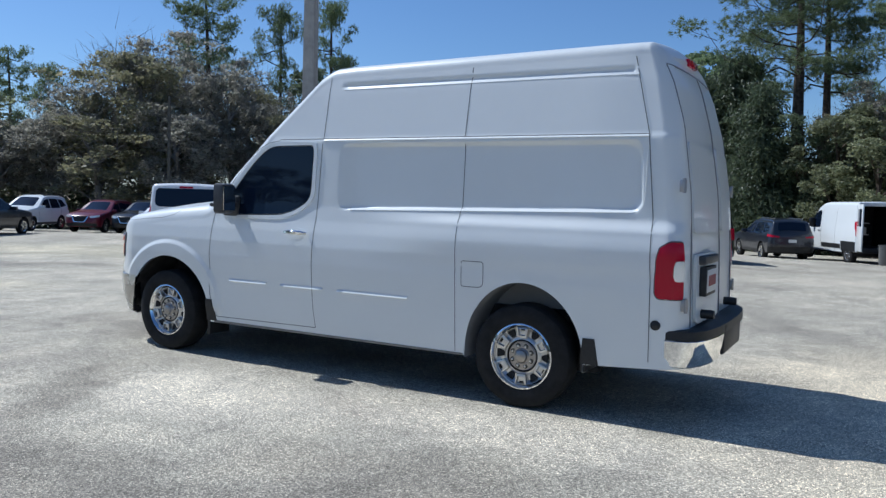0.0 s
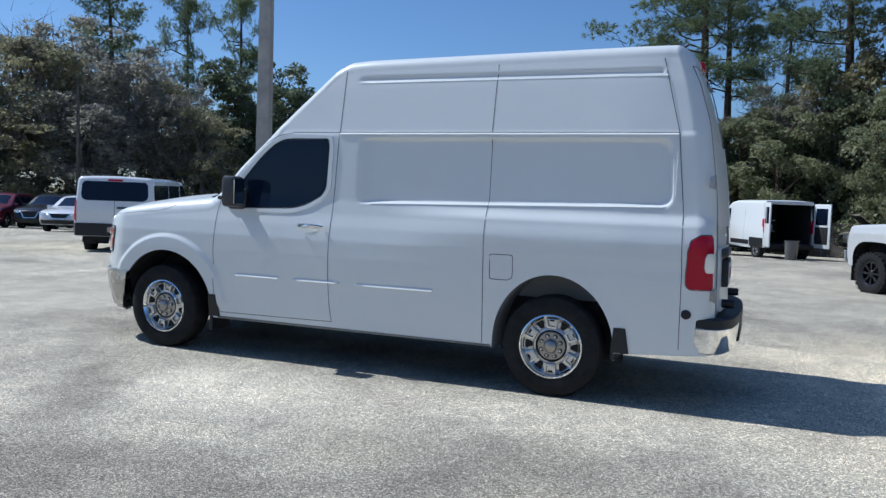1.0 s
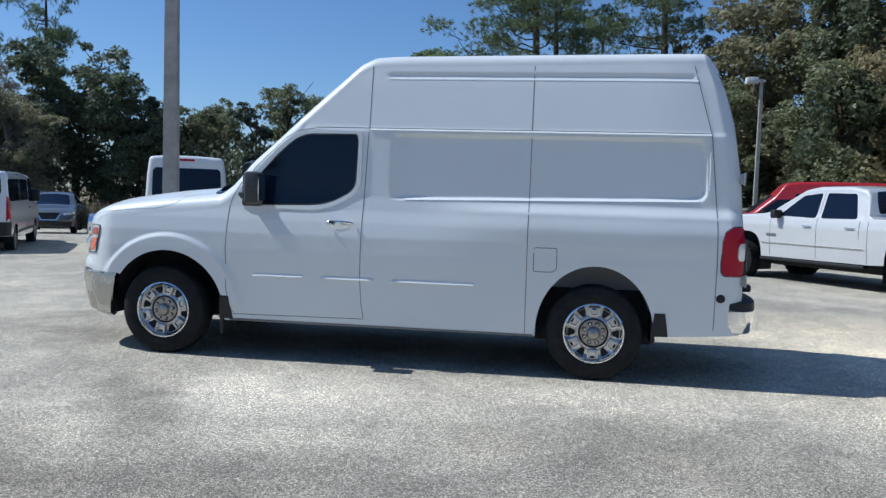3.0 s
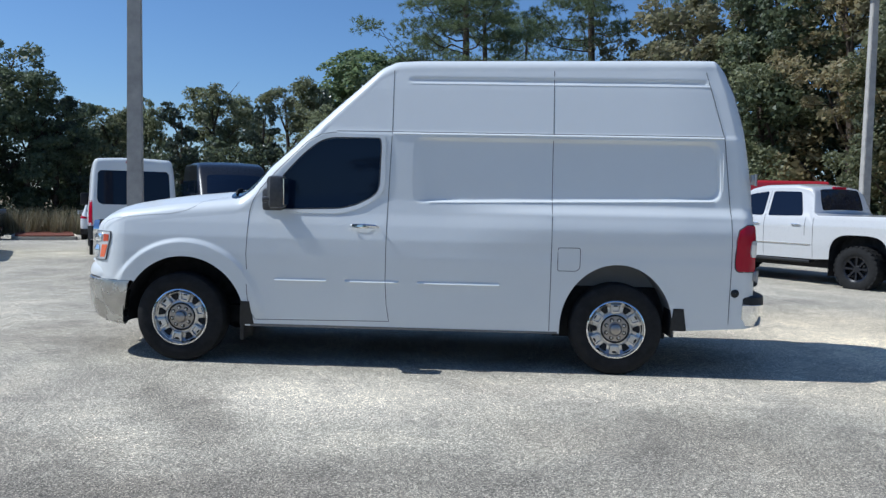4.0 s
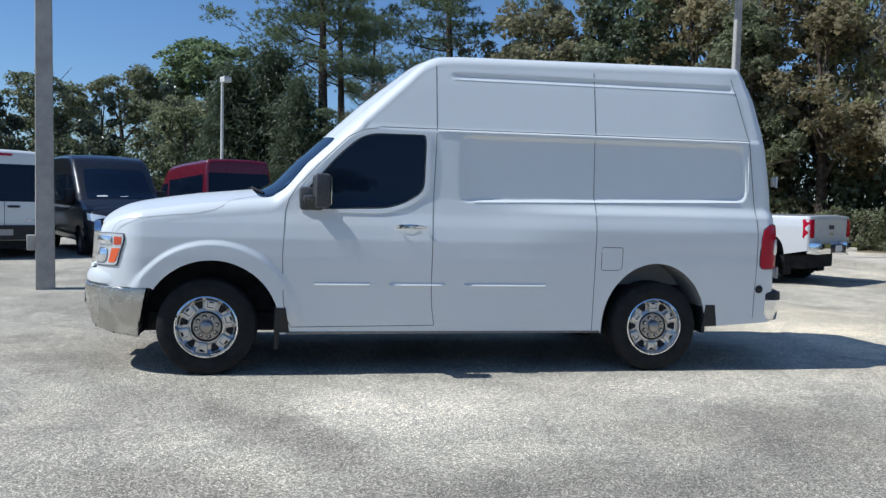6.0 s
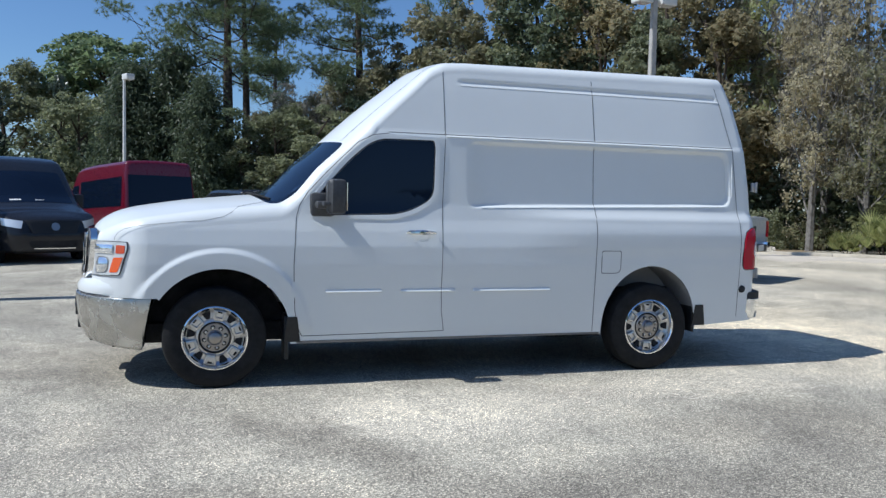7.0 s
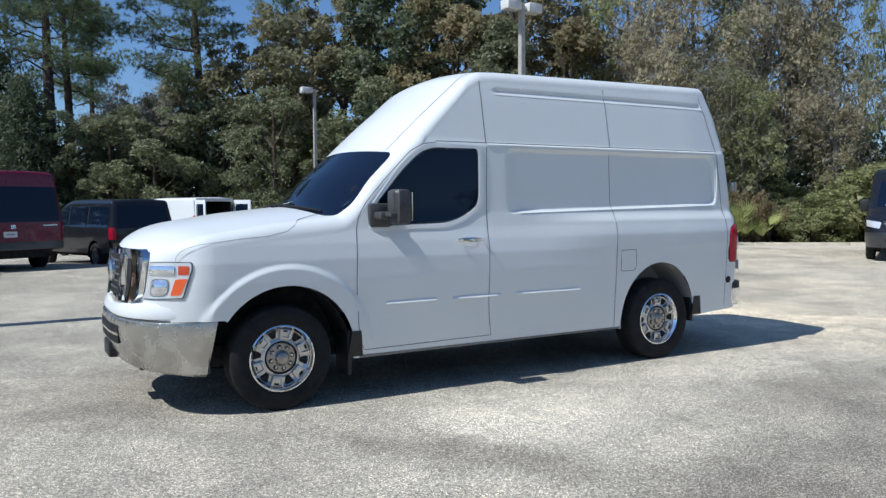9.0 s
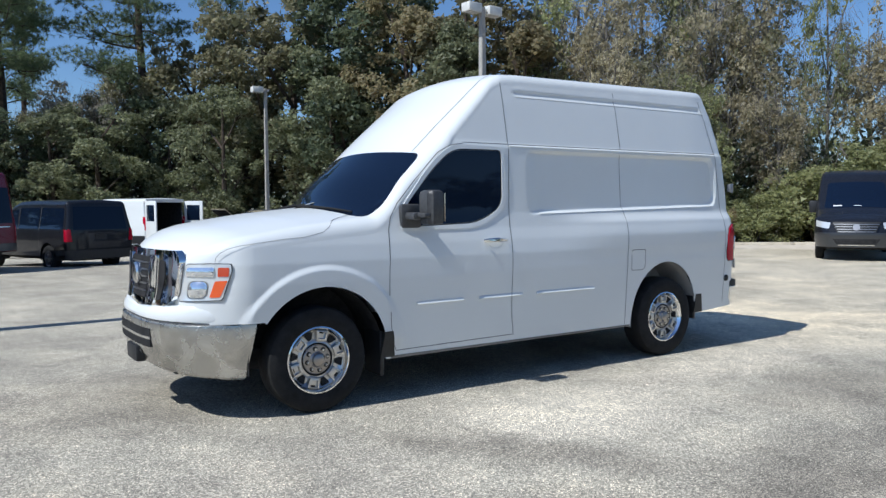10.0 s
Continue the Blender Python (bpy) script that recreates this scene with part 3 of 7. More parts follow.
        edge += [(4.472 + 0.102 * math.sin(k), foot(4.47) + 0.100 - 0.102 * math.cos(k), -math.sin(k), math.cos(k)) for k in np.linspace(0.1, math.pi / 2, 10)]
        edge += [(4.574, z, -1.0, 0.0) for z in np.linspace(foot(4.47) + 0.12, 1.86, 12)]
        edge += [(4.474 + 0.100 * math.cos(k), 1.87 + 0.100 * math.sin(k), -math.cos(k), -math.sin(k)) for k in np.linspace(0.1, 0.75, 5)]
        ribbon(sh, "panel_lip", edge, [(0.0, 0.0005), (0.003, 0.0045), (0.022, 0.003)], WHITE, van, side)
        ribbon(sh, "waist_ledge", [(x, 2.000, 0.0, 1.0) for x in np.linspace(1.785, 4.572, 60)], [(0.004, 0.0005), (0.0075, 0.0070), (0.012, 0.0070), (0.022, 0.001)], WHITE, van, side)
        ribbon(sh, "groove_lip", [(x, 2.446, 0.0, 1.0) for x in np.linspace(1.925, 4.462, 60)], [(-0.004, 0.0005), (0.002, 0.003), (0.018, 0.002)], WHITE, van, side)
        side_panel(sh, "sill_strip", [(0.57, 0.325), (3.22, 0.335), (3.22, 0.352), (0.57, 0.347)], GREY, van, side, 0.004, 0.02)
    # windscreen
    yb, yt = 0.865, 0.812
    ws = [(0.36, -yb + 0.03), (0.36, yb - 0.03), (0.55, yb), (0.965, yt), (0.965, -yt), (0.55, -yb)]
    ws = rounded(ws, [0.10, 0.10, 0.1, 0.07, 0.07, 0.1], 5)
    top_panel(sh, "windscreen", ws, TINT, van, 0.004, 0.02, "dark windscreen")
    for y0 in (-0.10, 0.62):
        g = bmesh.new()
        ys = np.array([y0, y0 - 0.18, y0 - 0.40, y0 - 0.62])
        x, y, z = sh.on_top(np.array([0.355, 0.365, 0.385, 0.41]), ys, 0.016)
        tube(g, list(zip(x, y, z)), [0.013, 0.012, 0.011, 0.009])
        tube(g, [(x[0] - 0.05, y[0] + 0.03, z[0] - 0.03), (x[0], y[0], z[0])], [0.016, 0.012])
        part("wiper", g, RUBBER, van)
    # bonnet shut lines
    for side in (-1, 1):
        gap_lines(sh, [[(-0.770, 1.128), (-0.765, 1.155), (-0.745, 1.185), (-0.700, 1.215), (-0.62, 1.238), (-0.31, 1.274), (-0.14, 1.285), (0.01, 1.318), (0.07, 1.354), (0.11, 1.388)]], van, side, 0.0035, HAIRLINE)
        bm = bmesh.new()
        pts = strip(dense([(0.107, side * 0.875), (0.16, side * 0.83), (0.24, side * 0.79), (0.36, side * 0.74)], 0.03), 0.007)
        n = len(pts) // 2
        x, y, z = sh.on_top(np.array([p[0] for p in pts]), np.array([p[1] for p in pts]), 0.002)
        vs = [bm.verts.new(p) for p in zip(x, y, z)]
        for i in range(n - 1):
            bm.faces.new((vs[i], vs[i + 1], vs[2 * n - 2 - i], vs[2 * n - 1 - i]))
        part("bonnet_gap", bm, SEAM, van)
        bm = bmesh.new()
        pts = strip(dense([(0.98, side * 0.70), (1.3, side * 0.69), (1.6, side * 0.675), (1.77, side * 0.66)], 0.04), 0.006)
        n = len(pts) // 2
        x, y, z = sh.on_top(np.array([p[0] for p in pts]), np.array([p[1] for p in pts]), 0.002)
        vs = [bm.verts.new(p) for p in zip(x, y, z)]
        for i in range(n - 1):
            bm.faces.new((vs[i], vs[i + 1], vs[2 * n - 2 - i], vs[2 * n - 1 - i]))
        part("roof_gap", bm, SEAM, van)
    # nose: grille
    gr = [(-0.67, 1.205), (0.67, 1.205), (0.705, 1.13), (0.655, 0.865), (0.44, 0.770), (-0.44, 0.770), (-0.655, 0.865), (-0.705, 1.13)]
    grille = end_panel(sh, "grille", rounded(gr, 0.03, 3), BRIGHT, van, False, 0.040, 0.05, "chrome grille surround")
    mesh_hole = rounded([(-0.25, 1.150), (0.25, 1.150), (0.19, 0.850), (-0.19, 0.850)], 0.02, 3)
    end_panel(sh, "grille_mesh", mesh_hole, LINER, grille, False, 0.044, 0.01)
    for k in range(5):
        z, u = 0.890 + 0.052 * k, 0.185 + 0.010 * k
        end_panel(sh, "grille_bar", [(-u, z), (u, z), (u, z + 0.012), (-u, z + 0.012)], STEEL, grille, False, 0.050, 0.01)
    for side in (-1, 1):
        hole = [(0.435, 1.135), (0.520, 1.130), (0.530, 1.04), (0.470, 0.850), (0.405, 0.842)]
        hole = rounded(hole if side > 0 else mirrored(hole), 0.02, 3)
        end_panel(sh, "grille_slot", hole, LINER, grille, False, 0.044, 0.01)
        rib = [(0.27, 1.165), (0.40, 1.165), (0.375, 0.82), (0.215, 0.82)]
        lo, hi = (lambda z: 0.215 + (z - 0.82) * 0.159), (lambda z: 0.375 + (z - 0.82) * 0.0725)
        round_out = lambda a, b, o: sh.on_end(a, b, o + 0.018 * np.clip(1 - (2 * (np.abs(a) - lo(b)) / (hi(b) - lo(b)) - 1) ** 2, 0, 1), False)
        part("grille_strut", laid(round_out, rounded(rib if side > 0 else mirrored(rib), 0.02, 3), 0.048, 0.01, (), 0.03), CHROME, grille)
    part("emblem", lathe(bmesh.new(), [(0.001, -0.016), (0.066, -0.014), (0.082, 0.0), (0.082, 0.03)], 32, axis="x", centre=(-1.085, 0, 1.02)), SATIN, grille)
    # headlamps
    for side in (-1, 1):
        hl = [(0.728, 1.112), (0.900, 1.116), (1.022, 1.114), (1.028, 1.070), (0.968, 0.872), (0.668, 0.858), (0.700, 0.980)]
        hl = rounded(hl if side > 0 else mirrored(hl), 0.015, 3)
        lamp = end_panel(sh, "headlight", hl, LENS, van, False, 0.006, 0.03, "clear headlight with amber corner")
        am = [(0.925, 1.000), (1.003, 1.004), (0.956, 0.890), (0.895, 0.888)]
        end_panel(sh, "turn_signal", rounded(am if side > 0 else mirrored(am), 0.01, 3), AMBER, lamp, False, 0.010, 0.01)
        am = [(0.940, 1.094), (1.012, 1.092), (1.010, 1.032), (0.940, 1.030)]
        end_panel(sh, "side_marker", rounded(am if side > 0 else mirrored(am), 0.01, 3), ORANGE, lamp, False, 0.010, 0.01)
        rim = [(0.724, 1.117), (0.900, 1.122), (1.028, 1.119), (1.034, 1.069), (0.972, 0.866), (0.663, 0.852), (0.695, 0.980)]
        end_panel(sh, "lamp_seal", rounded(rim if side > 0 else mirrored(rim), 0.015, 3), SEAM, lamp, False, 0.003, 0.02)
        bowl = [(0.755, 0.995), (0.885, 0.998), (0.872, 0.885), (0.740, 0.882)]
        ring = [(0.748, 1.002), (0.892, 1.005), (0.880, 0.878), (0.732, 0.875)]
        end_panel(sh, "reflector_rim", rounded(ring if side > 0 else mirrored(ring), 0.05, 4), STEEL, lamp, False, 0.0075, 0.01)
        dish = lambda a, b, o: sh.on_end(a, b, o + 0.022 * np.clip(1 - ((np.abs(a) - 0.815) / 0.07) ** 2 - ((b - 0.94) / 0.06) ** 2, 0, 1), False)
        part("reflector", laid(dish, rounded(bowl if side > 0 else mirrored(bowl), 0.05, 4), 0.009, 0.01, (), 0.02), BOWL, lamp)
        bar = [(0.745, 1.092), (0.918, 1.096), (0.918, 1.030), (0.735, 1.026)]
        roll = lambda a, b, o: sh.on_end(a, b, o + 0.012 * np.sqrt(np.clip(1 - ((b - 1.061) / 0.036) ** 2, 0, 1)), False)
        part("lamp_rib", laid(roll, rounded(bar if side > 0 else mirrored(bar), 0.012, 3), 0.009, 0.01, (), 0.02), BOWL, lamp)
    # front bumper
    ys = [0.957 * math.sin(k) for k in np.linspace(-math.pi / 2, math.pi / 2, 33)]
    plan = [(-0.505 - 0.61 * math.sqrt(max(0.0, 1 - abs(y / 0.957) ** 3)), y) for y in ys]
    def front_sect(q):
        e = abs(2 * q - 1)
        low = 0.295 + 0.075 * (1 - e)
        return [(-0.03, 0.700), (0.0, 0.700), (0.012, 0.692), (0.016, 0.66), (0.012, 0.58), (0.004, 0.50), (-0.012, 0.44), (-0.04, low + 0.02), (-0.07, low), (-0.12, low + 0.01)]
    bumper = bumper_bar("front_bumper", BRUSHED, van, plan, front_sect, "satin chrome front bumper", 0.20)
    def chin_sect(q):
        e = abs(2 * q - 1)
        top, fade = 0.785 + 0.055 * min(1.0, e * 1.6), 0.035 * max(0.0, e - 0.80) / 0.20
        return [(o - fade, z) for o, z in ((-0.12, top + 0.004), (-0.055, top), (-0.022, top - 0.014), (-0.004, top - 0.045), (0.002, 0.735), (-0.004, 0.715), (-0.08, 0.706))]
    bumper_bar("front_apron", WHITE, van, plan, chin_sect)
    bumper_bar("bumper_gap", SEAM, bumper, plan, lambda q: [(-0.06, 0.707), (-0.006, 0.707), (-0.006, 0.699), (-0.06, 0.699)])
    mouth = [(-0.505 - 0.61 * math.sqrt(1 - abs(y / 0.957) ** 3), y) for y in np.linspace(-0.44, 0.44, 9)]
    bumper_bar("intake", LINER, bumper, mouth, lambda q: [(-0.03, 0.648), (0.019, 0.648), (0.016, 0.515), (-0.03, 0.515)])
    bumper_bar("intake_slat", SATIN, bumper, mouth, lambda q: [(-0.03, 0.592), (0.024, 0.592), (0.022, 0.572), (-0.03, 0.572)])
    part("plate_bracket", boxed(-1.132, -1.06, -0.15, 0.15, 0.365, 0.485, bevel=0.012), PLASTIC, bumper)
    part("tow_hook", boxed(-0.98, -0.85, -0.62, -0.56, 0.335, 0.375, bevel=0.01), PLASTIC, bumper)
    part("air_dam", boxed(-0.80, -0.60, -0.80, 0.80, 0.31, 0.38, bevel=0.01), PLASTIC, van)
    # door mirror
    for side in (-1, 1):
        g = bmesh.new()
        box(g, 0.770, 0.915, -1.215, -1.045, 1.355, 1.625, bevel=0.035)
        for v in g.verts:
            if v.co.x < 0.80:
                v.co.y += 0.02 * (v.co.y < -1.2)
                v.co.z += 0.02 * (1.5 - v.co.z)
        if side > 0:
            g.transform(Matrix.Diagonal((1, -1, 1, 1)))
        mir = part("door_mirror", g, MIRROR, van, "large dark grey plastic door mirror")
        g = boxed(0.70, 0.86, -1.10, -0.93, 1.395, 1.455, bevel=0.02)
        box(g, 0.665, 0.86, -0.975, -0.91, 1.325, 1.52, bevel=0.03)
        box(g, 0.735, 0.80, -1.20, -1.04, 1.415, 1.45, bevel=0.012)
        if side > 0:
            g.transform(Matrix.Diagonal((1, -1, 1, 1)))
        part("mirror_arm", g, MIRROR, mir)
        g = boxed(0.913, 0.920, -1.205, -1.065, 1.385, 1.60)
        if side > 0:
            g.transform(Matrix.Diagonal((1, -1, 1, 1)))
        part("mirror_glass", g, CHROME, mir)
        # door handle
        g = bmesh.new()
        yb = 0.99
        tube(g, [(1.445, -yb - 0.012, 1.212), (1.47, -yb - 0.036, 1.216), (1.56, -yb - 0.045, 1.217), (1.65, -yb - 0.036, 1.214), (1.685, -yb - 0.010, 1.210)], [0.013, 0.018, 0.020, 0.018, 0.013], 8)
        if side > 0:
            g.transform(Matrix.Diagonal((1, -1, 1, 1)))
        hd = part("door_handle", g, CHROME, van, "chrome pull handle")
        side_panel(sh, "handle_cup", [(1.565 + 0.075 * math.cos(k), 1.205 + 0.048 * math.sin(k)) for k in np.linspace(0, 2 * math.pi, 20, endpoint=False)], WHITE, hd, side, 0.003, 0.01)
        # tail lamp
        u = [(0.922, 0.905), (0.922, 1.290), (1.01, 1.290), (1.09, 1.245), (1.115, 1.17), (1.115, 0.935), (1.09, 0.905)]
        lamp = end_panel(sh, "tail_light", rounded(u if side > 0 else mirrored(u), 0.02, 4), TAIL, van, True, 0.012, 0.04, "red tail light with clear centre")
        edge = [(0.915, 0.897), (0.915, 1.298), (1.01, 1.298), (1.098, 1.252), (1.124, 1.173), (1.124, 0.932), (1.095, 0.897)]
        end_panel(sh, "lamp_seal", rounded(edge if side > 0 else mirrored(edge), 0.02, 4), SEAM, lamp, True, 0.004, 0.02)
        u = [(0.926, 1.025), (0.926, 1.165), (0.985, 1.165), (1.000, 1.13), (1.000, 1.06), (0.985, 1.025)]
        end_panel(sh, "reverse_lens", rounded(u if side > 0 else mirrored(u), 0.015, 3), LENS, lamp, True, 0.020, 0.02, cell=0.02)
        # hinges
        for z in (1.672, 0.865):
            xh = 4.83 if z > 1.2 else 4.875
            g = boxed(xh - 0.03, xh + 0.012, -0.925, -0.885, z - 0.042, z + 0.042, bevel=0.006)
            tube(g, [(xh + 0.004, -0.925, z - 0.05), (xh + 0.004, -0.925, z + 0.05)], [0.011, 0.011], 8)
            if side > 0:
                g.transform(Matrix.Diagonal((1, -1, 1, 1)))
            part("door_hinge", g, STEEL, van)
        g = lathe(bmesh.new(), [(0.001, 0.0), (0.020, 0.0), (0.026, 0.004), (0.033, 0.004), (0.036, 0.012), (0.036, 0.03)], 24, centre=(4.69, -0.985 + 0.008, 0.72))
        if side > 0:
            g.transform(Matrix.Diagonal((1, -1, 1, 1)))
        part("side_reflector", g, PLASTIC, van)
    # rear doors: gaps, window frame pressings, handle, plate
    for u in (-0.80, 0.03, 0.80):
        end_panel(sh, "door_gap", [(u - 0.003, 0.50), (u + 0.003, 0.50), (u + 0.003 if abs(u) < 0.1 else u * 0.90 + 0.004, 2.52), (u - 0.004 if abs(u) < 0.1 else u * 0.90 - 0.004, 2.52)], HAIRLINE, van, True, 0.003, 0.01)
    end_panel(sh, "door_gap", [(-0.72, 2.520), (0.72, 2.520), (0.72, 2.528), (-0.72, 2.528)], HAIRLINE, van, True, 0.003, 0.01)
    for a, b in ((-0.74, -0.04), (0.10, 0.74)):
        end_panel(sh, "door_pressing", rounded([(a, 1.35), (b, 1.35), (b, 1.95), (a + 0.03 if a < 0 else a, 1.99)], 0.06, 4), WHITE, van, True, 0.008, 0.02)
    end_panel(sh, "door_pressing", rounded([(-0.70, 0.72), (-0.08, 0.72), (-0.08, 1.20), (-0.70, 1.20)], 0.05, 4), WHITE, van, True, 0.008, 0.02)
    part("door_pull", boxed(4.885, 4.945, -0.64, -0.16, 1.125, 1.19, bevel=0.016), MIRROR, van, "grey handle housing over the plate")
    pl = part("number_plate", boxed(4.944, 4.954, -0.60, -0.29, 0.93, 1.09, bevel=0.003), PLATE, van, "dealer plate in a dark frame")
    part("plate_frame", boxed(4.900, 4.948, -0.620, -0.270, 0.905, 1.110, bevel=0.003), PLASTIC, pl)
    part("plate_bar", boxed(4.9535, 4.956, -0.57, -0.32, 0.975, 1.050), BARS, pl)
    for y in (-0.56, 0.40):
        part("bump_stop", lathe(bmesh.new(), [(0.001, 0.10), (0.028, 0.10), (0.033, 0.085), (0.033, 0.0)], 16, axis="x", centre=(4.90, y, 0.775)), PLASTIC, van)
    part("high_brake_light", boxed(4.585, 4.66, -0.14, 0.14, 2.60, 2.655, bevel=0.012), TAIL, van)
    # rear bumper: chrome faces, black step between and on top
    plan = [(4.755, -0.950), (4.84, -0.945), (4.90, -0.925), (4.945, -0.875), (4.985, -0.77), (5.01, -0.64), (5.025, -0.50), (5.03, -0.36)]
    rear = bumper_bar("rear_bumper", CHROME, van, plan, lambda q: [(-0.10, 0.624), (0.008, 0.624), (0.011, 0.620), (0.004, 0.53), (-0.010, 0.446), (-0.016, 0.440), (-0.10, 0.44)], "chrome rear bumper with black step")
    bumper_bar("bumper_corner", CHROME, rear, [(x, -y) for x, y in plan[::-1]], lambda q: [(-0.10, 0.624), (0.008, 0.624), (0.011, 0.620), (0.004, 0.53), (-0.010, 0.446), (-0.016, 0.440), (-0.10, 0.44)])
    plan = [(4.76, -0.952), (4.84, -0.946), (4.90, -0.926), (4.945, -0.876), (4.985, -0.772), (5.01, -0.64), (5.027, -0.5), (5.04, -0.2)]
    plan += [(x, -y) for x, y in plan[::-1]]
    bumper_bar("step_pad", PLASTIC, rear, plan, lambda q: [(-0.20, 0.690), (-0.025, 0.700), (0.006, 0.688), (0.010, 0.628), (-0.20, 0.60)])
    part("step", boxed(4.84, 5.045, -0.355, 0.355, 0.46, 0.69, bevel=0.02), PLASTIC, rear)
    return van


# ---- the other parked vehicles ----
def parked(name, at, label, category, spec):
    """A parked vehicle: a shell after the given lines, with glass, lamps, wheels, mirrors and plate."""
    x, y, z, rz, *tilt = at
    car = thing(name, pose(x, y, z, 0, tilt[0] if tilt else 0, rz), label, category, {"van": "vans parked in the lot", "car": "cars parked in the lot"}.get(category, ""))
    g = spec
    hz, wb, r = g["hub"], g["base"], g["hub"]
    a = g.get("arch", r + 0.07)
    ab = g.get("arch_top", a)
    sh = Shell(g["top"], g["side"], g["ends"], g["radius"], [(0, hz, a, ab), (wb, hz, a, ab)], g["sill"], g["rounds"], g.get("crown", 0.03), g.get("bow", 0.1), g.get("bow_to", 1.6),
               g.get("front", ((0, 0), (3, 0))), g.get("rear", ((0, 0), (3, 0))), None, g.get("plan"), g.get("blur", 0.12), 0.06, 0.4)
    sh.power = g.get("arch_power", 2.0)
    sh.build("body", g["paint"], car, step=0.1, zs=12, lower=8, open_rear=g.get("open_rear", False))
    w = float(np.max(sh.side(np.linspace(0.3, 1.2, 9))))
    x0, x1 = g["ends"]
    part("underbody", boxed(x0 + 0.2, x1 - 0.2, -w * 0.7, w * 0.7, hz * 0.85, hz + 0.2, bevel=0.02), LINER, car)
    for c in (0, wb):
        arch_liner(car, c, hz, a, ab, w, 0.36, sh.power)
        for side in (-1, 1):
            wheel_at(car, c, side * (w - g.get("track_in", 0.13)), hz, side, r, g.get("tyre_w", 0.225), g.get("rim", 0.22), g.get("spokes", 5), g.get("rim_mat", STEEL), None, g.get("treads", 0))
    for poly in g.get("glass", ()):
        for side in (-1, 1):
            side_panel(sh, "side_window", rounded(poly, 0.05, 3), TINT, car, side, 0.004, 0.02, cell=0.12)
    for side in (-1, 1):
        for line in g.get("gaps", ()):
            gap_lines(sh, [line], car, side, 0.009)
        for poly, mat in g.get("side_bits", ()):
            side_panel(sh, "side_trim", poly, mat, car, side, 0.012, 0.03, cell=0.12)
        for bx in g.get("handles", ()):
            yy = float(sh.on_side([bx[0]], [bx[1]], 0.0, 1)[1][0])
            part("door_handle", boxed(bx[0] - 0.09, bx[0] + 0.09, *sorted((side * (yy - 0.01), side * (yy + 0.03))), bx[1] - 0.015, bx[1] + 0.015, bevel=0.008), g.get("handle_mat", g["paint"]), car)
        if "mirror" in g:
            mx, mz, mh = g["mirror"]
            yy = float(sh.on_side([mx], [mz - 0.05], 0.0, 1)[1][0])
            part("door_mirror", boxed(mx - 0.06, mx + 0.06, *sorted((side * (yy - 0.03), side * (yy + 0.20))), mz - mh / 2, mz + mh / 2, bevel=0.03), g.get("mirror_mat", PLASTIC), car)
    for poly in g.get("screens", ()):
        top_panel(sh, "windscreen", rounded(poly, 0.08, 3), TINT, car, 0.004, 0.02, cell=0.12)
    for poly in g.get("papers", ()):
        top_panel(sh, "dash_paper", poly, STICKER, car, 0.008, 0.006, cell=0.12)
    for kind, rear in (("front_bits", False), ("rear_bits", True)):
        for nm, poly, mat, both, off in g.get(kind, ()):
            for side in ((-1, 1) if both else (1,)):
                end_panel(sh, nm, rounded(poly if side > 0 else mirrored(poly), 0.02, 3), mat, car, rear, off, 0.03, cell=0.1)
    for nm, dims, mat, bev in g.get("boxes", ()):
        part(nm, boxed(*dims, bevel=bev), mat, car)
    return car, sh


VAN_SIDE = [(0.3, 0.94), (0.55, 0.985), (0.95, 1.00), (1.2, 0.99), (1.4, 0.97), (2.0, 0.93), (2.3, 0.89), (2.7, 0.84)]
SUV_SIDE = [(0.25, 0.86), (0.5, 0.905), (0.75, 0.92), (0.95, 0.91), (1.05, 0.88), (1.4, 0.74), (1.7, 0.62)]


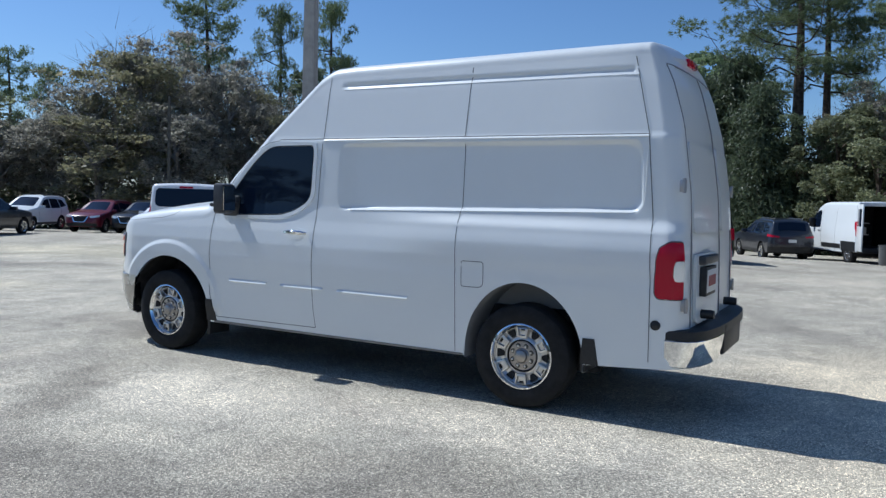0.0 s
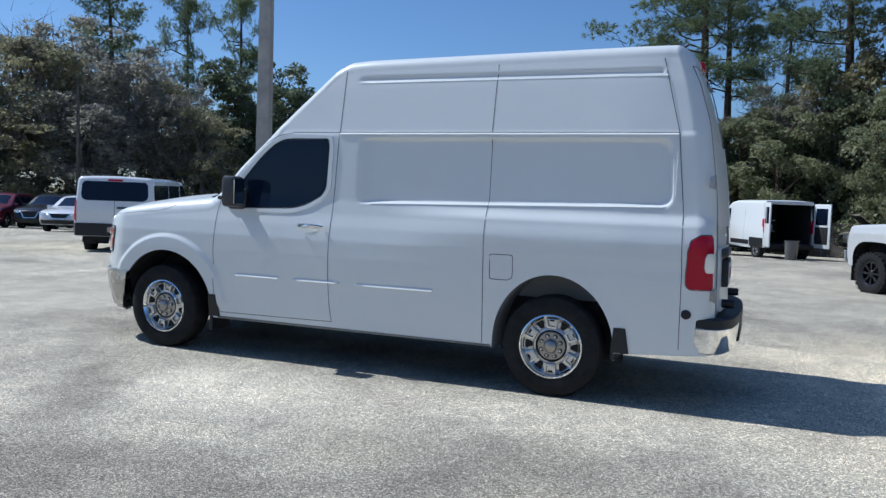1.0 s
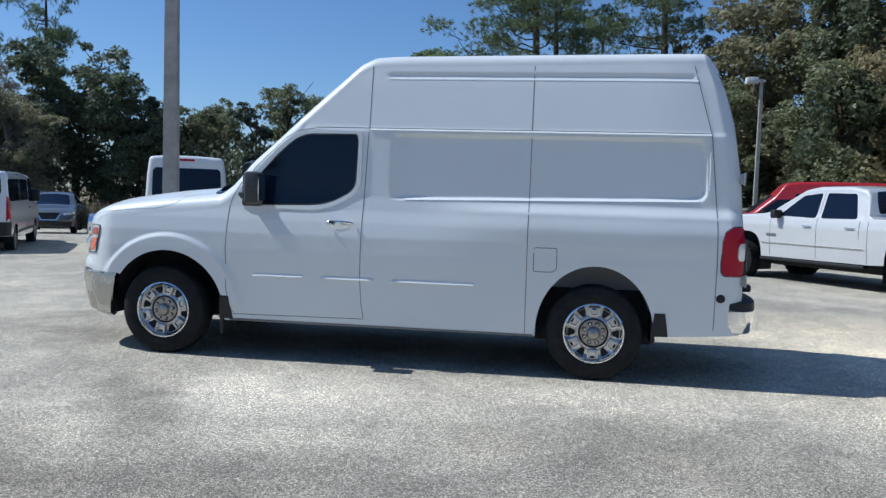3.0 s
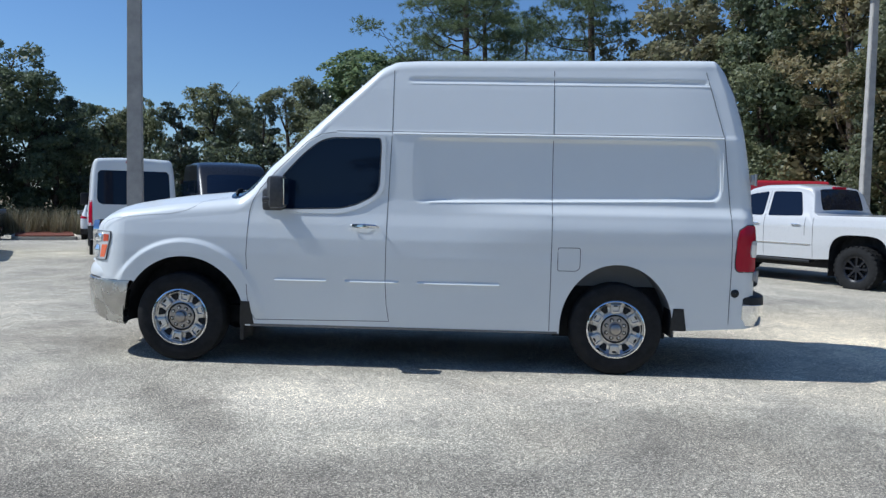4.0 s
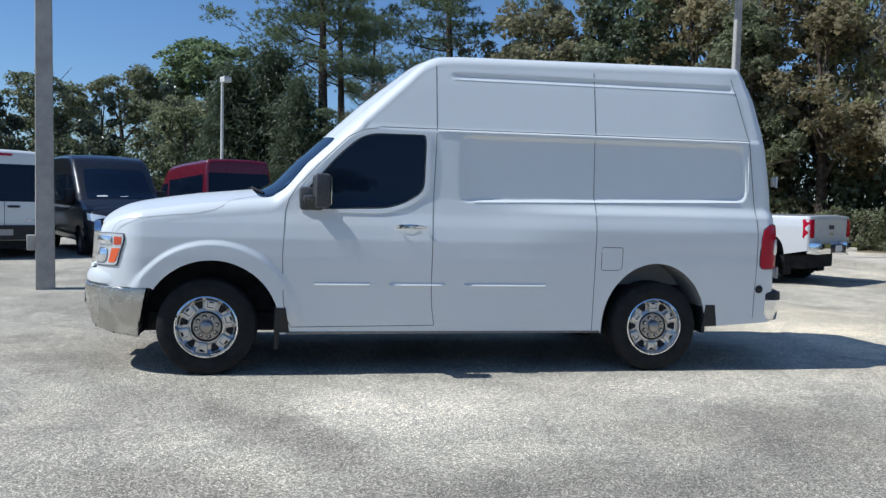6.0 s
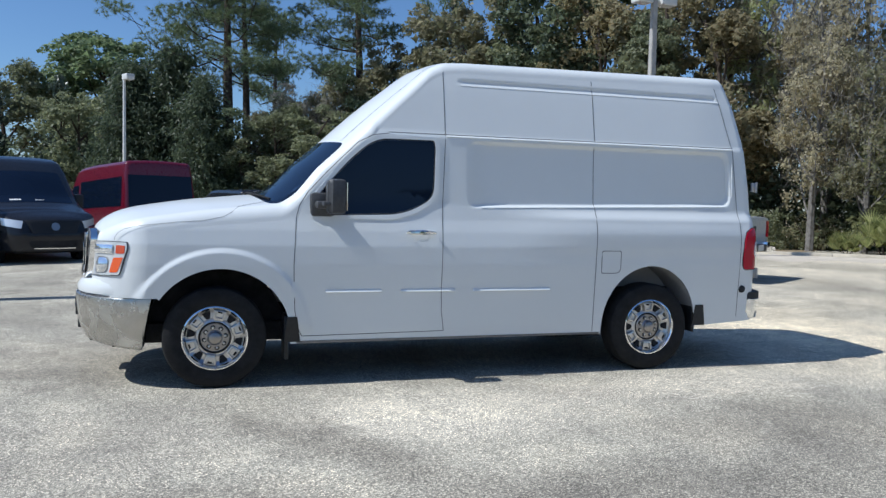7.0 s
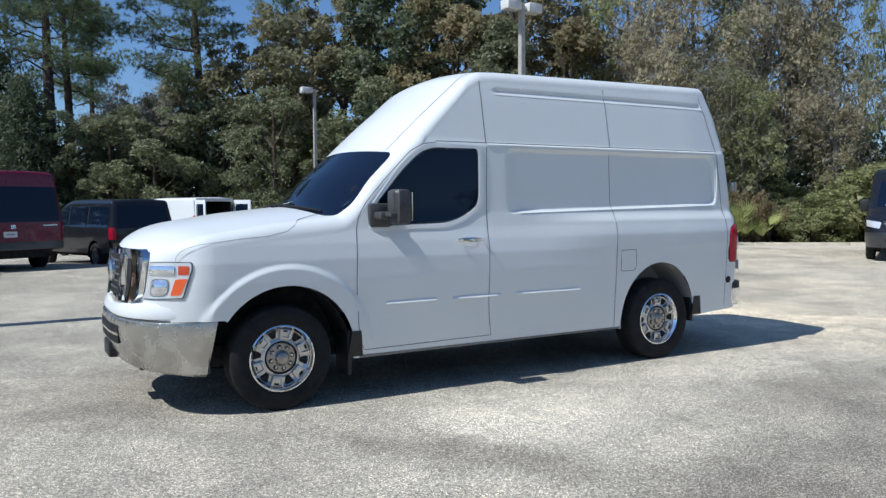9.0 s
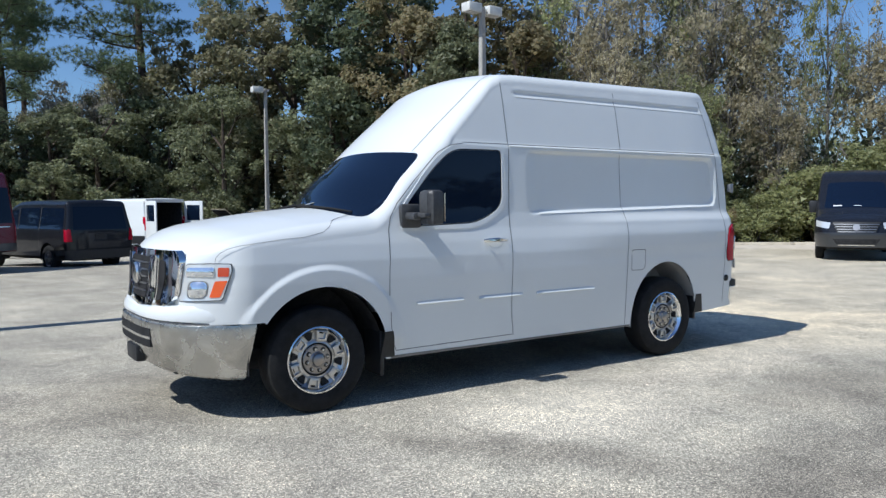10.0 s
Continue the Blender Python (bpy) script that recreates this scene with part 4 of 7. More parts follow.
def transit(paint, high, tall_glass, h=None):
    """A long van with a steep nose; low roof with windows all round, or high roof."""
    h = h or (2.42 if high else 2.02)
    top = [(-1.2, 1.0), (-0.85, 1.10), (-0.3, 1.24), (0.15, 1.35), (0.35, 1.48), (0.95, 1.98), (1.25, h - 0.08), (1.6, h - 0.02), (2.5, h), (5.2, h - 0.02)]
    belt = 1.30
    gt = 1.84 if not high else h - 0.40
    glass = [[(0.42, 1.30), (0.55, 1.50), (1.0, 1.86), (1.42, 1.88), (1.42, 1.26), (0.6, 1.24)]]
    if tall_glass:
        glass += [[(1.55, belt), (2.95, belt), (2.95, gt), (1.55, gt)], [(3.05, belt), (4.72, belt), (4.66, gt - 0.02), (3.05, gt)]]
    hg = 1.89 if not high else h - 0.30
    wb_ = 1.40 if not high else 1.33
    return dict(top=top, side=VAN_SIDE, ends=(-0.95, 4.82), radius=[(-1, 0.10), (0.2, 0.14), (1.0, 0.12), (5, 0.12)], sill=[(-1, 0.36), (3.2, 0.40), (5, 0.50)], rounds=(0.38, 0.12), hub=0.345, base=3.75,
                bow=0.16, bow_to=1.6, rear=[(0.5, 0.0), (1.2, -0.01), (h, -0.12)], front=[(0.3, 0.0), (0.7, -0.03), (1.0, 0.05), (1.3, 0.2)], paint=paint, glass=glass, spokes=8, rim=0.21,
                screens=[[(0.22, -0.74), (0.22, 0.74), (0.95, 0.66), (0.95, -0.66)]], mirror=(0.62, 1.42, 0.34), mirror_mat=PLASTIC,
                gaps=[[(1.5, 0.45), (1.5, 1.95)], [(0.36, 0.7), (0.36, 1.25)], [(3.0, 0.45), (3.0, 1.95)]],
                side_bits=[([(0.45, 0.50), (3.25, 0.50), (3.25, 0.58), (0.45, 0.58)], PLASTIC)], handles=[(1.35, 1.10)], handle_mat=PLASTIC,
                front_bits=[("headlight", [(0.52, 1.02), (0.98, 1.10), (0.98, 0.92), (0.55, 0.84)], LENS, True, 0.006), ("grille", [(-0.48, 1.00), (0.48, 1.00), (0.48, 0.78), (-0.48, 0.78)], PLASTIC, False, 0.01),
                            ("bumper", [(-0.9, 0.66), (0.9, 0.66), (0.9, 0.38), (-0.9, 0.38)], PLASTIC, False, 0.02)],
                rear_bits=[("rear_window", [(0.06, 1.32), (0.74, 1.32), (0.70, hg), (0.06, hg)] if not tall_glass else [(-0.70, wb_), (0.70, wb_), (0.79, wb_ + 0.05), (0.82, wb_ + 0.14), (0.80, hg - 0.07), (0.74, hg), (-0.74, hg), (-0.80, hg - 0.07), (-0.82, wb_ + 0.14), (-0.79, wb_ + 0.05)], TINT, not tall_glass, 0.005),
                           ("tail_light", [(0.92, 0.84), (1.06, 0.84), (1.06, 1.42), (0.93, 1.42)], TAIL, True, 0.010),
                           ("bumper", [(-1.08, 0.50), (1.08, 0.50), (1.08, 0.82), (-1.08, 0.82)], PLASTIC, False, 0.03),
                           ("plate", [(-0.16, 0.60), (0.16, 0.60), (0.16, 0.73), (-0.16, 0.73)], STEEL, False, 0.042),
                           ("brake_light", [(-0.18, h - 0.12), (0.18, h - 0.12), (0.18, h - 0.07), (-0.18, h - 0.07)], TAIL, False, 0.01),
                           ("rear_handle", [(0.06, 1.20), (0.30, 1.20), (0.30, 1.25), (0.06, 1.25)], PLASTIC, False, 0.02), ("door_gap", [(-0.006, 0.82), (0.006, 0.82), (0.006, wb_), (-0.006, wb_)], SEAM, False, 0.003),
                           ("badge", [(0.42, 0.92), (0.66, 0.92), (0.66, 0.95), (0.42, 0.95)], SATIN, False, 0.006)])


def sprinter(paint, lower, bars):
    """A high van with a long raked windscreen and barred grille."""
    h = 2.46
    top = [(-1.2, 1.0), (-0.8, 1.12), (-0.3, 1.22), (0.12, 1.34), (0.4, 1.52), (1.05, 2.10), (1.35, h - 0.12), (1.7, h - 0.03), (2.5, h), (5.2, h)]
    g = transit(paint, True, True)
    g.update(top=top, bow=0.2, bow_to=1.8)
    g["glass"] = [[(0.42, 1.30), (0.6, 1.52), (1.08, 1.92), (1.42, 1.94), (1.42, 1.24), (0.6, 1.22)], [(1.55, 1.32), (2.95, 1.32), (2.95, 1.95), (1.55, 1.95)], [(3.05, 1.32), (4.70, 1.32), (4.66, 1.94), (3.05, 1.95)]]
    g["screens"] = [[(0.16, -0.78), (0.16, 0.78), (1.02, 0.70), (1.02, -0.70)]]
    g["front_bits"] = [("headlight", [(0.60, 1.00), (1.02, 1.06), (1.00, 0.90), (0.64, 0.84)], LENS, True, 0.008), ("bumper", [(-1.15, 0.74), (1.15, 0.74), (1.15, 0.36), (-1.15, 0.36)], lower, False, 0.012),
                       ("grille", [(-0.56, 1.02), (0.56, 1.02), (0.44, 0.74), (-0.44, 0.74)], PLASTIC, False, 0.02)]
    g["front_bits"] += [("grille_bar", [(-0.52 + 0.03 * k, 0.97 - 0.065 * k), (0.52 - 0.03 * k, 0.97 - 0.065 * k), (0.52 - 0.03 * k, 0.955 - 0.065 * k), (-0.52 + 0.03 * k, 0.955 - 0.065 * k)], bars, False, 0.028) for k in range(4)]
    g["papers"] = [[(0.22, 0.34), (0.22, 0.56), (0.26, 0.56), (0.26, 0.34)], [(0.22, -0.12), (0.22, 0.06), (0.235, 0.06), (0.235, -0.12)]]
    g["front_bits"] += [("intake", [(-0.55, 0.58), (0.55, 0.58), (0.46, 0.44), (-0.46, 0.44)], LINER, False, 0.018)]
    g["front_bits"] += [("emblem", [(0.085 * math.cos(k), 0.885 + 0.085 * math.sin(k)) for k in np.linspace(0, 2 * math.pi, 18, endpoint=False)], STEEL, False, 0.036), ("bumper_strip", [(-0.42, 0.405), (0.42, 0.405), (0.42, 0.43), (-0.42, 0.43)], SATIN, False, 0.02)]
    g["rear"] = [(0.5, 0.0), (1.2, -0.01), (h, -0.10)]
    return g


def suv(paint, h=1.66, length=0.0):
    side = [(z * h / 1.66, w) for z, w in SUV_SIDE]
    k = h / 1.66
    top = [(-1.1, 0.72 * k), (-0.8, 0.88 * k), (-0.3, 1.00 * k), (0.55, 1.10 * k), (0.75, 1.18 * k), (1.35, 1.55 * k), (1.7, 1.63 * k), (2.3, h * 0.985), (3.2, 1.60 * k), (3.5, 1.52 * k), (3.62 + length, 1.10 * k), (4.2, 1.05 * k)]
    return dict(top=top, side=side, ends=(-0.88, 3.62 + length), radius=[(-1, 0.10), (0.6, 0.10), (1.2, 0.08), (4, 0.08)], sill=[(-1, 0.32), (-0.4, 0.30), (3, 0.30), (3.7, 0.38)], rounds=(0.36, 0.24), hub=0.345, base=2.70, bow=0.16, bow_to=1.5,
                rear=[(0.4, -0.05), (0.6, 0.02), (1.0, 0.0), (1.7, -0.1)], front=[(0.3, 0.05), (0.55, -0.02), (0.9, 0.05), (1.2, 0.2)], paint=paint, crown=0.04,
                glass=[[(0.72, 1.08 * k), (1.35, 1.44 * k), (1.72, 1.50 * k), (1.70, 1.04 * k)], [(1.78, 1.04 * k), (1.80, 1.505 * k), (2.55, 1.49 * k), (2.66, 1.06 * k)], [(2.72, 1.08 * k), (2.62, 1.48 * k), (3.05, 1.44 * k), (3.28, 1.16 * k)]],
                screens=[[(0.62, -0.62), (0.62, 0.62), (1.32, 0.52), (1.32, -0.52)], [(3.50, -0.52), (3.50, 0.52), (3.60 + length, 0.56), (3.60 + length, -0.56)]],
                mirror=(0.80, 1.10 * k, 0.16), mirror_mat=paint, rim=0.225, spokes=5, rim_mat=SATIN, track_in=0.125,
                gaps=[[(0.60, 0.5), (0.58, 1.0 * k)], [(1.74, 0.4), (1.76, 1.02 * k)], [(2.66, 0.72), (2.70, 1.04 * k)]], handles=[(1.6, 0.96 * k), (2.48, 0.97 * k)],
                side_bits=[([(0.45, 0.31), (2.25, 0.31), (2.25, 0.42), (0.45, 0.42)], PLASTIC)],
                front_bits=[("headlight", [(0.48, 0.86 * k), (0.95, 0.92 * k), (0.95, 0.82 * k), (0.52, 0.76 * k)], LENS, True, 0.01), ("grille", [(-0.42, 0.86 * k), (0.42, 0.86 * k), (0.26, 0.60), (-0.26, 0.60)], PLASTIC, False, 0.012),
                            ("grille_trim", [(-0.46, 0.87 * k), (-0.40, 0.87 * k), (-0.24, 0.585), (0.24, 0.585), (0.40, 0.87 * k), (0.46, 0.87 * k), (0.28, 0.555), (-0.28, 0.555)], CHROME, False, 0.02),
                            ("bumper", [(-0.8, 0.50), (0.8, 0.50), (0.8, 0.34), (-0.8, 0.34)], PLASTIC, False, 0.012)],
                rear_bits=[("tail_light", [(0.50, 0.98 * k), (1.06, 1.06 * k), (1.06, 0.95 * k), (0.52, 0.92 * k)], TAIL, True, 0.012), ("bumper", [(-0.95, 0.36), (0.95, 0.36), (0.95, 0.58), (-0.95, 0.58)], PLASTIC, False, 0.03),
                           ("plate", [(-0.16, 0.76), (0.16, 0.76), (0.16, 0.88), (-0.16, 0.88)], PLATE, False, 0.012)],
                boxes=[("roof_rail", (1.6, 3.1, -0.56, -0.53, h - 0.03, h + 0.02), STEEL, 0.01), ("roof_rail", (1.6, 3.1, 0.53, 0.56, h - 0.03, h + 0.02), STEEL, 0.01)])


def pickup():
    side = [(0.3, 0.92), (0.5, 0.97), (0.8, 1.0), (1.15, 1.01), (1.30, 0.98), (1.38, 0.93), (1.8, 0.78), (2.0, 0.72)]
    top = [(-1.2, 1.24), (-0.9, 1.28), (-0.5, 1.31), (0.5, 1.37), (0.72, 1.41), (1.42, 1.86), (1.7, 1.92), (2.4, 1.93), (2.80, 1.86), (2.92, 1.38), (2.98, 1.34), (4.9, 1.35)]
    return dict(top=top, side=side, ends=(-0.78, 4.86), radius=[(-1, 0.07), (0.5, 0.07), (1.0, 0.09), (2.8, 0.09), (2.95, 0.03), (5, 0.03)], sill=[(-1, 0.56), (-0.5, 0.50), (3, 0.52), (4.3, 0.60), (4.9, 0.72)], rounds=(0.14, 0.06), hub=0.405, base=3.84,
                arch=0.56, arch_top=0.60, arch_power=3.6, bow=0.08, bow_to=1.6, blur=0.07, front=[(0.3, 0.02), (0.7, -0.03), (1.0, 0.0), (1.3, 0.06)], paint=PEARL, track_in=0.10, tyre_w=0.30, rim=0.235, spokes=8, rim_mat=BLACK, treads=26,
                glass=[[(0.95, 1.34), (1.42, 1.74), (1.83, 1.80), (1.83, 1.32)], [(1.94, 1.32), (1.94, 1.80), (2.55, 1.79), (2.70, 1.33)]],
                screens=[[(0.70, -0.70), (0.70, 0.70), (1.38, 0.60), (1.38, -0.60)], [(2.805, -0.62), (2.805, 0.62), (2.912, 0.68), (2.912, -0.68)]], mirror=(0.98, 1.37, 0.17), mirror_mat=PLASTIC,
                gaps=[[(0.80, 0.55), (0.80, 1.28)], [(1.885, 0.55), (1.885, 1.8)], [(2.78, 0.95), (2.78, 1.3)], [(2.95, 0.55), (2.95, 1.3)]], handles=[(1.68, 1.16), (2.60, 1.16)], handle_mat=CHROME,
                side_bits=[([(0.60, 0.78), (2.90, 0.78), (2.90, 0.80), (0.60, 0.80)], SATIN), ([(0.72, 0.93), (0.95, 0.93), (0.95, 0.98), (0.72, 0.98)], STEEL)],
                front_bits=[("headlight", [(0.52, 1.12), (0.95, 1.12), (0.95, 0.90), (0.56, 0.90)], LENS, True, 0.01), ("grille", [(-0.5, 1.12), (0.5, 1.12), (0.5, 0.86), (-0.5, 0.86)], CHROME, False, 0.02), ("bumper", [(-1.0, 0.80), (1.0, 0.80), (1.0, 0.56), (-1.0, 0.56)], PEARL, False, 0.05)],
                rear_bits=[("tail_light", [(0.80, 0.94), (1.10, 0.94), (1.10, 1.29), (0.82, 1.29)], TAIL, True, 0.012), ("tailgate", [(-0.74, 0.86), (0.74, 0.86), (0.74, 1.28), (-0.74, 1.28)], PEARL, False, 0.01),
                           ("tailgate_pull", [(-0.12, 1.10), (0.12, 1.10), (0.12, 1.18), (-0.12, 1.18)], PLASTIC, False, 0.016), ("emblem", [(-0.10, 0.98), (0.10, 0.98), (0.10, 1.03), (-0.10, 1.03)], SATIN, False, 0.016)],
                boxes=[("rear_bumper", (4.80, 5.03, -0.97, -0.38, 0.64, 0.86), CHROME, 0.03), ("rear_bumper", (4.80, 5.03, 0.38, 0.97, 0.64, 0.86), CHROME, 0.03), ("bumper_step", (4.84, 5.02, -0.9, 0.9, 0.66, 0.80), PLASTIC, 0.02),
                       ("plate", (5.02, 5.03, -0.16, 0.16, 0.68, 0.80), PLATE, 0.0), ("running_board", (0.55, 2.9, -0.99, -0.86, 0.44, 0.50), PLASTIC, 0.02), ("running_board", (0.55, 2.9, 0.86, 0.99, 0.44, 0.50), PLASTIC, 0.02),
                       ("high_brake_light", (2.78, 2.83, -0.2, 0.2, 1.85, 1.90), TAIL, 0.01)])


def low_van(paint, lower):
    """A low commercial van with a blunt nose."""
    g = transit(paint, False, False)
    h = 2.20
    g.update(top=[(-1.1, 0.98), (-0.8, 1.10), (-0.4, 1.25), (0.1, 1.42), (0.45, 1.66), (0.9, 2.02), (1.2, h - 0.05), (1.6, h), (5, h)], base=3.45, ends=(-0.93, 4.05), rounds=(0.34, 0.08))
    g["glass"] = [[(0.22, 1.30), (0.42, 1.54), (0.86, 1.86), (1.18, 1.88), (1.18, 1.24), (0.4, 1.22)]]
    g["gaps"] = [[(1.28, 0.45), (1.28, 1.95)], [(0.18, 0.7), (0.18, 1.25)], [(2.45, 0.45), (2.45, 1.95)]]
    g["side_bits"] = [([(1.35, 0.52), (2.90, 0.52), (2.90, 0.68), (1.35, 0.68)], lower), ([(2.95, 0.45), (4.0, 0.45), (4.0, 0.80), (2.95, 0.80)], lower)]
    g["handles"] = [(1.12, 1.12)]
    return g


def midvan(paint):
    """A mid-size passenger van."""
    g = transit(paint, False, True)
    h = 1.87
    g.update(top=[(-1.1, 0.85), (-0.8, 0.98), (-0.3, 1.10), (0.35, 1.25), (0.55, 1.36), (1.15, 1.75), (1.5, h - 0.02), (2.2, h), (4.4, h - 0.03)], base=3.2, ends=(-0.90, 4.20),
             side=[(0.25, 0.88), (0.5, 0.93), (0.9, 0.95), (1.1, 0.93), (1.2, 0.90), (1.8, 0.80)], rear=[(0.5, 0.0), (1.1, -0.02), (1.87, -0.16)])
    g["glass"] = [[(0.62, 1.16), (1.15, 1.60), (1.52, 1.66), (1.52, 1.12)], [(1.62, 1.12), (2.72, 1.12), (2.72, 1.68), (1.62, 1.68)], [(2.80, 1.12), (4.0, 1.12), (3.94, 1.66), (2.80, 1.68)]]
    g["screens"] = [[(0.45, -0.70), (0.45, 0.70), (1.10, 0.60), (1.10, -0.60)]]
    g["gaps"] = [[(1.57, 0.45), (1.57, 1.7)], [(2.76, 0.45), (2.76, 1.7)]]
    g["side_bits"] = []
    g["mirror"] = (0.75, 1.22, 0.2)
    g["rear_bits"] = [("rear_window", [(-0.74, 1.10), (0.74, 1.10), (0.68, 1.70), (-0.68, 1.70)], TINT, False, 0.006), ("tail_light", [(0.78, 0.80), (0.98, 0.80), (0.98, 1.12), (0.82, 1.12)], TAIL, True, 0.012),
                      ("bumper", [(-0.95, 0.34), (0.95, 0.34), (0.95, 0.58), (-0.95, 0.58)], PLASTIC, False, 0.05), ("plate", [(-0.16, 0.84), (0.16, 0.84), (0.16, 0.98), (-0.16, 0.98)], PLASTIC, False, 0.012)]
    return g





def ground_z(x, y):
    """The lot falls away gently behind the vans."""
    return -0.036 * min(40.0, max(0.0, y - 16.0)) - 0.018 * min(45.0, max(0.0, -2.0 - x))


def open_van(at):
    """A low white work van with both rear doors open on a dark load space."""
    g = low_van(WHITE, PLASTIC)
    g["open_rear"] = True
    g["rear_bits"] = []
    car, _ = parked("work_van", at, "white work van with its rear doors standing open", "van", g)
    g = bmesh.new()
    for d in ((1.5, 4.0, -0.86, 0.86, 0.55, 0.60), (1.5, 1.55, -0.86, 0.86, 0.60, 2.10), (1.5, 4.0, -0.86, -0.82, 0.60, 2.06), (1.5, 4.0, 0.82, 0.86, 0.60, 2.06), (1.5, 4.0, -0.84, 0.84, 2.06, 2.10)):
        box(g, *d)
    part("load_lining", g, LINER, car)
    for z in (1.05, 1.45):
        part("shelf", boxed(1.7, 3.8, -0.80, -0.42, z, z + 0.03), STEEL, car)
    part("shelf_load", boxed(2.6, 3.7, -0.78, -0.46, 1.08, 1.32, bevel=0.02), STEEL, car)
    part("rear_header", boxed(3.92, 4.06, -0.92, 0.92, 2.06, 2.19, bevel=0.02), WHITE, car)
    part("bumper", boxed(3.95, 4.20, -0.92, 0.92, 0.42, 0.60, bevel=0.03), PLASTIC, car)
    for side in (-1, 1):
        part("tail_light", boxed(3.90, 4.08, *sorted((side * 0.90, side * 0.985)), 1.00, 1.52, bevel=0.02), TAIL, car)
        door = part("rear_door", boxed(0.0, 0.05, *sorted((0.0, -side * 0.88)), 0.50, 2.12, bevel=0.015), WHITE, car, "open rear door")
        door.matrix_local = pose(4.06, side * 0.93, 0, 0, 0, side * (105 if side < 0 else 99))
        part("door_window", boxed(-0.012, 0.062, *sorted((-side * 0.14, -side * 0.74)), 1.36, 1.96, bevel=0.004), TINT, door)
        car.scale = (1.05, 1.05, 1.06)
        part("door_lining", boxed(-0.010, 0.0, *sorted((-side * 0.10, -side * 0.78)), 0.65, 1.28, bevel=0.004), LINER, door)


def place_vehicles():
    main_van()

    def at(x, y, heading, back=0.0, drop=0.0):
        """Front axle middle from a point; back: that point lies so far behind the front axle."""
        h = radians(heading)
        x, y = x + back * math.cos(h), y + back * math.sin(h)
        return (x, y, ground_z(x, y) + drop, heading - 180)

    parked("passenger_van", at(-10.15, 8.5, 120, 4.82, -0.06), "silver-white low-roof passenger van with tinted windows", "van", transit(SILVER, False, True))
    g = transit(WHITE, True, True, 2.44)
    g["glass"] = g["glass"][:1]
    parked("cargo_van", at(-5.85, 10.85, 118, 4.82, -0.05), "white high-roof cargo van with dark rear windows", "van", g)
    parked("cargo_van", at(-3.32, 11.5, 297, -1.0, -0.08), "black high-roof van with a long windscreen", "van", sprinter(BLACK, BLACK, PLASTIC))
    g = transit(RED, True, True, 2.40)
    g["glass"] = g["glass"][:1] + [[(1.55, 1.20), (4.56, 1.20), (4.52, 1.98), (1.55, 1.96)]]
    g["gaps"] = [[(1.5, 0.45), (1.5, 1.95)], [(0.36, 0.7), (0.36, 1.25)], [(3.0, 0.45), (3.0, 1.18)]]
    g["side_bits"] = [([(0.45, 0.42), (3.25, 0.42), (3.25, 0.56), (0.45, 0.56)], DUSK), ([(4.22, 0.52), (4.74, 0.52), (4.74, 0.76), (4.30, 0.76)], DUSK)]
    g["rear_bits"] = [("rear_window", [(-0.88, 1.16), (0.88, 1.16), (0.86, 2.02), (-0.86, 2.02)], TINT, False, 0.005), ("tail_light", [(0.95, 0.74), (1.05, 0.74), (1.05, 1.12), (0.96, 1.12)], TAIL, True, 0.010),
                      ("lamp_lens", [(0.96, 0.86), (1.04, 0.86), (1.04, 1.06), (0.96, 1.06)], LENS, True, 0.014), ("bumper", [(-1.08, 0.50), (1.08, 0.50), (1.08, 0.68), (-1.08, 0.68)], DUSK, False, 0.03),
                      ("plate", [(-0.52, 0.80), (-0.20, 0.80), (-0.20, 0.94), (-0.52, 0.94)], PLATE, False, 0.012), ("plate_mark", [(-0.46, 0.85), (-0.26, 0.85), (-0.26, 0.89), (-0.46, 0.89)], STEEL, False, 0.016),
                      ("emblem", [(-0.34, 1.00), (-0.22, 1.00), (-0.22, 1.10), (-0.34, 1.10)], SATIN, False, 0.012), ("badge", [(0.44, 1.06), (0.80, 1.06), (0.80, 1.09), (0.44, 1.09)], SATIN, False, 0.010),
                      ("door_gap", [(-0.006, 0.68), (0.006, 0.68), (0.006, 1.16), (-0.006, 1.16)], SEAM, False, 0.008), ("rear_handle", [(0.05, 1.02), (0.24, 1.02), (0.24, 1.07), (0.05, 1.07)], RED, False, 0.02)]
    g["spokes"] = 7
    parked("passenger_van", (*at(-1.26, 14.85, 117, 4.82, -0.06), -2.5), "dark red high-roof van with tinted windows", "van", g)
    parked("passenger_van", at(1.6, 16.0, 109, 4.2), "black mid-size passenger van", "van", midvan(BLACK))
    parked("cargo_van", at(17.85, 4.73, 209, -0.95), "dark grey high-roof van with barred grille", "van", sprinter(BLACK, DUSK, STEEL))
    parked("pickup_truck", (7.92, 10.5, -0.04, -56.0), "white crew-cab pickup truck with black wheels", "truck", pickup())
    parked("suv", at(2.9, 27.6, 117, 3.6), "dark navy sport utility vehicle with roof rails", "car", suv(NAVY, 1.70))
    g = suv(GOLD, 1.54)
    g["ends"] = (-0.60, 3.62)
    car, sh = parked("sedan", at(8.65, 27.4, 190, 0.0, 0.26), "gold sedan with its bonnet raised", "car", g)
    top_panel(sh, "engine_bay", rounded([(-0.42, -0.62), (-0.42, 0.62), (0.45, 0.60), (0.45, -0.60)], 0.06, 3), LINER, car, 0.006, 0.02)
    bon = boxed(-0.95, 0.0, -0.66, 0.66, -0.012, 0.012, bevel=0.008)
    bon.transform(pose(0.48, 0, 1.02, 0, 38, 0))
    part("bonnet", bon, GOLD, car, "raised bonnet panel")
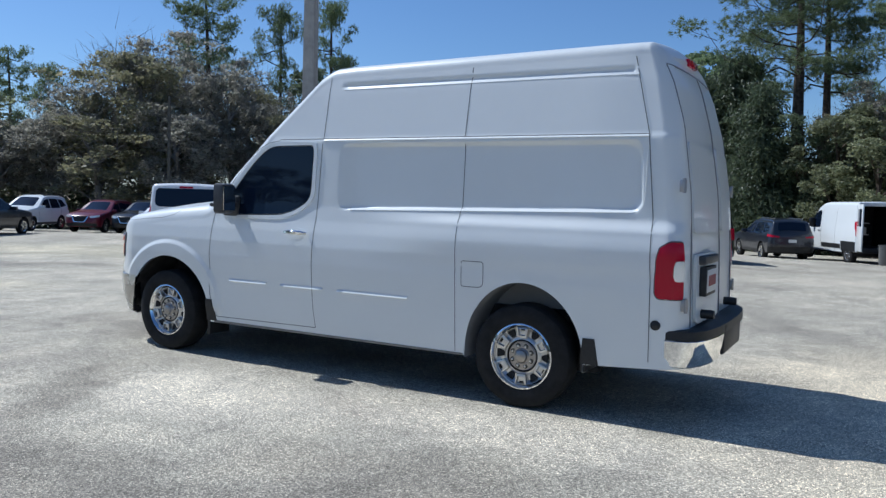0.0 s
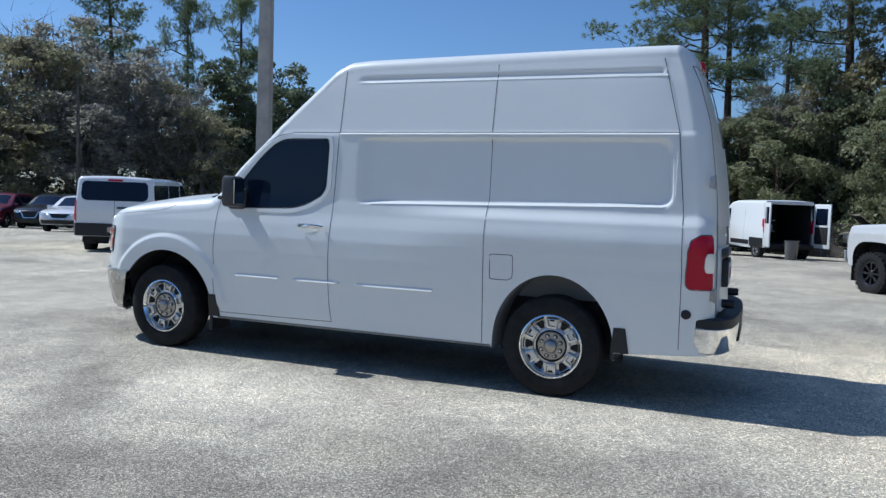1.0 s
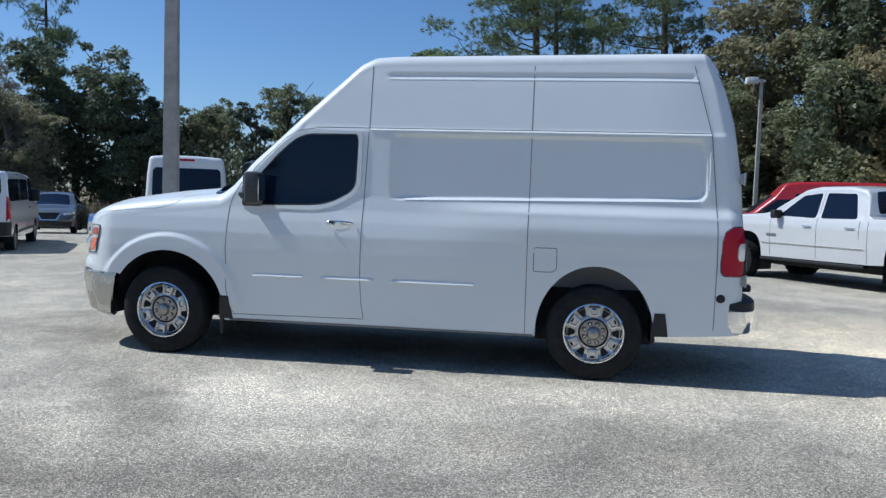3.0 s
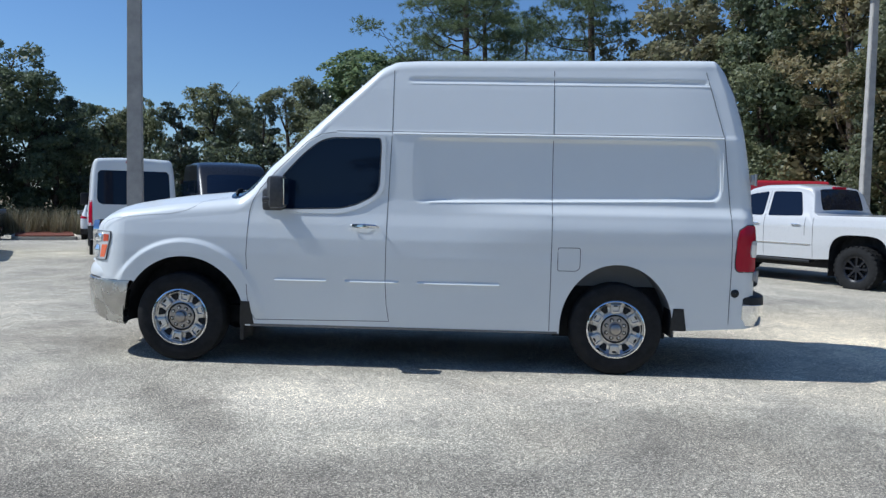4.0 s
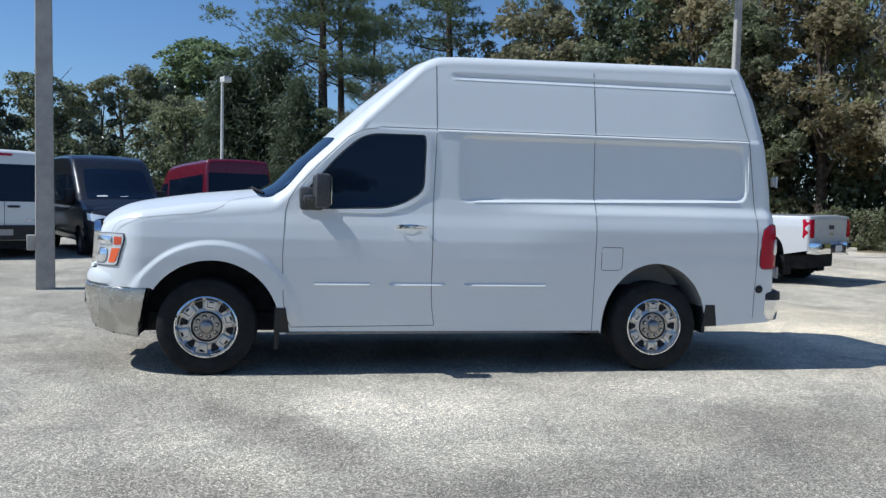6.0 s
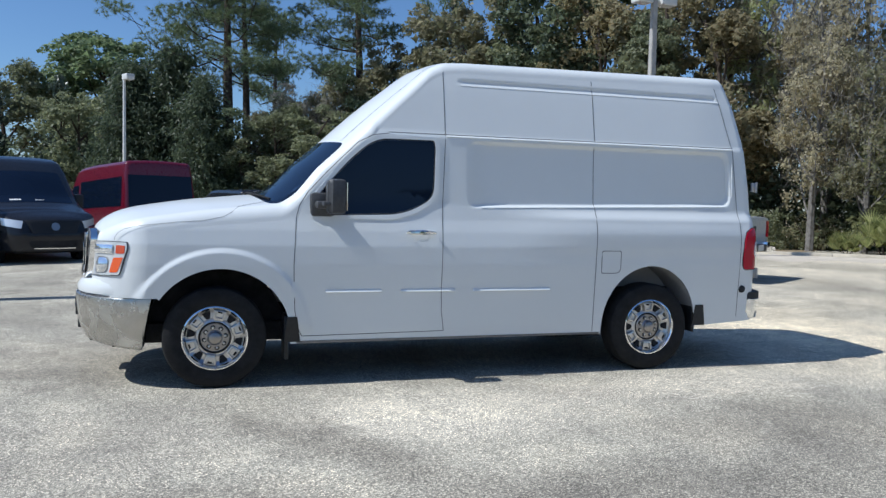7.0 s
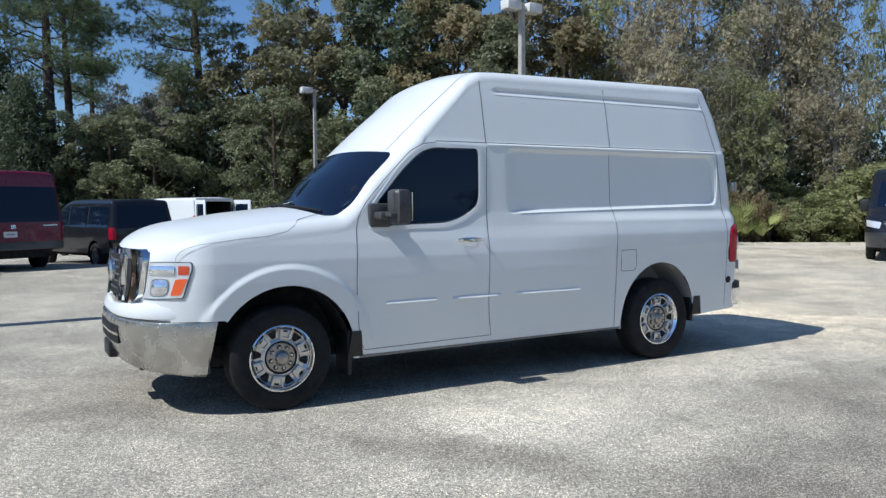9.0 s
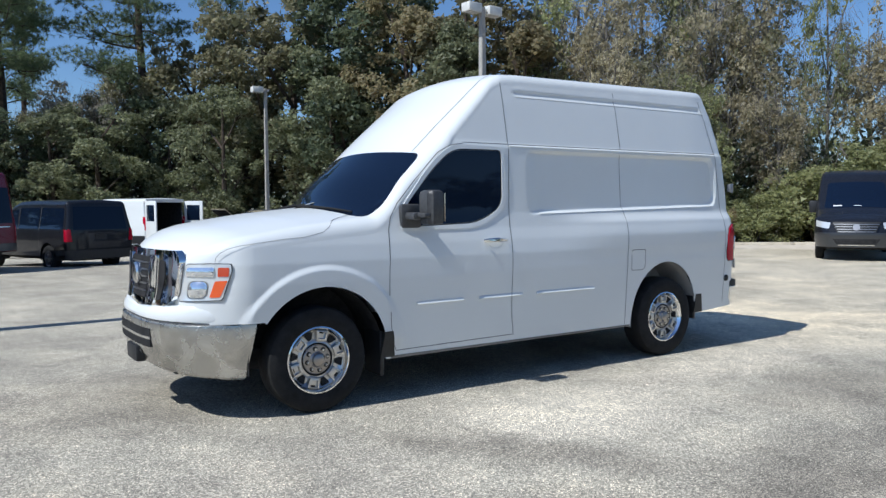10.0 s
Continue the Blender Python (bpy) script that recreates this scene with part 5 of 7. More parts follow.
    lin = boxed(-0.88, -0.06, -0.6, 0.6, -0.035, -0.014, bevel=0.006)
    lin.transform(pose(0.48, 0, 1.02, 0, 38, 0))
    part("bonnet_lining", lin, LINER, car)
    open_van(at(6.05, 26.9, 117, 4.2, 0.08))
    parked("suv", at(-30.0, 20.2, 297), "red crossover with a chrome grille trim", "car", suv(RED, 1.68))
    parked("suv", at(-31.6, 17.2, 297), "white sport utility vehicle with dark windows", "car", suv(WHITE, 1.78))
    parked("suv", at(-25.8, 10.9, 117, 3.6), "dark blue sport utility vehicle", "car", suv(NAVY, 1.70))
    parked("suv", at(-27.9, 21.3, 297), "black sport utility vehicle", "car", suv(BLACK, 1.70))
    parked("sedan", at(-21.4, 17.2, 300), "silver sedan with a dark grille", "car", suv(SILVER, 1.48))
    parked("suv", at(-16.5, 20.6, 300), "grey crossover with a dark windscreen", "car", suv(GREY, 1.62))
    parked("suv", at(-40.0, 22.4, 297), "white crossover with dark windows", "car", suv(WHITE, 1.66))
    parked("suv", at(-12.5, 22.8, 117, 3.6), "white sport utility vehicle behind the vans", "car", suv(WHITE, 1.74))
    parked("passenger_van", at(9.29, 20.25, 170), "bright red high-roof van parked near the wood", "van", transit(SCARLET, True, True, 2.46))


place_vehicles()


# ---- ground and lot ----
def asphalt():
    """Worn exposed-aggregate asphalt: pale stones in grey binder, bleached and darker patches."""
    m = principled("worn_asphalt", (0.3, 0.3, 0.29), 0.93, spec=0.2)
    v = coords(m)
    cell = node(m, "ShaderNodeTexVoronoi", Scale=120.0)
    link(m, v, cell.inputs["Vector"])
    tiny = node(m, "ShaderNodeTexVoronoi", Scale=230.0)
    link(m, v, tiny.inputs["Vector"])
    stone = ramp(m, node_value(m, cell.outputs["Color"]), [(0.0, (0.40, 0.40, 0.40)), (0.45, (0.86, 0.86, 0.85)), (0.75, (1.11, 1.10, 1.07)), (1.0, (1.85, 1.82, 1.75))])
    fine = ramp(m, node_value(m, tiny.outputs["Color"]), [(0.0, (0.72, 0.72, 0.72)), (0.6, (1.0, 1.0, 1.0)), (1.0, (1.3, 1.29, 1.27))])
    big = noise_tex(m, 0.26, 5, 0.55, v, 0.8)
    mid = noise_tex(m, 1.3, 3, 0.5, v, 0.5)
    base = ramp(m, big, [(0.34, (0.404, 0.374, 0.311)), (0.46, (0.496, 0.460, 0.383)), (0.56, (0.564, 0.522, 0.432)), (0.68, (0.648, 0.596, 0.489))])
    tone = ramp(m, mid, [(0.32, (0.80, 0.80, 0.81)), (0.5, (0.96, 0.96, 0.96)), (0.68, (1.12, 1.11, 1.09))])
    small = noise_tex(m, 5.0, 2, 0.5, v, 0.3)
    tone = mix(m, 1.0, tone, ramp(m, small, [(0.34, (0.93, 0.93, 0.93)), (0.66, (1.06, 1.06, 1.06))]), "MULTIPLY")
    # bleached patches and darker traffic lanes: x, y, half lengths, turn, gain
    # some gains also hold the asphalt's view-dependent light scatter as colour
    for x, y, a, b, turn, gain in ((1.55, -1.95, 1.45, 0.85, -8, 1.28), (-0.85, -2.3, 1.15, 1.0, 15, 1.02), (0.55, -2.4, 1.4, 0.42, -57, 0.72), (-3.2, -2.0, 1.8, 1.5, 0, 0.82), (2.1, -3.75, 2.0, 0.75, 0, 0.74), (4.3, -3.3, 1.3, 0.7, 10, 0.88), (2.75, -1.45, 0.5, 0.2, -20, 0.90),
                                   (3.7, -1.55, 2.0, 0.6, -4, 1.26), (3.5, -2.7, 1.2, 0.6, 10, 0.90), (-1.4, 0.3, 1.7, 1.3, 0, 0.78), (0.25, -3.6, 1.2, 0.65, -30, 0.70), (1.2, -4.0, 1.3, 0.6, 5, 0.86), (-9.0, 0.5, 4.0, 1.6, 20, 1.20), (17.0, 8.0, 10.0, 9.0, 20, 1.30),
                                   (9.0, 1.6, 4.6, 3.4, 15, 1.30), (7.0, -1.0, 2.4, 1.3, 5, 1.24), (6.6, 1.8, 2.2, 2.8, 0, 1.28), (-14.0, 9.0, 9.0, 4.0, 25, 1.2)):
        mp = m.node_tree.nodes.new("ShaderNodeMapping")
        mp.vector_type = "TEXTURE"
        mp.inputs["Location"].default_value = (x, y, 0)
        mp.inputs["Rotation"].default_value = (0, 0, radians(turn))
        mp.inputs["Scale"].default_value = (a, b, 1)
        wob = node(m, "ShaderNodeTexNoise", Scale=1.1, Detail=5.0)
        link(m, v, wob.inputs["Vector"])
        off = m.node_tree.nodes.new("ShaderNodeVectorMath")
        off.operation = "MULTIPLY_ADD"
        link(m, wob.outputs["Color"], off.inputs[0])
        off.inputs[1].default_value = (0.9, 0.9, 0)
        link(m, v, off.inputs[2])
        sub = m.node_tree.nodes.new("ShaderNodeVectorMath")
        sub.operation = "SUBTRACT"
        link(m, off.outputs[0], sub.inputs[0])
        sub.inputs[1].default_value = (0.45, 0.45, 0)
        link(m, sub.outputs[0], mp.inputs["Vector"])
        g = m.node_tree.nodes.new("ShaderNodeVectorMath")
        g.operation = "LENGTH"
        link(m, mp.outputs[0], g.inputs[0])
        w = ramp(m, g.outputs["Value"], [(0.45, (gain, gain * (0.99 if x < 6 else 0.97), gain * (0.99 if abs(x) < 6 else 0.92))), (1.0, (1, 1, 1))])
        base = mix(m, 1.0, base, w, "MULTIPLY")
    pit = node(m, "ShaderNodeTexVoronoi", Scale=120.0)
    pit.feature = "DISTANCE_TO_EDGE"
    link(m, v, pit.inputs["Vector"])
    gap = ramp(m, pit.outputs["Distance"], [(0.0, (0.32, 0.31, 0.31)), (0.11, (1.07, 1.07, 1.06))])
    c = mix(m, 1.0, mix(m, 1.0, base, tone, "MULTIPLY"), mix(m, 1.0, mix(m, 1.0, stone, fine, "MULTIPLY"), gap, "MULTIPLY"), "MULTIPLY")
    link(m, c, bsdf(m).inputs["Base Color"])
    bump(m, cell.outputs["Distance"], 0.45, 0.005)
    return m


def node_value(m, colour):
    s = m.node_tree.nodes.new("ShaderNodeSeparateColor")
    link(m, colour, s.inputs[0])
    return s.outputs[0]


ASPHALT = asphalt()
SOIL = rough_stuff("leaf_litter", (0.13, 0.10, 0.065), (0.36, 0.29, 0.19), 1.3, 0.95, 0.6, 0.1)
SAND = rough_stuff("sandy_ground", (0.46, 0.405, 0.325), (0.66, 0.59, 0.49), 2.2, 0.95, 0.4, 0.1)
CONCRETE = rough_stuff("kerb_concrete", (0.44, 0.39, 0.31), (0.66, 0.60, 0.48), 3.0, 0.9, 0.3, 0.2)


def sheet(name, xs, ys, mat, dz, label, category="ground"):
    """A sheet on the lie of the land; it bends along the given lines alone."""
    xs = sorted({xs[0], xs[1]} | {k for k in (-47.0, -2.0) if xs[0] < k < xs[1]})
    ys = sorted({ys[0], ys[1]} | {k for k in (16.0, 56.0) if ys[0] < k < ys[1]})
    verts = [(x, y, ground_z(x, y) + dz) for y in ys for x in xs]
    n = len(xs)
    faces = [(j * n + i, j * n + i + 1, (j + 1) * n + i + 1, (j + 1) * n + i) for j in range(len(ys) - 1) for i in range(n - 1)]
    ob = new(name, mesh_of(name, verts, faces, mat, False))
    return tagged(ob, label, category, kind="structure")


sheet("ground", (-1500, 1500), (-1500, 1500), SOIL, -0.06, "brown earth and leaf litter under the trees")
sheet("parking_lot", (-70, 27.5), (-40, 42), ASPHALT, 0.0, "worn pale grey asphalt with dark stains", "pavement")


def verge(line):
    """Pale sand that spills from the kerb on to the asphalt in an uneven line."""
    rng = random.Random(8)
    (xa, ya), (xb, yb) = line
    d = Vector((xb - xa, yb - ya))
    out = Vector((d.y, -d.x)).normalized()
    out = -out if out.y > 0 else out
    back, front = [], []
    for i in range(60):
        p = Vector((xa, ya)) + d * i / 59
        q = p + out * (2.6 + 0.9 * math.sin(i * 0.21) + 0.5 * math.sin(i * 0.83) + rng.uniform(-0.3, 0.3)) * min(1.0, i / 10)
        back.append((p.x, p.y, 0.012))
        front.append((q.x, q.y, 0.005))
    ob = new("sandy_verge", mesh_of("sandy_verge", back + front, [(i, i + 1, 61 + i, 60 + i) for i in range(59)], SAND, False))
    tagged(ob, "pale sandy ground beside the asphalt lot", "ground", kind="structure")


verge([(15.6, 16.55), (31.0, 5.0)])


def leaf_bed(line):
    """The planting bed behind the kerb, as far as the wood."""
    front = [(x, y, ground_z(x, y) + 0.05) for x, y in line]
    back = [(x + 22, y + 26, ground_z(x + 22, y + 26) + 0.05) for x, y in line]
    n = len(line)
    ob = new("leaf_bed", mesh_of("leaf_bed", front + back, [(i, i + 1, n + i + 1, n + i) for i in range(n - 1)], SOIL, False))
    tagged(ob, "leaf-covered planting bed behind the kerb", "ground", kind="structure")


KERB = [(14.6, 17.6), (17.5, 15.2), (21.5, 12.3), (26.6, 8.3)]
leaf_bed([(x + 0.07, y + 0.08) for x, y in KERB])


def kerb(line):
    for (xa, ya), (xb, yb) in zip(line, line[1:]):
        d = Vector((xb - xa, yb - ya))
        n = max(1, round(d.length / 3.0))
        for i in range(n):
            p, q = Vector((xa, ya)) + d * i / n, Vector((xa, ya)) + d * (i + 1) / n
            c = (p + q) / 2
            ob = part("kerb_stone", boxed(-d.length / n / 2 + 0.006, d.length / n / 2 - 0.006, -0.09, 0.09, -0.15, 0.11, bevel=0.025), CONCRETE)
            ob.name = "kerb"
            ob.matrix_world = pose(c.x, c.y, ground_z(c.x, c.y), 0, 0, math.degrees(math.atan2(d.y, d.x)))
            tagged(ob, "pale concrete kerb along the planting bed", "kerb", kind="structure")


kerb(KERB)


# ---- lamp posts ----
POST = rough_stuff("concrete_post", (0.30, 0.29, 0.27), (0.46, 0.44, 0.40), 4.0, 0.85, 0.25, 0.3)
WHITE_METAL = rough_stuff("white_metal", (0.55, 0.55, 0.52), (0.72, 0.72, 0.69), 5.0, 0.5, 0.1)
# post colour darkened to stand for the shade on the far left post
SHADED_POST = rough_stuff("shaded_post", (0.06, 0.06, 0.05), (0.13, 0.125, 0.11), 6.0, 0.9, 0.4, 0.1)
DIFFUSER = principled("lamp_glass", (0.55, 0.55, 0.55), 0.2)


def post(bm, w0, w1, h):
    vs = [bm.verts.new((sx * w / 2, sy * w / 2, z)) for w, z in ((w0, -0.2), (w1, h)) for sx, sy in ((-1, -1), (1, -1), (1, 1), (-1, 1))]
    for i in range(4):
        j = (i + 1) % 4
        bm.faces.new((vs[i], vs[j], vs[4 + j], vs[4 + i]))
    bm.faces.new(vs[4:])
    bm.faces.new(vs[3::-1])
    bmesh.ops.bevel(bm, geom=[e for e in bm.edges], offset=0.015, segments=2, affect="EDGES")
    return bm


def lamp_post(x, y, h, w0, w1, heads, rz, label, mat=None):
    lamp = thing("street_lamp", pose(x, y, ground_z(x, y), 0, 0, rz), label, "lamp post", "lamp posts of the lot")
    part("post", post(bmesh.new(), w0, w1, h), mat or POST, lamp)
    for k in heads:
        hd = part("lamp_head", boxed(*sorted((k * 0.16, k * 0.70)), -0.2, 0.2, h - 0.22, h + 0.06, bevel=0.02), WHITE_METAL, lamp)
        part("lamp_lens", boxed(*sorted((k * 0.22, k * 0.66)), -0.16, 0.16, h - 0.235, h - 0.21), DIFFUSER, hd)
    if heads:
        part("lamp_arm", boxed(-0.18, 0.18, -0.05, 0.05, h - 0.14, h - 0.04, bevel=0.01), WHITE_METAL, lamp)
    return lamp


near_post = lamp_post(-3.15, 5.0, 8.1, 0.26, 0.18, (-1, 1), 20, "tall square grey concrete lamp post on the asphalt")
part("junction_box", boxed(-0.24, -0.12, -0.08, 0.08, 0.58, 0.80, bevel=0.01), POST, near_post)
lamp_post(-4.17, 35.1, 8.15, 0.15, 0.11, (1,), -60, "pale lamp post with one boxy head", WHITE_METAL)
lamp_post(12.2, 31.3, 7.95, 0.19, 0.14, (-1,), 0, "pale lamp post with one boxy head")
lamp_post(12.75, 14.1, 7.82, 0.24, 0.16, (-1, 1), 5, "pale lamp post with two boxy heads")
lamp_post(-25.0, 21.0, 6.9, 0.15, 0.11, (), 30, "plain post among parked cars, coloured dark for shade", SHADED_POST)


# ---- trees ----
def leaf_mat(name, tones, trans):
    m = bpy.data.materials.new(name)
    m.use_nodes = True
    b = bsdf(m)
    b.inputs["Roughness"].default_value = 0.5
    b.inputs["Specular IOR Level"].default_value = 0.4
    geo = node(m, "ShaderNodeNewGeometry")
    info = node(m, "ShaderNodeObjectInfo")
    col = ramp(m, geo.outputs["Random Per Island"], [(i / (len(tones) - 1), t) for i, t in enumerate(tones)])
    hue = node(m, "ShaderNodeHueSaturation")
    mr = node(m, "ShaderNodeMapRange")
    mr.inputs["To Min"].default_value, mr.inputs["To Max"].default_value = 0.84, 1.20
    link(m, info.outputs["Random"], mr.inputs["Value"])
    link(m, mr.outputs[0], hue.inputs["Value"])
    link(m, col, hue.inputs["Color"])
    link(m, hue.outputs[0], b.inputs["Base Color"])
    t = node(m, "ShaderNodeBsdfTranslucent")
    link(m, hue.outputs[0], t.inputs["Color"])
    mx = node(m, "ShaderNodeMixShader")
    mx.inputs[0].default_value = trans
    out = m.node_tree.nodes["Material Output"]
    link(m, b.outputs[0], mx.inputs[1])
    link(m, t.outputs[0], mx.inputs[2])
    link(m, mx.outputs[0], out.inputs["Surface"])
    return m


OAK = leaf_mat("oak_leaves", [(0.141, 0.163, 0.090), (0.208, 0.230, 0.123), (0.266, 0.286, 0.160), (0.341, 0.347, 0.210)], 0.54)
RUST = leaf_mat("autumn_leaves", [(0.208, 0.197, 0.111), (0.286, 0.266, 0.153), (0.232, 0.241, 0.134), (0.379, 0.341, 0.216)], 0.54)
DARK = leaf_mat("dark_leaves", [(0.097, 0.126, 0.073), (0.141, 0.175, 0.099), (0.186, 0.220, 0.131)], 0.50)
NEEDLE = leaf_mat("pine_needles", [(0.113, 0.160, 0.080), (0.175, 0.230, 0.113), (0.249, 0.293, 0.152)], 0.52)
LIME = leaf_mat("sunny_leaves", [(0.216, 0.241, 0.109), (0.308, 0.324, 0.150), (0.416, 0.407, 0.208)], 0.56)
OLIVE = leaf_mat("olive_leaves", [(0.266, 0.241, 0.147), (0.375, 0.341, 0.214), (0.490, 0.436, 0.286), (0.598, 0.529, 0.366)], 0.58)
COPPER = leaf_mat("copper_leaves", [(0.202, 0.176, 0.093), (0.292, 0.241, 0.131), (0.255, 0.243, 0.133), (0.360, 0.299, 0.175)], 0.54)
GLOSSY = leaf_mat("glossy_leaves", [(0.052, 0.069, 0.050), (0.078, 0.102, 0.069), (0.113, 0.139, 0.095)], 0.37)
bsdf(GLOSSY).inputs["Roughness"].default_value = 0.32
# autumn grey-brown, lifted and greyed in colour to stand in for haze
HAZED = leaf_mat("hazed_leaves", [(0.270, 0.255, 0.210), (0.380, 0.355, 0.290), (0.330, 0.330, 0.255), (0.510, 0.465, 0.380)], 0.60)
RUSSET = leaf_mat("russet_leaves", [(0.230, 0.175, 0.100), (0.330, 0.235, 0.140), (0.300, 0.290, 0.150), (0.420, 0.310, 0.190)], 0.55)
CEDAR = leaf_mat("cedar_sprays", [(0.067, 0.093, 0.055), (0.102, 0.133, 0.076), (0.148, 0.176, 0.102)], 0.50)
VINE = leaf_mat("vine_leaves", [(0.200, 0.225, 0.105), (0.320, 0.340, 0.160), (0.450, 0.450, 0.230)], 0.58)
PALM = leaf_mat("palmetto_leaves", [(0.217, 0.253, 0.086), (0.348, 0.376, 0.131), (0.492, 0.485, 0.210)], 0.52)
TWIG = rough_stuff("twig_bark", (0.11, 0.10, 0.088), (0.26, 0.245, 0.22), 5.0, 0.95, 0.3, 0.1)
BARK = rough_stuff("bark", (0.035, 0.028, 0.022), (0.13, 0.105, 0.085), 5.0, 0.95, 0.8, 0.1)


def leaves(rng, centres, radii, count, size, flat=0.75):
    """Triangles and kites strewn through round clumps, as plain arrays."""
    n = len(centres)
    c = np.repeat(centres, count, axis=0)
    r = np.repeat(radii, count)[:, None]
    d = rng.normal(size=(n * count, 3))
    d /= np.linalg.norm(d, axis=1)[:, None]
    p = c + d * r * (rng.random((n * count, 1)) ** 0.32) * np.array([1, 1, flat])
    u = rng.normal(size=p.shape)
    u /= np.linalg.norm(u, axis=1)[:, None]
    w = rng.normal(size=p.shape)
    w -= u * (u * w).sum(1)[:, None]
    w /= np.linalg.norm(w, axis=1)[:, None]
    s = size * (0.6 + 0.8 * rng.random((len(p), 1)))
    tri = np.stack((p - u * s * 0.5, p + w * s * 0.55, p + u * s * 0.5), 1)
    return tri.reshape(-1, 3)


def quads_mesh(name, pts, mat, k=4):
    me = bpy.data.meshes.new(name)
    n = len(pts) // k
    me.vertices.add(len(pts))
    me.vertices.foreach_set("co", pts.astype(np.float32).ravel())
    me.loops.add(len(pts))
    me.loops.foreach_set("vertex_index", np.arange(len(pts), dtype=np.int32))
    me.polygons.add(n)
    me.polygons.foreach_set("loop_start", np.arange(0, len(pts), k, dtype=np.int32))
    me.materials.append(mat)
    me.update()
    me.validate()
    return me


def strewn(rng, centres, radii, core, count, size, flat=0.8, loose=0.8):
    """Leaves on the outer sides of round clumps, turned outwards, with a few large ones inside."""
    n = len(centres)
    c = np.repeat(centres, count, axis=0)
    r = np.repeat(radii, count)[:, None]
    out = c - core
    out /= np.linalg.norm(out, axis=1)[:, None] + 1e-6
    d = rng.normal(size=c.shape) * 0.62 + out * 0.42 + np.array([0, 0, 0.22])
    d /= np.linalg.norm(d, axis=1)[:, None]
    p = c + d * r * (0.50 + 0.55 * rng.random((n * count, 1)) ** 0.6) * np.array([1, 1, flat])
    nrm = d * 0.55 + loose * rng.normal(size=c.shape) * 0.6
    nrm /= np.linalg.norm(nrm, axis=1)[:, None]
    s = size * (0.55 + 0.9 * rng.random((n * count, 1)))
    k = 4
    ci = np.repeat(centres, k, axis=0)
    ri = np.repeat(radii, k)[:, None]
    pi_ = ci + rng.normal(size=ci.shape) * ri * 0.28
    ni = rng.normal(size=ci.shape)
    ni /= np.linalg.norm(ni, axis=1)[:, None]
    p, nrm, s = np.vstack((p, pi_)), np.vstack((nrm, ni)), np.vstack((s, ri * 0.6))
    u = np.cross(nrm, rng.normal(size=p.shape))
    u /= np.linalg.norm(u, axis=1)[:, None]
    w = np.cross(nrm, u)
    return np.stack((p - u * s * 0.5, p + w * s * 0.85, p + u * s * 0.5), 1).reshape(-1, 3)


def lobed(rng, h, spread, base, lobes, clumps, width=(0.30, 0.46)):
    """Clump centres on the outer sides of a few large lobes: lobe middles, clump middles and clump radii."""
    ang = np.arange(lobes) * 2.4 + rng.random(lobes)
    up = base + 0.12 + (0.80 - base) * (np.arange(lobes) + rng.random(lobes)) / lobes
    far = spread * 0.62 * np.sqrt(np.clip(1.15 - ((up - 0.45) / 0.55) ** 2, 0.05, 1)) * (0.6 + 0.5 * rng.random(lobes))
    mid = np.stack((far * np.cos(ang), far * np.sin(ang), up * h), 1)
    lr = spread * rng.uniform(*width, lobes)
    which = rng.integers(0, lobes, clumps)
    d = rng.normal(size=(clumps, 3)) + np.array([0, 0, 0.25])
    d /= np.linalg.norm(d, axis=1)[:, None]
    c = mid[which] + d * lr[which, None] * (0.55 + 0.5 * rng.random((clumps, 1))) * np.array([1, 1, 1.15])
    c[:, 2] = np.clip(c[:, 2], 0.06 * h, h * 0.97)
    return mid, c, spread * (0.11 + 0.14 * rng.random(clumps))


def broad_tree(seed, h, spread, mat, label, leaf=0.14, count=94, clumps=148, base=0.12, lobes=10, bark=None, flat=0.8, name="tree"):
    """A trunk with limbs that end in lobes, each lobe a heap of leafy clumps."""
    rng = np.random.default_rng(seed)
    tree = thing(name, pose(0, 0, 0), label, "tree", "broad-leaved trees of the wood")
    mid, c, rad = lobed(rng, h, spread, base, lobes, clumps)
    bm = bmesh.new()
    r0 = 0.014 * h + 0.05
    lean = rng.normal(size=2) * 0.03 * h
    line = lambda t: np.array([lean[0] * t * t, lean[1] * t * t, h * 0.85 * t - (0.3 if t == 0 else 0)])
    tube(bm, [line(t) for t in np.linspace(0, 1, 7)], [r0 * (1.15 - 0.95 * t) for t in np.linspace(0, 1, 7)], 7)
    for m_ in mid:
        root = line(max(0.1, min(0.9, (m_[2] / h - 0.18) / 0.85)))
        knee = root * 0.45 + m_ * 0.55 + np.array([0, 0, -0.05 * spread])
        tube(bm, [root, knee, m_], [r0 * 0.40, r0 * 0.26, 0.03], 5)
        for _ in range(4):
            q = m_ + rng.normal(size=3) * 0.22 * spread
            tube(bm, [knee * 0.4 + m_ * 0.6, q], [r0 * 0.14, 0.012], 4)
    part("trunk", bm, bark or BARK, tree)
    core = np.array([0, 0, h * (base + 0.95) / 2])
    ob = new("crown", quads_mesh("crown", strewn(rng, c, rad, core, count, leaf, flat), mat, 3))
    ob.parent = tree
    return tree


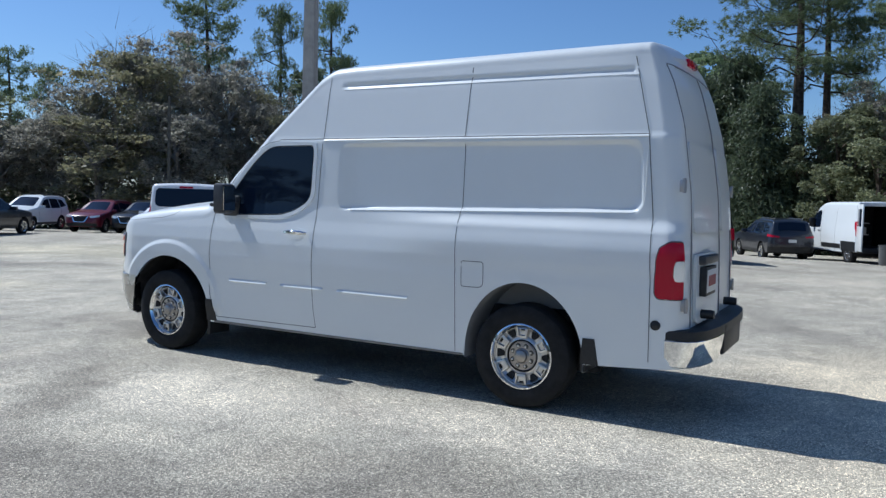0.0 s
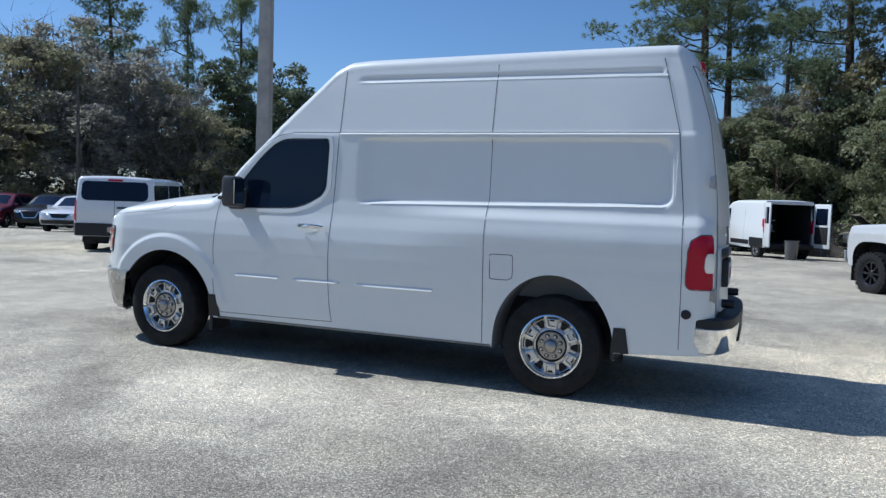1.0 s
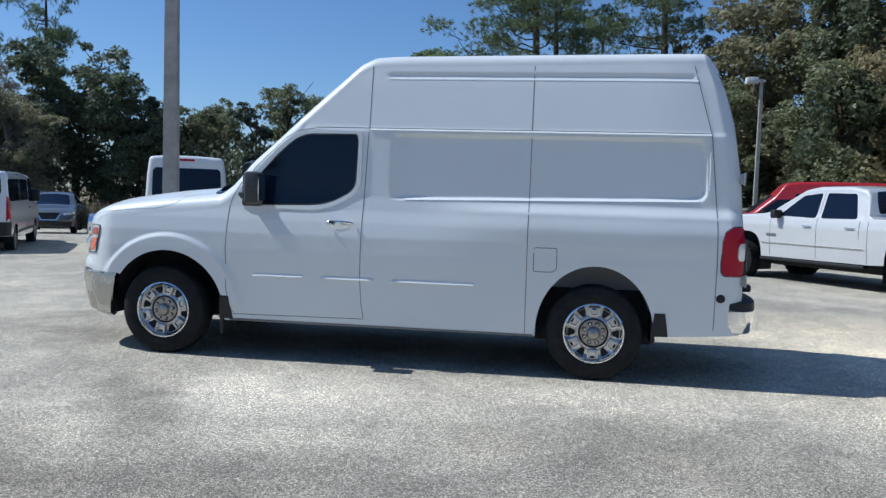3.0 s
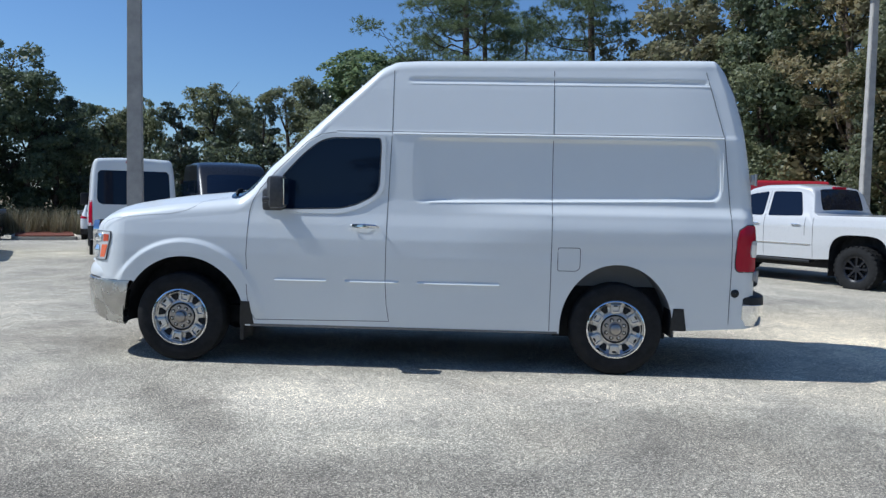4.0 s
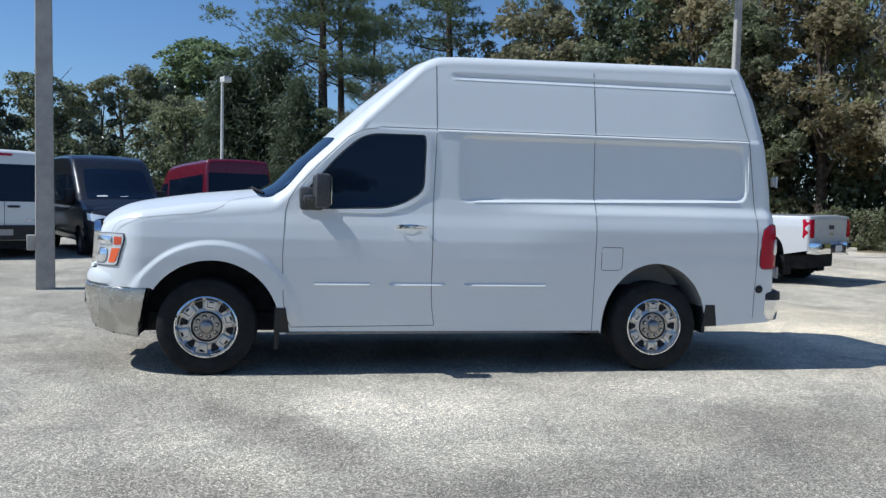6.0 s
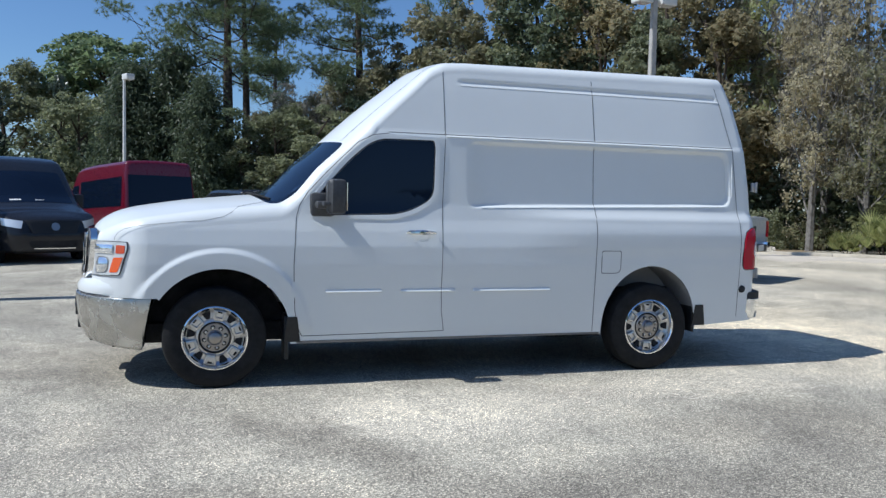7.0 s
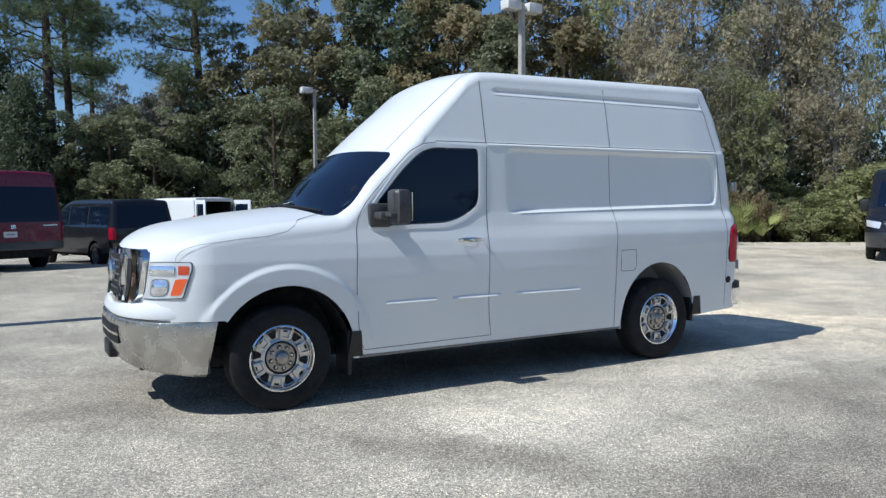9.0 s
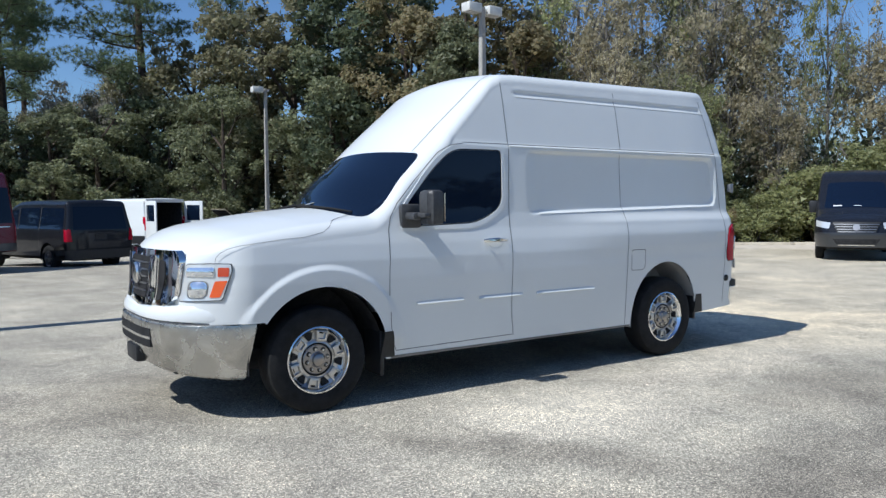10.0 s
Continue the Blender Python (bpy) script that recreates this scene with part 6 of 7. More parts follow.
def airy_tree(seed, h, spread, mat, label, count=30, twigs=1500):
    """A thin crown through which grey branches, twigs and the sky show."""
    rng = np.random.default_rng(seed)
    tree = broad_tree(seed, h, spread, mat, label, 0.115, count, 140, 0.16, 11, TWIG, 0.9)
    _, c, _ = lobed(np.random.default_rng(seed), h, spread, 0.16, 11, 140)
    n = twigs
    root = c[rng.integers(0, len(c), n)] + rng.normal(size=(n, 3)) * 0.18 * spread
    d = rng.normal(size=(n, 3)) * 0.5 + np.array([0, 0, 0.75]) + root * np.array([0.22, 0.22, 0]) / spread
    d /= np.linalg.norm(d, axis=1)[:, None]
    w = np.cross(d, rng.normal(size=(n, 3)))
    w /= np.linalg.norm(w, axis=1)[:, None]
    tip = root + d * (0.4 + 0.9 * rng.random((n, 1)))
    tri = np.stack((root - w * 0.013, root + w * 0.013, tip), 1).reshape(-1, 3)
    ob = new("twig", quads_mesh("twig", tri, TWIG, 3))
    ob.parent = tree
    return tree


def cedar_tree(seed, h, spread, label):
    """A dark conifer clothed to the ground in drooping feathery boughs."""
    rng = np.random.default_rng(seed)
    tree = thing("cedar_tree", pose(0, 0, 0), label, "tree", "cedars of the wood")
    bm = bmesh.new()
    tube(bm, [(0, 0, -0.3), (0, 0, h * 0.5), (0, 0, h)], [0.2, 0.13, 0.02], 7)
    sprays = []
    for i in range(74):
        t = 0.05 + 0.93 * (i + rng.random()) / 74
        a = i * 2.4 + rng.random()
        ln = spread * (1.02 - t) ** 0.75 * (0.75 + 0.45 * rng.random())
        out = np.array([math.cos(a), math.sin(a), 0])
        b = np.array([0, 0, h * t])
        m_, e = b + out * ln * 0.55 + [0, 0, 0.10 * ln], b + out * ln + [0, 0, -0.16 * ln]
        tube(bm, [b, m_, e], [0.035, 0.022, 0.008], 4)
        for u in np.linspace(0.25, 1.0, 6):
            sprays.append((b + (m_ - b) * u * 2 if u < 0.5 else m_ + (e - m_) * (u * 2 - 1)) + rng.normal(size=3) * 0.10 * spread)
    part("trunk", bm, BARK, tree)
    k = 34
    c = np.repeat(np.array(sprays), k, axis=0)
    p = c + rng.normal(size=c.shape) * np.array([0.22, 0.22, 0.16]) * spread * 0.55
    d = p * np.array([0.35, 0.35, 0]) / spread + rng.normal(size=p.shape) * 0.35 + np.array([0, 0, -0.45])
    d /= np.linalg.norm(d, axis=1)[:, None]
    w = np.cross(d, rng.normal(size=p.shape))
    w /= np.linalg.norm(w, axis=1)[:, None]
    tri = np.stack((p - w * 0.045, p + w * 0.045, p + d * (0.20 + 0.16 * rng.random((len(p), 1)))), 1).reshape(-1, 3)
    ob = new("crown", quads_mesh("crown", tri, CEDAR, 3))
    ob.parent = tree
    return tree


def pine_tree(seed, h, crown_from, label, reach=0.27, limbs=17, tufts=39):
    """Bare trunk, long crooked limbs and puffs of needles with sky between them; limbs are longest towards -x."""
    rng = np.random.default_rng(seed)
    tree = thing("pine_tree", pose(0, 0, 0), label, "tree", "pines of the wood")
    bm = bmesh.new()
    bend = rng.normal(size=2) * 0.02 * h
    line = lambda t: np.array([bend[0] * t * t, bend[1] * t * t, h * t])
    tube(bm, [line(t) - (np.array([0, 0, 0.3]) if t == 0 else 0) for t in np.linspace(0, 1, 9)], [0.40 * (1.05 - 0.82 * t) for t in np.linspace(0, 1, 9)], 8)
    pads = []
    for i in range(limbs):
        s = i / (limbs - 1)
        t = crown_from + (0.95 - crown_from) * (s * 0.9 + 0.1 * rng.random())
        a = i * 2.4 + rng.normal() * 0.6
        ln = h * reach * (0.35 + 0.65 * math.sin(math.pi * (0.25 + 0.62 * s))) * (0.45 + 0.6 * rng.random()) * (1.0 - 0.45 * math.cos(a))
        b = line(t)
        out = np.array([math.cos(a), math.sin(a), 0])
        across = np.array([-math.sin(a), math.cos(a), 0])
        m_ = b + out * ln * 0.5 + np.array([0, 0, ln * (-0.04 + 0.10 * rng.normal())]) + across * ln * 0.12 * rng.normal()
        e = b + out * ln + np.array([0, 0, ln * (0.14 + 0.30 * s + 0.16 * rng.normal())])
        k1, k2 = b * 0.5 + m_ * 0.5, m_ * 0.5 + e * 0.5
        k1, k2 = k1 + rng.normal(size=3) * 0.05 * ln + np.array([0, 0, 0.05 * ln]), k2 + rng.normal(size=3) * 0.04 * ln - np.array([0, 0, 0.04 * ln])
        tube(bm, [b, k1, m_, k2, e], [0.075 * (1.3 - t), 0.055, 0.042, 0.026, 0.010], 5)
        for k in range(4):
            u = 0.45 + 0.60 * (k + rng.random()) / 4
            root = m_ + (e - m_) * min(1, max(0, 2 * u - 1)) if u > 0.5 else b + (m_ - b) * 2 * u
            q = root + across * rng.normal() * 0.20 * ln + np.array([0, 0, 0.15 + 0.35 * rng.random()]) + out * rng.normal() * 0.1
            tube(bm, [root, q], [0.024, 0.008], 4)
            pads.append((q, 0.60 + 0.50 * rng.random()))
    for k in range(9):
        pads.append((line(0.93 + 0.07 * rng.random()) + rng.normal(size=3) * np.array([0.7, 0.7, 0.35]), 0.6 + 0.4 * rng.random()))
    part("trunk", bm, BARK, tree)
    k = 16
    c = np.repeat(np.array([p for p, _ in pads]), tufts, axis=0)
    rad = np.repeat(np.array([r_ for _, r_ in pads]), tufts)[:, None]
    d = rng.normal(size=c.shape) + np.array([0, 0, 0.25])
    d /= np.linalg.norm(d, axis=1)[:, None]
    c = c + d * rad * (0.10 + 0.90 * rng.random((len(c), 1)) ** 0.5) * np.array([1.2, 1.2, 0.48])
    cc = np.repeat(c, k, axis=0)
    dd = np.repeat(d, k, axis=0) * 0.8 + rng.normal(size=cc.shape) * 0.7
    dd /= np.linalg.norm(dd, axis=1)[:, None]
    w = np.cross(dd, rng.normal(size=dd.shape))
    w /= np.linalg.norm(w, axis=1)[:, None]
    tip = cc + dd * (0.20 + 0.14 * rng.random((len(cc), 1)))
    tri = np.stack((cc - w * 0.015, cc + w * 0.015, tip), 1).reshape(-1, 3)
    ob = new("crown", quads_mesh("crown", tri, NEEDLE, 3))
    ob.parent = tree
    return tree


def shrub(seed, h, spread, mat, label, size=0.15, clumps=46, count=62, name="shrub"):
    rng = np.random.default_rng(seed)
    s = thing(name, pose(0, 0, 0), label, "shrub", "shrubs along the wood")
    bm = bmesh.new()
    for i in range(7):
        a = i * 0.9 + rng.random()
        e = (math.cos(a) * spread * 0.6, math.sin(a) * spread * 0.6, h * (0.6 + 0.3 * rng.random()))
        tube(bm, [(0, 0, -0.1), (e[0] * 0.4, e[1] * 0.4, e[2] * 0.55), e], [0.05, 0.035, 0.012], 5)
    part("stem", bm, BARK, s)
    a = rng.random(clumps) * 2 * math.pi
    q = np.sqrt(rng.random(clumps)) * spread
    z = h * (0.10 + 0.84 * rng.random(clumps) ** 0.8) * (1.05 - 0.45 * (q / spread) ** 2)
    c = np.stack((q * np.cos(a), q * np.sin(a), z), 1)
    ob = new("crown", quads_mesh("crown", strewn(rng, c, (0.13 + 0.13 * rng.random(clumps)) * spread + 0.1, np.array([0, 0, h * 0.3]), count, size), mat, 3))
    ob.parent = s
    return s


def palmetto(seed):
    rng = np.random.default_rng(seed)
    s = thing("palmetto", pose(0, 0, 0), "yellow-green saw palmetto with fan leaves behind the kerb", "shrub", "palmettos behind the kerb")
    pts = []
    for i in range(60):
        a, up = rng.random() * 2 * math.pi, 0.75 + 0.78 * rng.random()
        ln = 0.25 + 0.75 * rng.random()
        d = np.array([math.cos(a) * math.cos(up), math.sin(a) * math.cos(up), math.sin(up)])
        hub = np.array([rng.normal() * 0.35, rng.normal() * 0.35, 0.1]) + d * ln
        side = np.cross(d, [0, 0, 1.0])
        side /= np.linalg.norm(side)
        upv = np.cross(side, d)
        for k in range(10):
            b = -0.75 + 1.5 * k / 9
            e = d * math.cos(b) + side * math.sin(b)
            w = np.cross(e, upv) * 0.024
            tip = hub + e * (0.50 + 0.16 * rng.random()) - np.array([0, 0, 0.03])
            pts += [hub - w * 0.4, hub + e * 0.14 + w, tip, hub + e * 0.14 - w]
    ob = new("fronds", quads_mesh("fronds", np.array(pts), PALM))
    ob.parent = s
    bm = bmesh.new()
    for i in range(9):
        a = i * 0.7
        tube(bm, [(0.1 * math.cos(a), 0.1 * math.sin(a), -0.05), (0.45 * math.cos(a), 0.45 * math.sin(a), 0.6)], [0.02, 0.012], 4)
    part("stem", bm, BARK, s)
    return s


def scatter(stock, spots, seed, size=None):
    """Spots are (x, y, scale) or (x, y, height, spread) for stock of that size; the first uses of a tree are the tree itself."""
    rng = random.Random(seed)
    used = set()
    for i, (x, y, *k) in enumerate(spots):
        ob = stock[i % len(stock)]
        sc = (k[1] / size[1], k[1] / size[1], k[0] / size[0]) if size else (k[0],) * 3
        m = pose(x, y, ground_z(x, y) - 0.05, 0, 0, rng.uniform(0, 360) if ob.name.split(".")[0] != "pine_tree" else rng.uniform(-35, 35))
        if ob.name not in used:
            used.add(ob.name)
            ob.matrix_world = m @ Matrix.Diagonal((*sc, 1))
        else:
            copy_thing(ob, m).scale = sc


EDGE = [(-72, 14), (-50, 22), (-38, 30), (-28, 42), (-8, 45), (3, 40), (12, 34.0), (17.5, 27), (21, 19), (25.5, 12.5), (31.5, 5.5), (37, -8), (39, -24)]


def along(q, off=0.0):
    """A point at share q of the wood's edge, moved back into the wood."""
    p = np.array(EDGE, float)
    d = np.diff(p, axis=0)
    ln = np.linalg.norm(d, axis=1)
    n = np.stack((-d[:, 1], d[:, 0]), 1) / ln[:, None]
    vn = np.vstack((n[:1], (n[1:] + n[:-1]) / 2, n[-1:]))
    s = np.concatenate(([0], np.cumsum(ln))) / ln.sum()
    at = [np.interp(q, s, p[:, k]) for k in (0, 1)]
    nx, ny = (np.interp(q, s, vn[:, k]) for k in (0, 1))
    k = off / math.hypot(nx, ny)
    return float(at[0] + nx * k), float(at[1] + ny * k)


# x, y, height and half width of the trees of the wood, kind by kind
WOOD = {
    "oak": [
        (-51.5, 26.1, 10, 3.6), (-28.5, 54.9, 9.5, 1.8), (-26.8, 55.7, 10.4, 1.5), (-28.2, 51.1, 9.2, 1.7), (-26.3, 52, 9.7, 1.8), (-18.2, 55.3, 11, 1.9),
        (-25.1, 55.5, 10.9, 1.5), (-18.5, 53, 11.4, 2.2), (-18, 74, 15.4, 3.3), (-8.5, 55.6, 10.4, 2.5), (-8.4, 50.2, 9.6, 2.1), (3.9, 41, 8.1, 1.9), (5.8, 38.7, 7.7, 1.8), (9.4, 39, 8.6, 1.7),
        (11.1, 34.5, 8.6, 1.7), (15.7, 30.6, 10.9, 2.2), (20, 31.9, 16.1, 2.7), (19.1, 24.3, 10.2, 1.9),
    ],
    "brown": [
        (5.9, 50.6, 10, 1.9), (11.5, 41.6, 12.7, 2.2), (13.5, 37.9, 13, 2.5), (15.3, 35.2, 14.7, 3.1), (20.8, 25.5, 13.9, 2.7),
    ],
    "rust": [
        (18.3, 27.1, 12.2, 2.5), (21.6, 22.5, 10.8, 2.3),
    ],
    "dark": [
        (-32.8, 42.8, 11.6, 2.5), (-31.3, 43.9, 13.4, 2.9), (-28.3, 43.5, 10.5, 2), (-26.8, 44.4, 9, 1.7), (-27.3, 48.7, 9.5, 1.2), (2, 42.8, 8, 1.8),
        (8.7, 42.3, 10.6, 1.8), (17.2, 31.1, 14.9, 2.9),
    ],
    "magnolia": [
        (-20, 50, 9.4, 1.1), (-27, 44.9, 9.7, 1.7), (-18.8, 46.5, 9.2, 1.3), (-13.5, 48.3, 9.7, 1.3), (-10.1, 53.2, 11.4, 1.1),
    ],
    "dome": [
        (-10.1, 79.6, 19.2, 4.8),
    ],
    "airy": [
        (7.7, 48.3, 9.1, 1.8), (2.8, 43.1, 7.8, 1.6), (23.8, 23.3, 13.1, 2.3),
        (24.1, 21.7, 12.9, 2.3), (24, 19.1, 11.4, 2), (25.7, 18.8, 13.1, 2.3), (26.8, 17.6, 11.2, 2), (26.9, 16, 11.7, 2.3), (27.5, 15.7, 10.9, 2),
        (28.2, 14.6, 12.2, 2.1), (29.6, 12.3, 11.4, 1.2), (31.3, 11.4, 9.8, 1.8), (31.2, 9.2, 8.7, 2.3), (22.6, 15.6, 7.4, 1.6), (23.6, 14.4, 6.6, 1.5),
        (26.6, 12.6, 6.9, 1.5), (22, 17.6, 8.4, 1.7), (31.6, 7.6, 8.2, 2),
    ],
    "vine": [
        (28.6, 9.9, 3.9, 2), (26.4, 10.9, 3.3, 1.5), (25.1, 14.2, 2.4, 1.3), (23, 14.6, 2.2, 1), (24.6, 12.2, 1.9, 1.1),
    ],
    "cedar": [
        (-4.7, 46.6, 10.5, 2.1), (-2.2, 45.8, 11.8, 2.5), (-0.4, 42.8, 9.3, 2), (-4.9, 46.1, 10.6, 2.3),
    ],
    "sunny": [
        (24.3, 15.2, 6.2, 1.4), (29.5, 8.2, 4.6, 1.7),
    ],
    "faded": [
        (-46.3, 27.1, 7.4, 2.5), (-43.5, 27.6, 8.1, 2.6), (-40.3, 31.9, 12.3, 2.6), (-36, 36.6, 11.5, 2.6), (-36.3, 31.9, 8.6, 2.7), (-39.5, 28.1, 7.2, 2.7),
        (-45.5, 24.5, 7, 2.6), (-44.1, 30.2, 10.3, 2.7), (-44.6, 32.9, 13, 3.2), (-42.1, 36, 14.8, 3.5), (-39, 36.5, 12.1, 2.7), (-35.7, 39.6, 10.4, 2.2),
        (-39.7, 42.4, 13.7, 2.9), (-33.2, 37.4, 9.1, 1.9), (-31.3, 37.7, 8.2, 1.9), (4.9, 43.5, 9.6, 1.7),
        (6.3, 42.6, 9.2, 1.8), (7.6, 43.5, 10.2, 1.7),
    ],
}
PINES = [(-44.3, 42.4, 19.6, 3.8), (-48.7, 56.2, 23.0, 2.7), (-43.5, 57.9, 23.1, 3.1), (-57.8, 33.3, 14.4, 2.2), (-56.3, 35.6, 13.5, 1.6), (-56.9, 28.7, 14.6, 2.3), (1.1, 46.9, 18.6, 4.9), (2.5, 50.6, 18.7, 3.8), (6.4, 77.9, 22.6, 3.8), (9.3, 43.1, 17.7, 4.4), (20.6, 59.8, 21.8, 2.0)]


def wood():
    rng = random.Random(5)
    stock = {
        "oak": [broad_tree(10 + i, 10.0, 2.6, OAK, "broad-leaved tree with a dense olive green crown") for i in range(3)],
        "brown": [broad_tree(20 + i, 10.0, 2.6, RUST, "broad-leaved tree with dull brown-green autumn leaves", 0.135, 96) for i in range(3)],
        "rust": [broad_tree(26, 10.0, 2.6, COPPER, "broad-leaved tree with rusty brown leaves", 0.135, 96)],
        "sunny": [broad_tree(28, 10.0, 2.6, LIME, "sunlit tree with yellow-green leaves", 0.13, 100)],
        "dark": [broad_tree(15 + i, 10.0, 2.6, DARK, "tall tree with a dense dark green crown") for i in range(2)],
        "magnolia": [broad_tree(35 + i, 10.0, 1.7, GLOSSY, "upright magnolia with glossy dark leaves", 0.17, 70, 120, 0.03, 9, None, 0.8, "magnolia_tree") for i in range(2)],
        "dome": [broad_tree(38, 18.0, 4.4, NEEDLE, "round-crowned green tree standing over the wood", 0.26, 96, 170, 0.35, 11)],
        "airy": [airy_tree(30 + i, 10.0, 2.6, (OLIVE, RUST, VINE, OLIVE)[i], "half-bare tree with grey branches and thin yellowing leaves", 44, 900) for i in range(4)],
        "faded": [airy_tree(90 + i, 10.0, 2.6, (HAZED, HAZED, RUST)[i], "grey-brown autumn tree with haze mixed into its leaf colour", 70, 1000) for i in range(3)],
        "vine": [shrub(70 + i, 5.6, 2.2, (VINE, LIME)[i], "vine-grown mound of sunlit leaves", 0.13, 120, 78) for i in range(2)],
        "cedar": [cedar_tree(45 + i, 10.0, 2.6, "dark cedar with drooping feathery boughs") for i in range(2)],
    }
    sizes = {"magnolia": (10.0, 1.7), "dome": (18.0, 4.4), "vine": (5.6, 2.2)}
    for i, (kind, spots) in enumerate(WOOD.items()):
        wide = {"sunny": 1.2, "magnolia": 1.25, "vine": 1.25, "airy": 1.15, "faded": 1.5, "cedar": 1.4}.get(kind, 1.5)
        scatter(stock[kind], [(x, y, h * 1.02, s * wide) for x, y, h, s in spots], i, sizes.get(kind, (10.0, 2.6)))
    pines = [pine_tree(40 + i, 18.0, 0.55, "tall pine with a bare trunk and ragged crown", 0.26, 17) for i in range(3)]
    scatter(pines, PINES, 4, (18.0, 4.0))
    # undergrowth along the edge
    shrubs = [shrub(50 + i, 3.0, 1.9, (DARK, OAK, OAK, RUST)[i], "dense shrub at the edge of the wood", 0.14, 38, 46) for i in range(4)]
    n = 52
    spots = [(*along(min(1, (i + rng.random()) / n), rng.uniform(0.2, 2.6)), rng.uniform(0.45, 1.1)) for i in range(n) for _ in range(2)]
    scatter(shrubs, [p for p in spots if math.hypot(p[0] - 21.6, p[1] - 13.6) > 2.0], 6)
    scatter([shrub(56, 2.4, 1.6, RUSSET, "low shrub with rusty red-brown leaves", 0.12, 46, 70)], [(22.4, 13.35, 2.4, 0.8), (23.1, 12.9, 1.9, 0.7)], 12, (2.4, 1.6))
    # unseen trees added far off round the camera's side of the lot
    for i in range(11):
        a = radians(178 + 184 * i / 10)
        x, y = 96 * math.cos(a) - 2, 84 * math.sin(a) + 2
        copy_thing(stock["dark"][i % 2], pose(x, y, -0.05, 0, 0, 57 * i)).scale = (4.6, 4.6, 1.1 + 0.15 * (i % 3))
    # deep wood behind, seen through the gaps
    g = np.random.default_rng(77)
    share = np.concatenate((0.97 * g.random(1700), 0.46 + 0.40 * g.random(700)))
    pts = [along(q, 2.5 + 9 * v * v) for q, v in zip(share, g.random(len(share)))]
    up = np.interp(share, (0, 0.25, 0.33, 0.5, 0.62, 0.72, 0.8, 1.0), (6.0, 7.0, 6.0, 5.5, 7.0, 4.6, 3.0, 3.0))
    c = np.array([(x, y, ground_z(x, y) + u * v ** 1.4 + 0.2) for (x, y), u, v in zip(pts, up, g.random(len(share)))])
    far = new("far_wood", quads_mesh("far_wood", leaves(g, c, 1.0 + 0.7 * g.random(len(c)), 62, 0.30), DARK, 3))
    tagged(far, "dark dense woodland behind the first trees", "woodland", kind="stuff")
    palms = [palmetto(60), palmetto(61)]
    ps = [(21.2, 13.2, 1.0), (21.6, 12.9, 1.08), (20.3, 14.0, 0.6)]
    scatter(palms, ps, 7)


wood()


# ---- loose things by the work van ----
def waste_bin(x, y):
    b = thing("waste_bin", pose(x, y, ground_z(x, y)), "dented grey round waste bin on the asphalt", "bin")
    part("barrel", lathe(bmesh.new(), [(0.001, 0.0), (0.20, 0.0), (0.21, 0.02), (0.25, 0.68), (0.27, 0.69), (0.27, 0.72), (0.24, 0.72), (0.235, 0.68), (0.20, 0.06), (0.001, 0.05)], 28, axis="z"), GREY, b)
    for s in (-1, 1):
        part("handle", boxed(s * 0.255 - 0.02, s * 0.255 + 0.02, -0.07, 0.07, 0.56, 0.61, bevel=0.01), GREY, b)


waste_bin(6.15, 25.2)
FENCE = rough_stuff("weathered_boards", (0.05, 0.045, 0.04), (0.13, 0.115, 0.10), 6.0, 0.9, 0.4, 0.1)


def fence(xa, ya, xb, yb):
    d = Vector((xb - xa, yb - ya))
    f = thing("fence", pose(xa, ya, ground_z(xa, ya), 0, 0, math.degrees(math.atan2(d.y, d.x))), "dark weathered board fence in front of the wood", "fence")
    rng = random.Random(3)
    n = int(d.length / 0.15)
    board = boxed(0, 0.138, -0.012, 0.012, 0.03, 1.8, bevel=0.004)
    me = bpy.data.meshes.new("board")
    board.to_mesh(me)
    board.free()
    me.materials.append(FENCE)
    for i in range(n):
        ob = new("board", me)
        ob.parent = f
        ob.location = (i * 0.15, rng.uniform(-0.004, 0.004), rng.uniform(-0.03, 0.02))
    for z in (0.4, 1.4):
        part("rail", boxed(0, n * 0.15, 0.014, 0.06, z, z + 0.09), FENCE, f)
    for i in range(0, n, 16):
        part("fence_post", boxed(i * 0.15, i * 0.15 + 0.1, 0.062, 0.16, -0.3, 1.75), FENCE, f)


fence(5.6, 39.0, 12.4, 33.4)


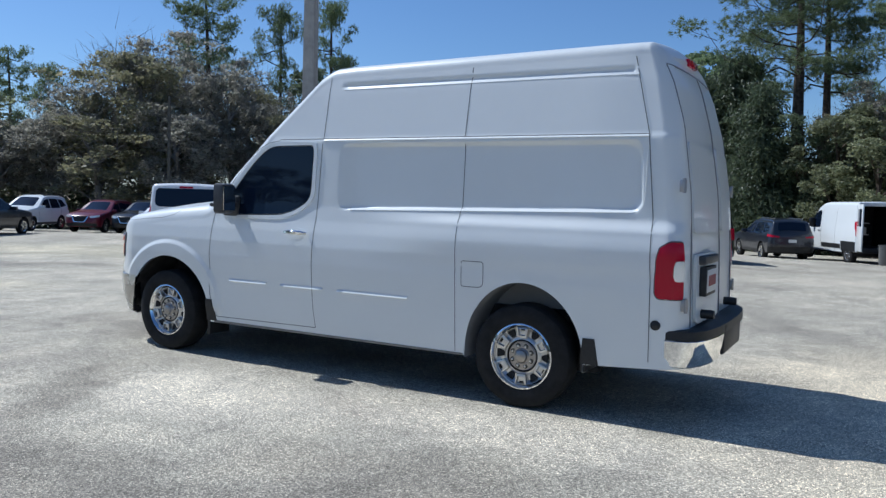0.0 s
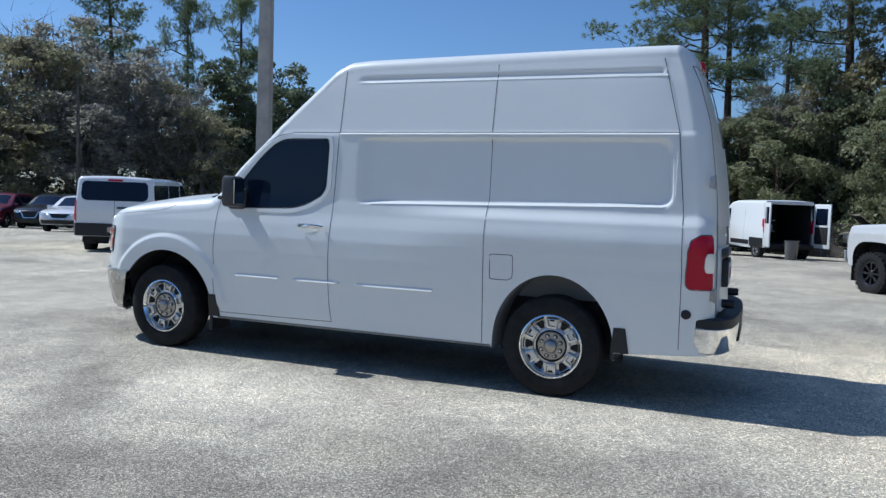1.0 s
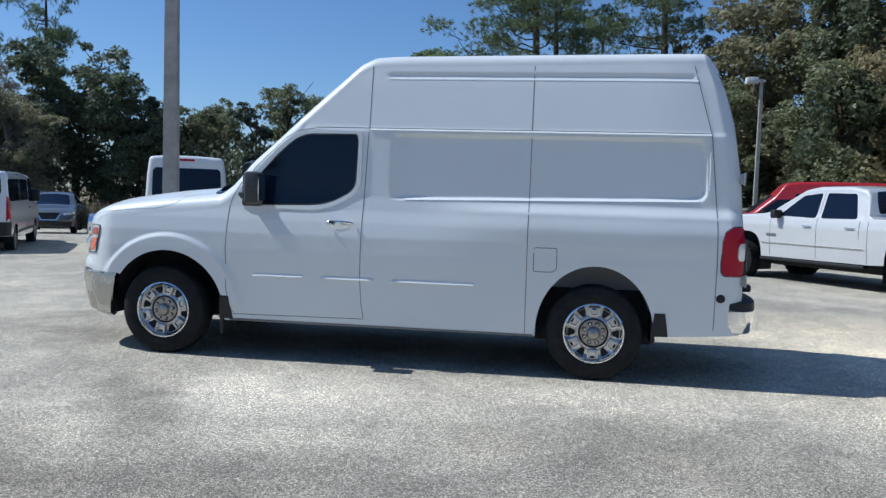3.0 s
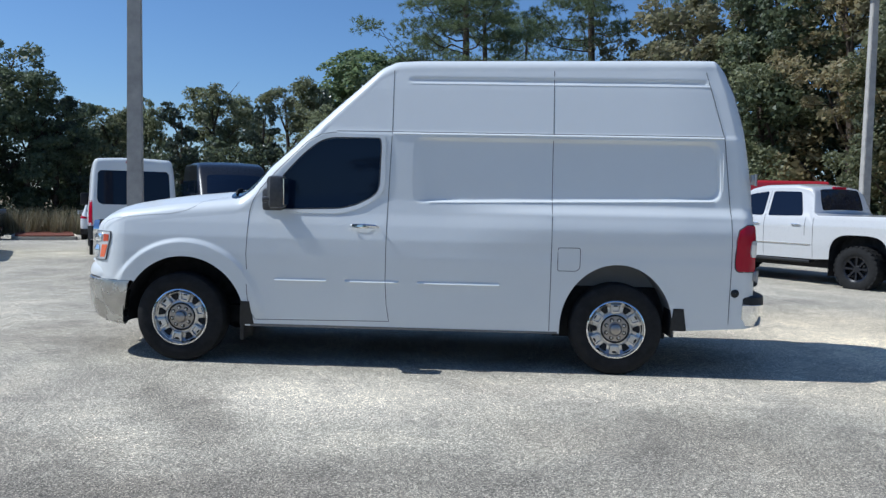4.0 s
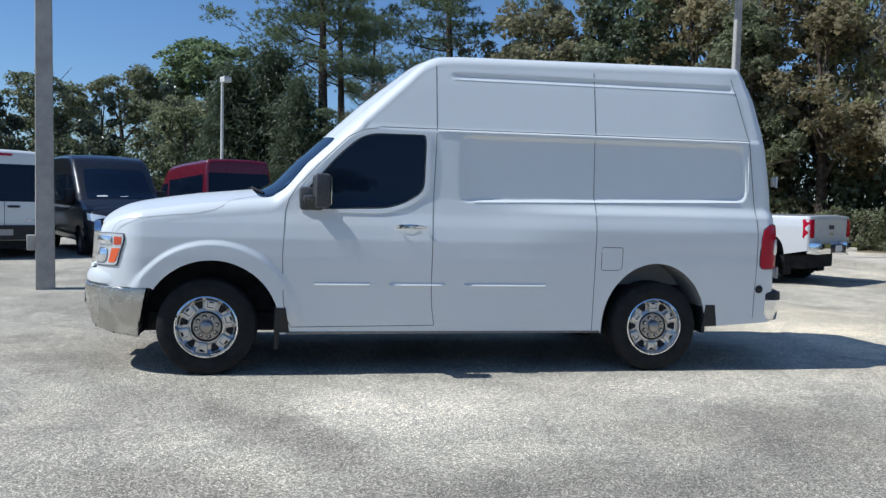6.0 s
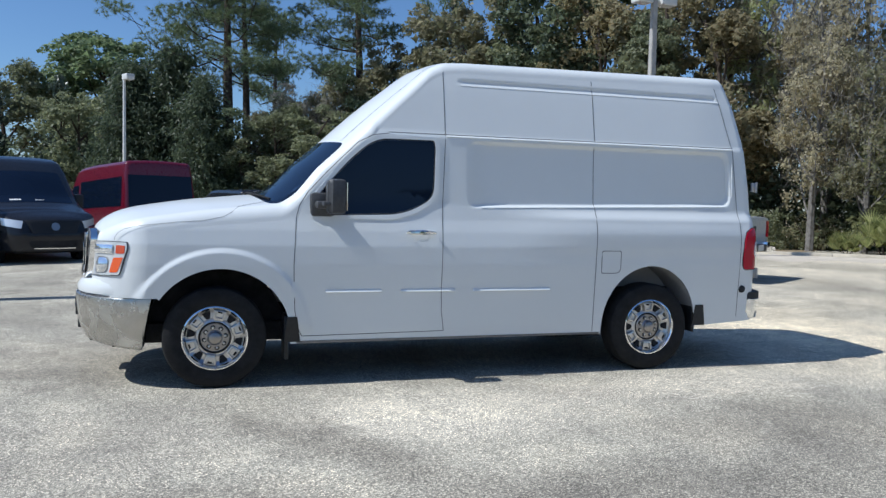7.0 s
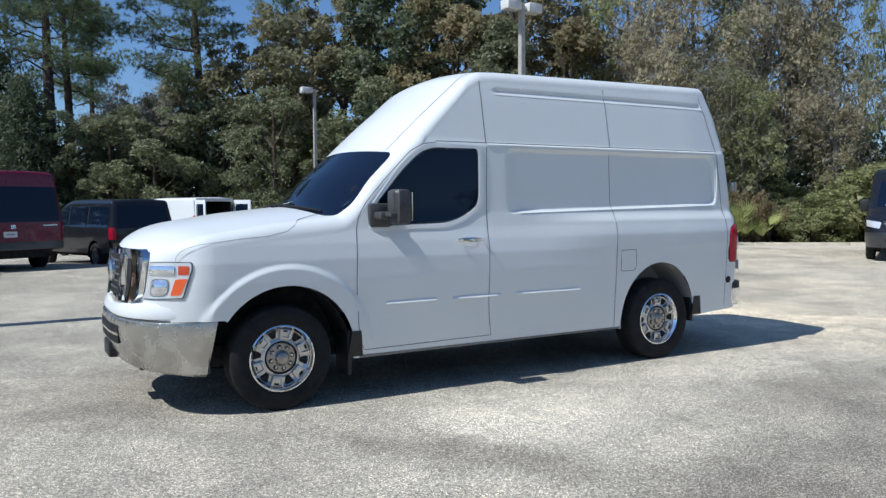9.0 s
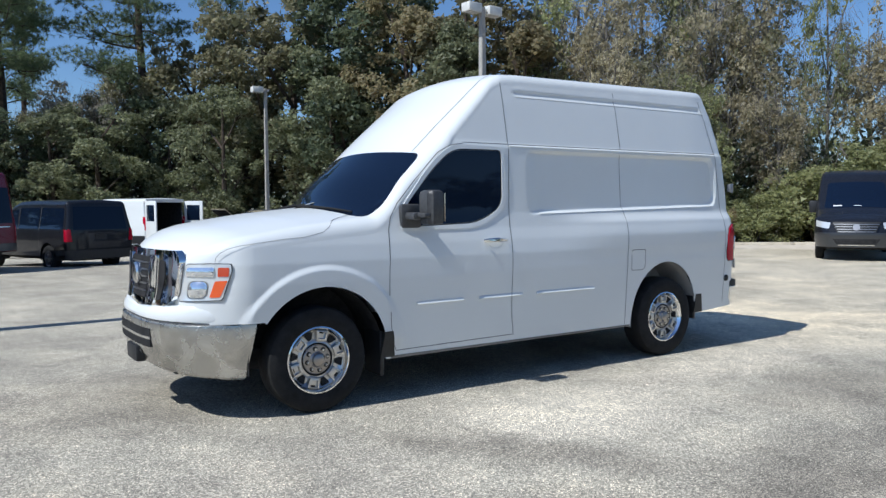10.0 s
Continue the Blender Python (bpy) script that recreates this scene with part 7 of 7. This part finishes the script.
# ---- planted island at the back of the lot ----
MULCH = rough_stuff("red_mulch", (0.10, 0.035, 0.025), (0.24, 0.10, 0.07), 9.0, 0.95, 0.8, 0.1)
GRASS = leaf_mat("dry_grass", [(0.16, 0.14, 0.07), (0.24, 0.21, 0.12), (0.33, 0.30, 0.20)], 0.2)


def island(x, y, rz):
    z = ground_z(x, y)
    bed = thing("planting_island", pose(x, y, z, 0, 0, rz), "kerbed island of red mulch on the asphalt", "planter")
    out = rounded([(-1.15, -0.7), (1.15, -0.7), (1.15, 3.5), (-1.15, 3.5)], 0.5, 6)
    for nm, k, h, mat in (("kerb_ring", 1.0, 0.15, CONCRETE), ("mulch", 0.9, 0.20, MULCH)):
        bm = bmesh.new()
        lo = [bm.verts.new((p[0] * k, 1.4 + (p[1] - 1.4) * (0.5 + 0.5 * k), -0.1)) for p in out]
        hi = [bm.verts.new((p[0] * k, 1.4 + (p[1] - 1.4) * (0.5 + 0.5 * k), h)) for p in out]
        for i in range(len(out)):
            j = (i + 1) % len(out)
            bm.faces.new((lo[i], lo[j], hi[j], hi[i]))
        bm.faces.new(hi)
        part(nm, bm, mat, bed)
    rng = np.random.default_rng(9)
    for i in range(16):
        a, b = -1.9 + 0.26 * i, 1.6 + 1.4 * rng.random()
        p = pose(x, y, z, 0, 0, rz) @ Vector((a, b, 0.1))
        n = 90
        ang, tilt = rng.random(n) * 6.283, 0.1 + 0.5 * rng.random(n)
        ln = 0.7 + 0.5 * rng.random(n)
        d = np.stack((np.cos(ang) * np.sin(tilt), np.sin(ang) * np.sin(tilt), np.cos(tilt)), 1)
        root = np.stack((rng.normal(size=n) * 0.1, rng.normal(size=n) * 0.1, np.zeros(n)), 1)
        w = np.stack((-np.sin(ang), np.cos(ang), np.zeros(n)), 1) * 0.012
        top = root + d * ln[:, None]
        tuft = thing("grass_tuft", Matrix.Translation(p), "tall dry ornamental grass tuft beside the island", "grass", "grass tufts by the island")
        me = quads_mesh("tuft", np.stack((root - w, root + w, top + w * 0.3, top - w * 0.3), 1).reshape(-1, 3), GRASS)
        ob = new("tuft", me)
        ob.parent = tuft


island(-14.6, 22.1, 30)
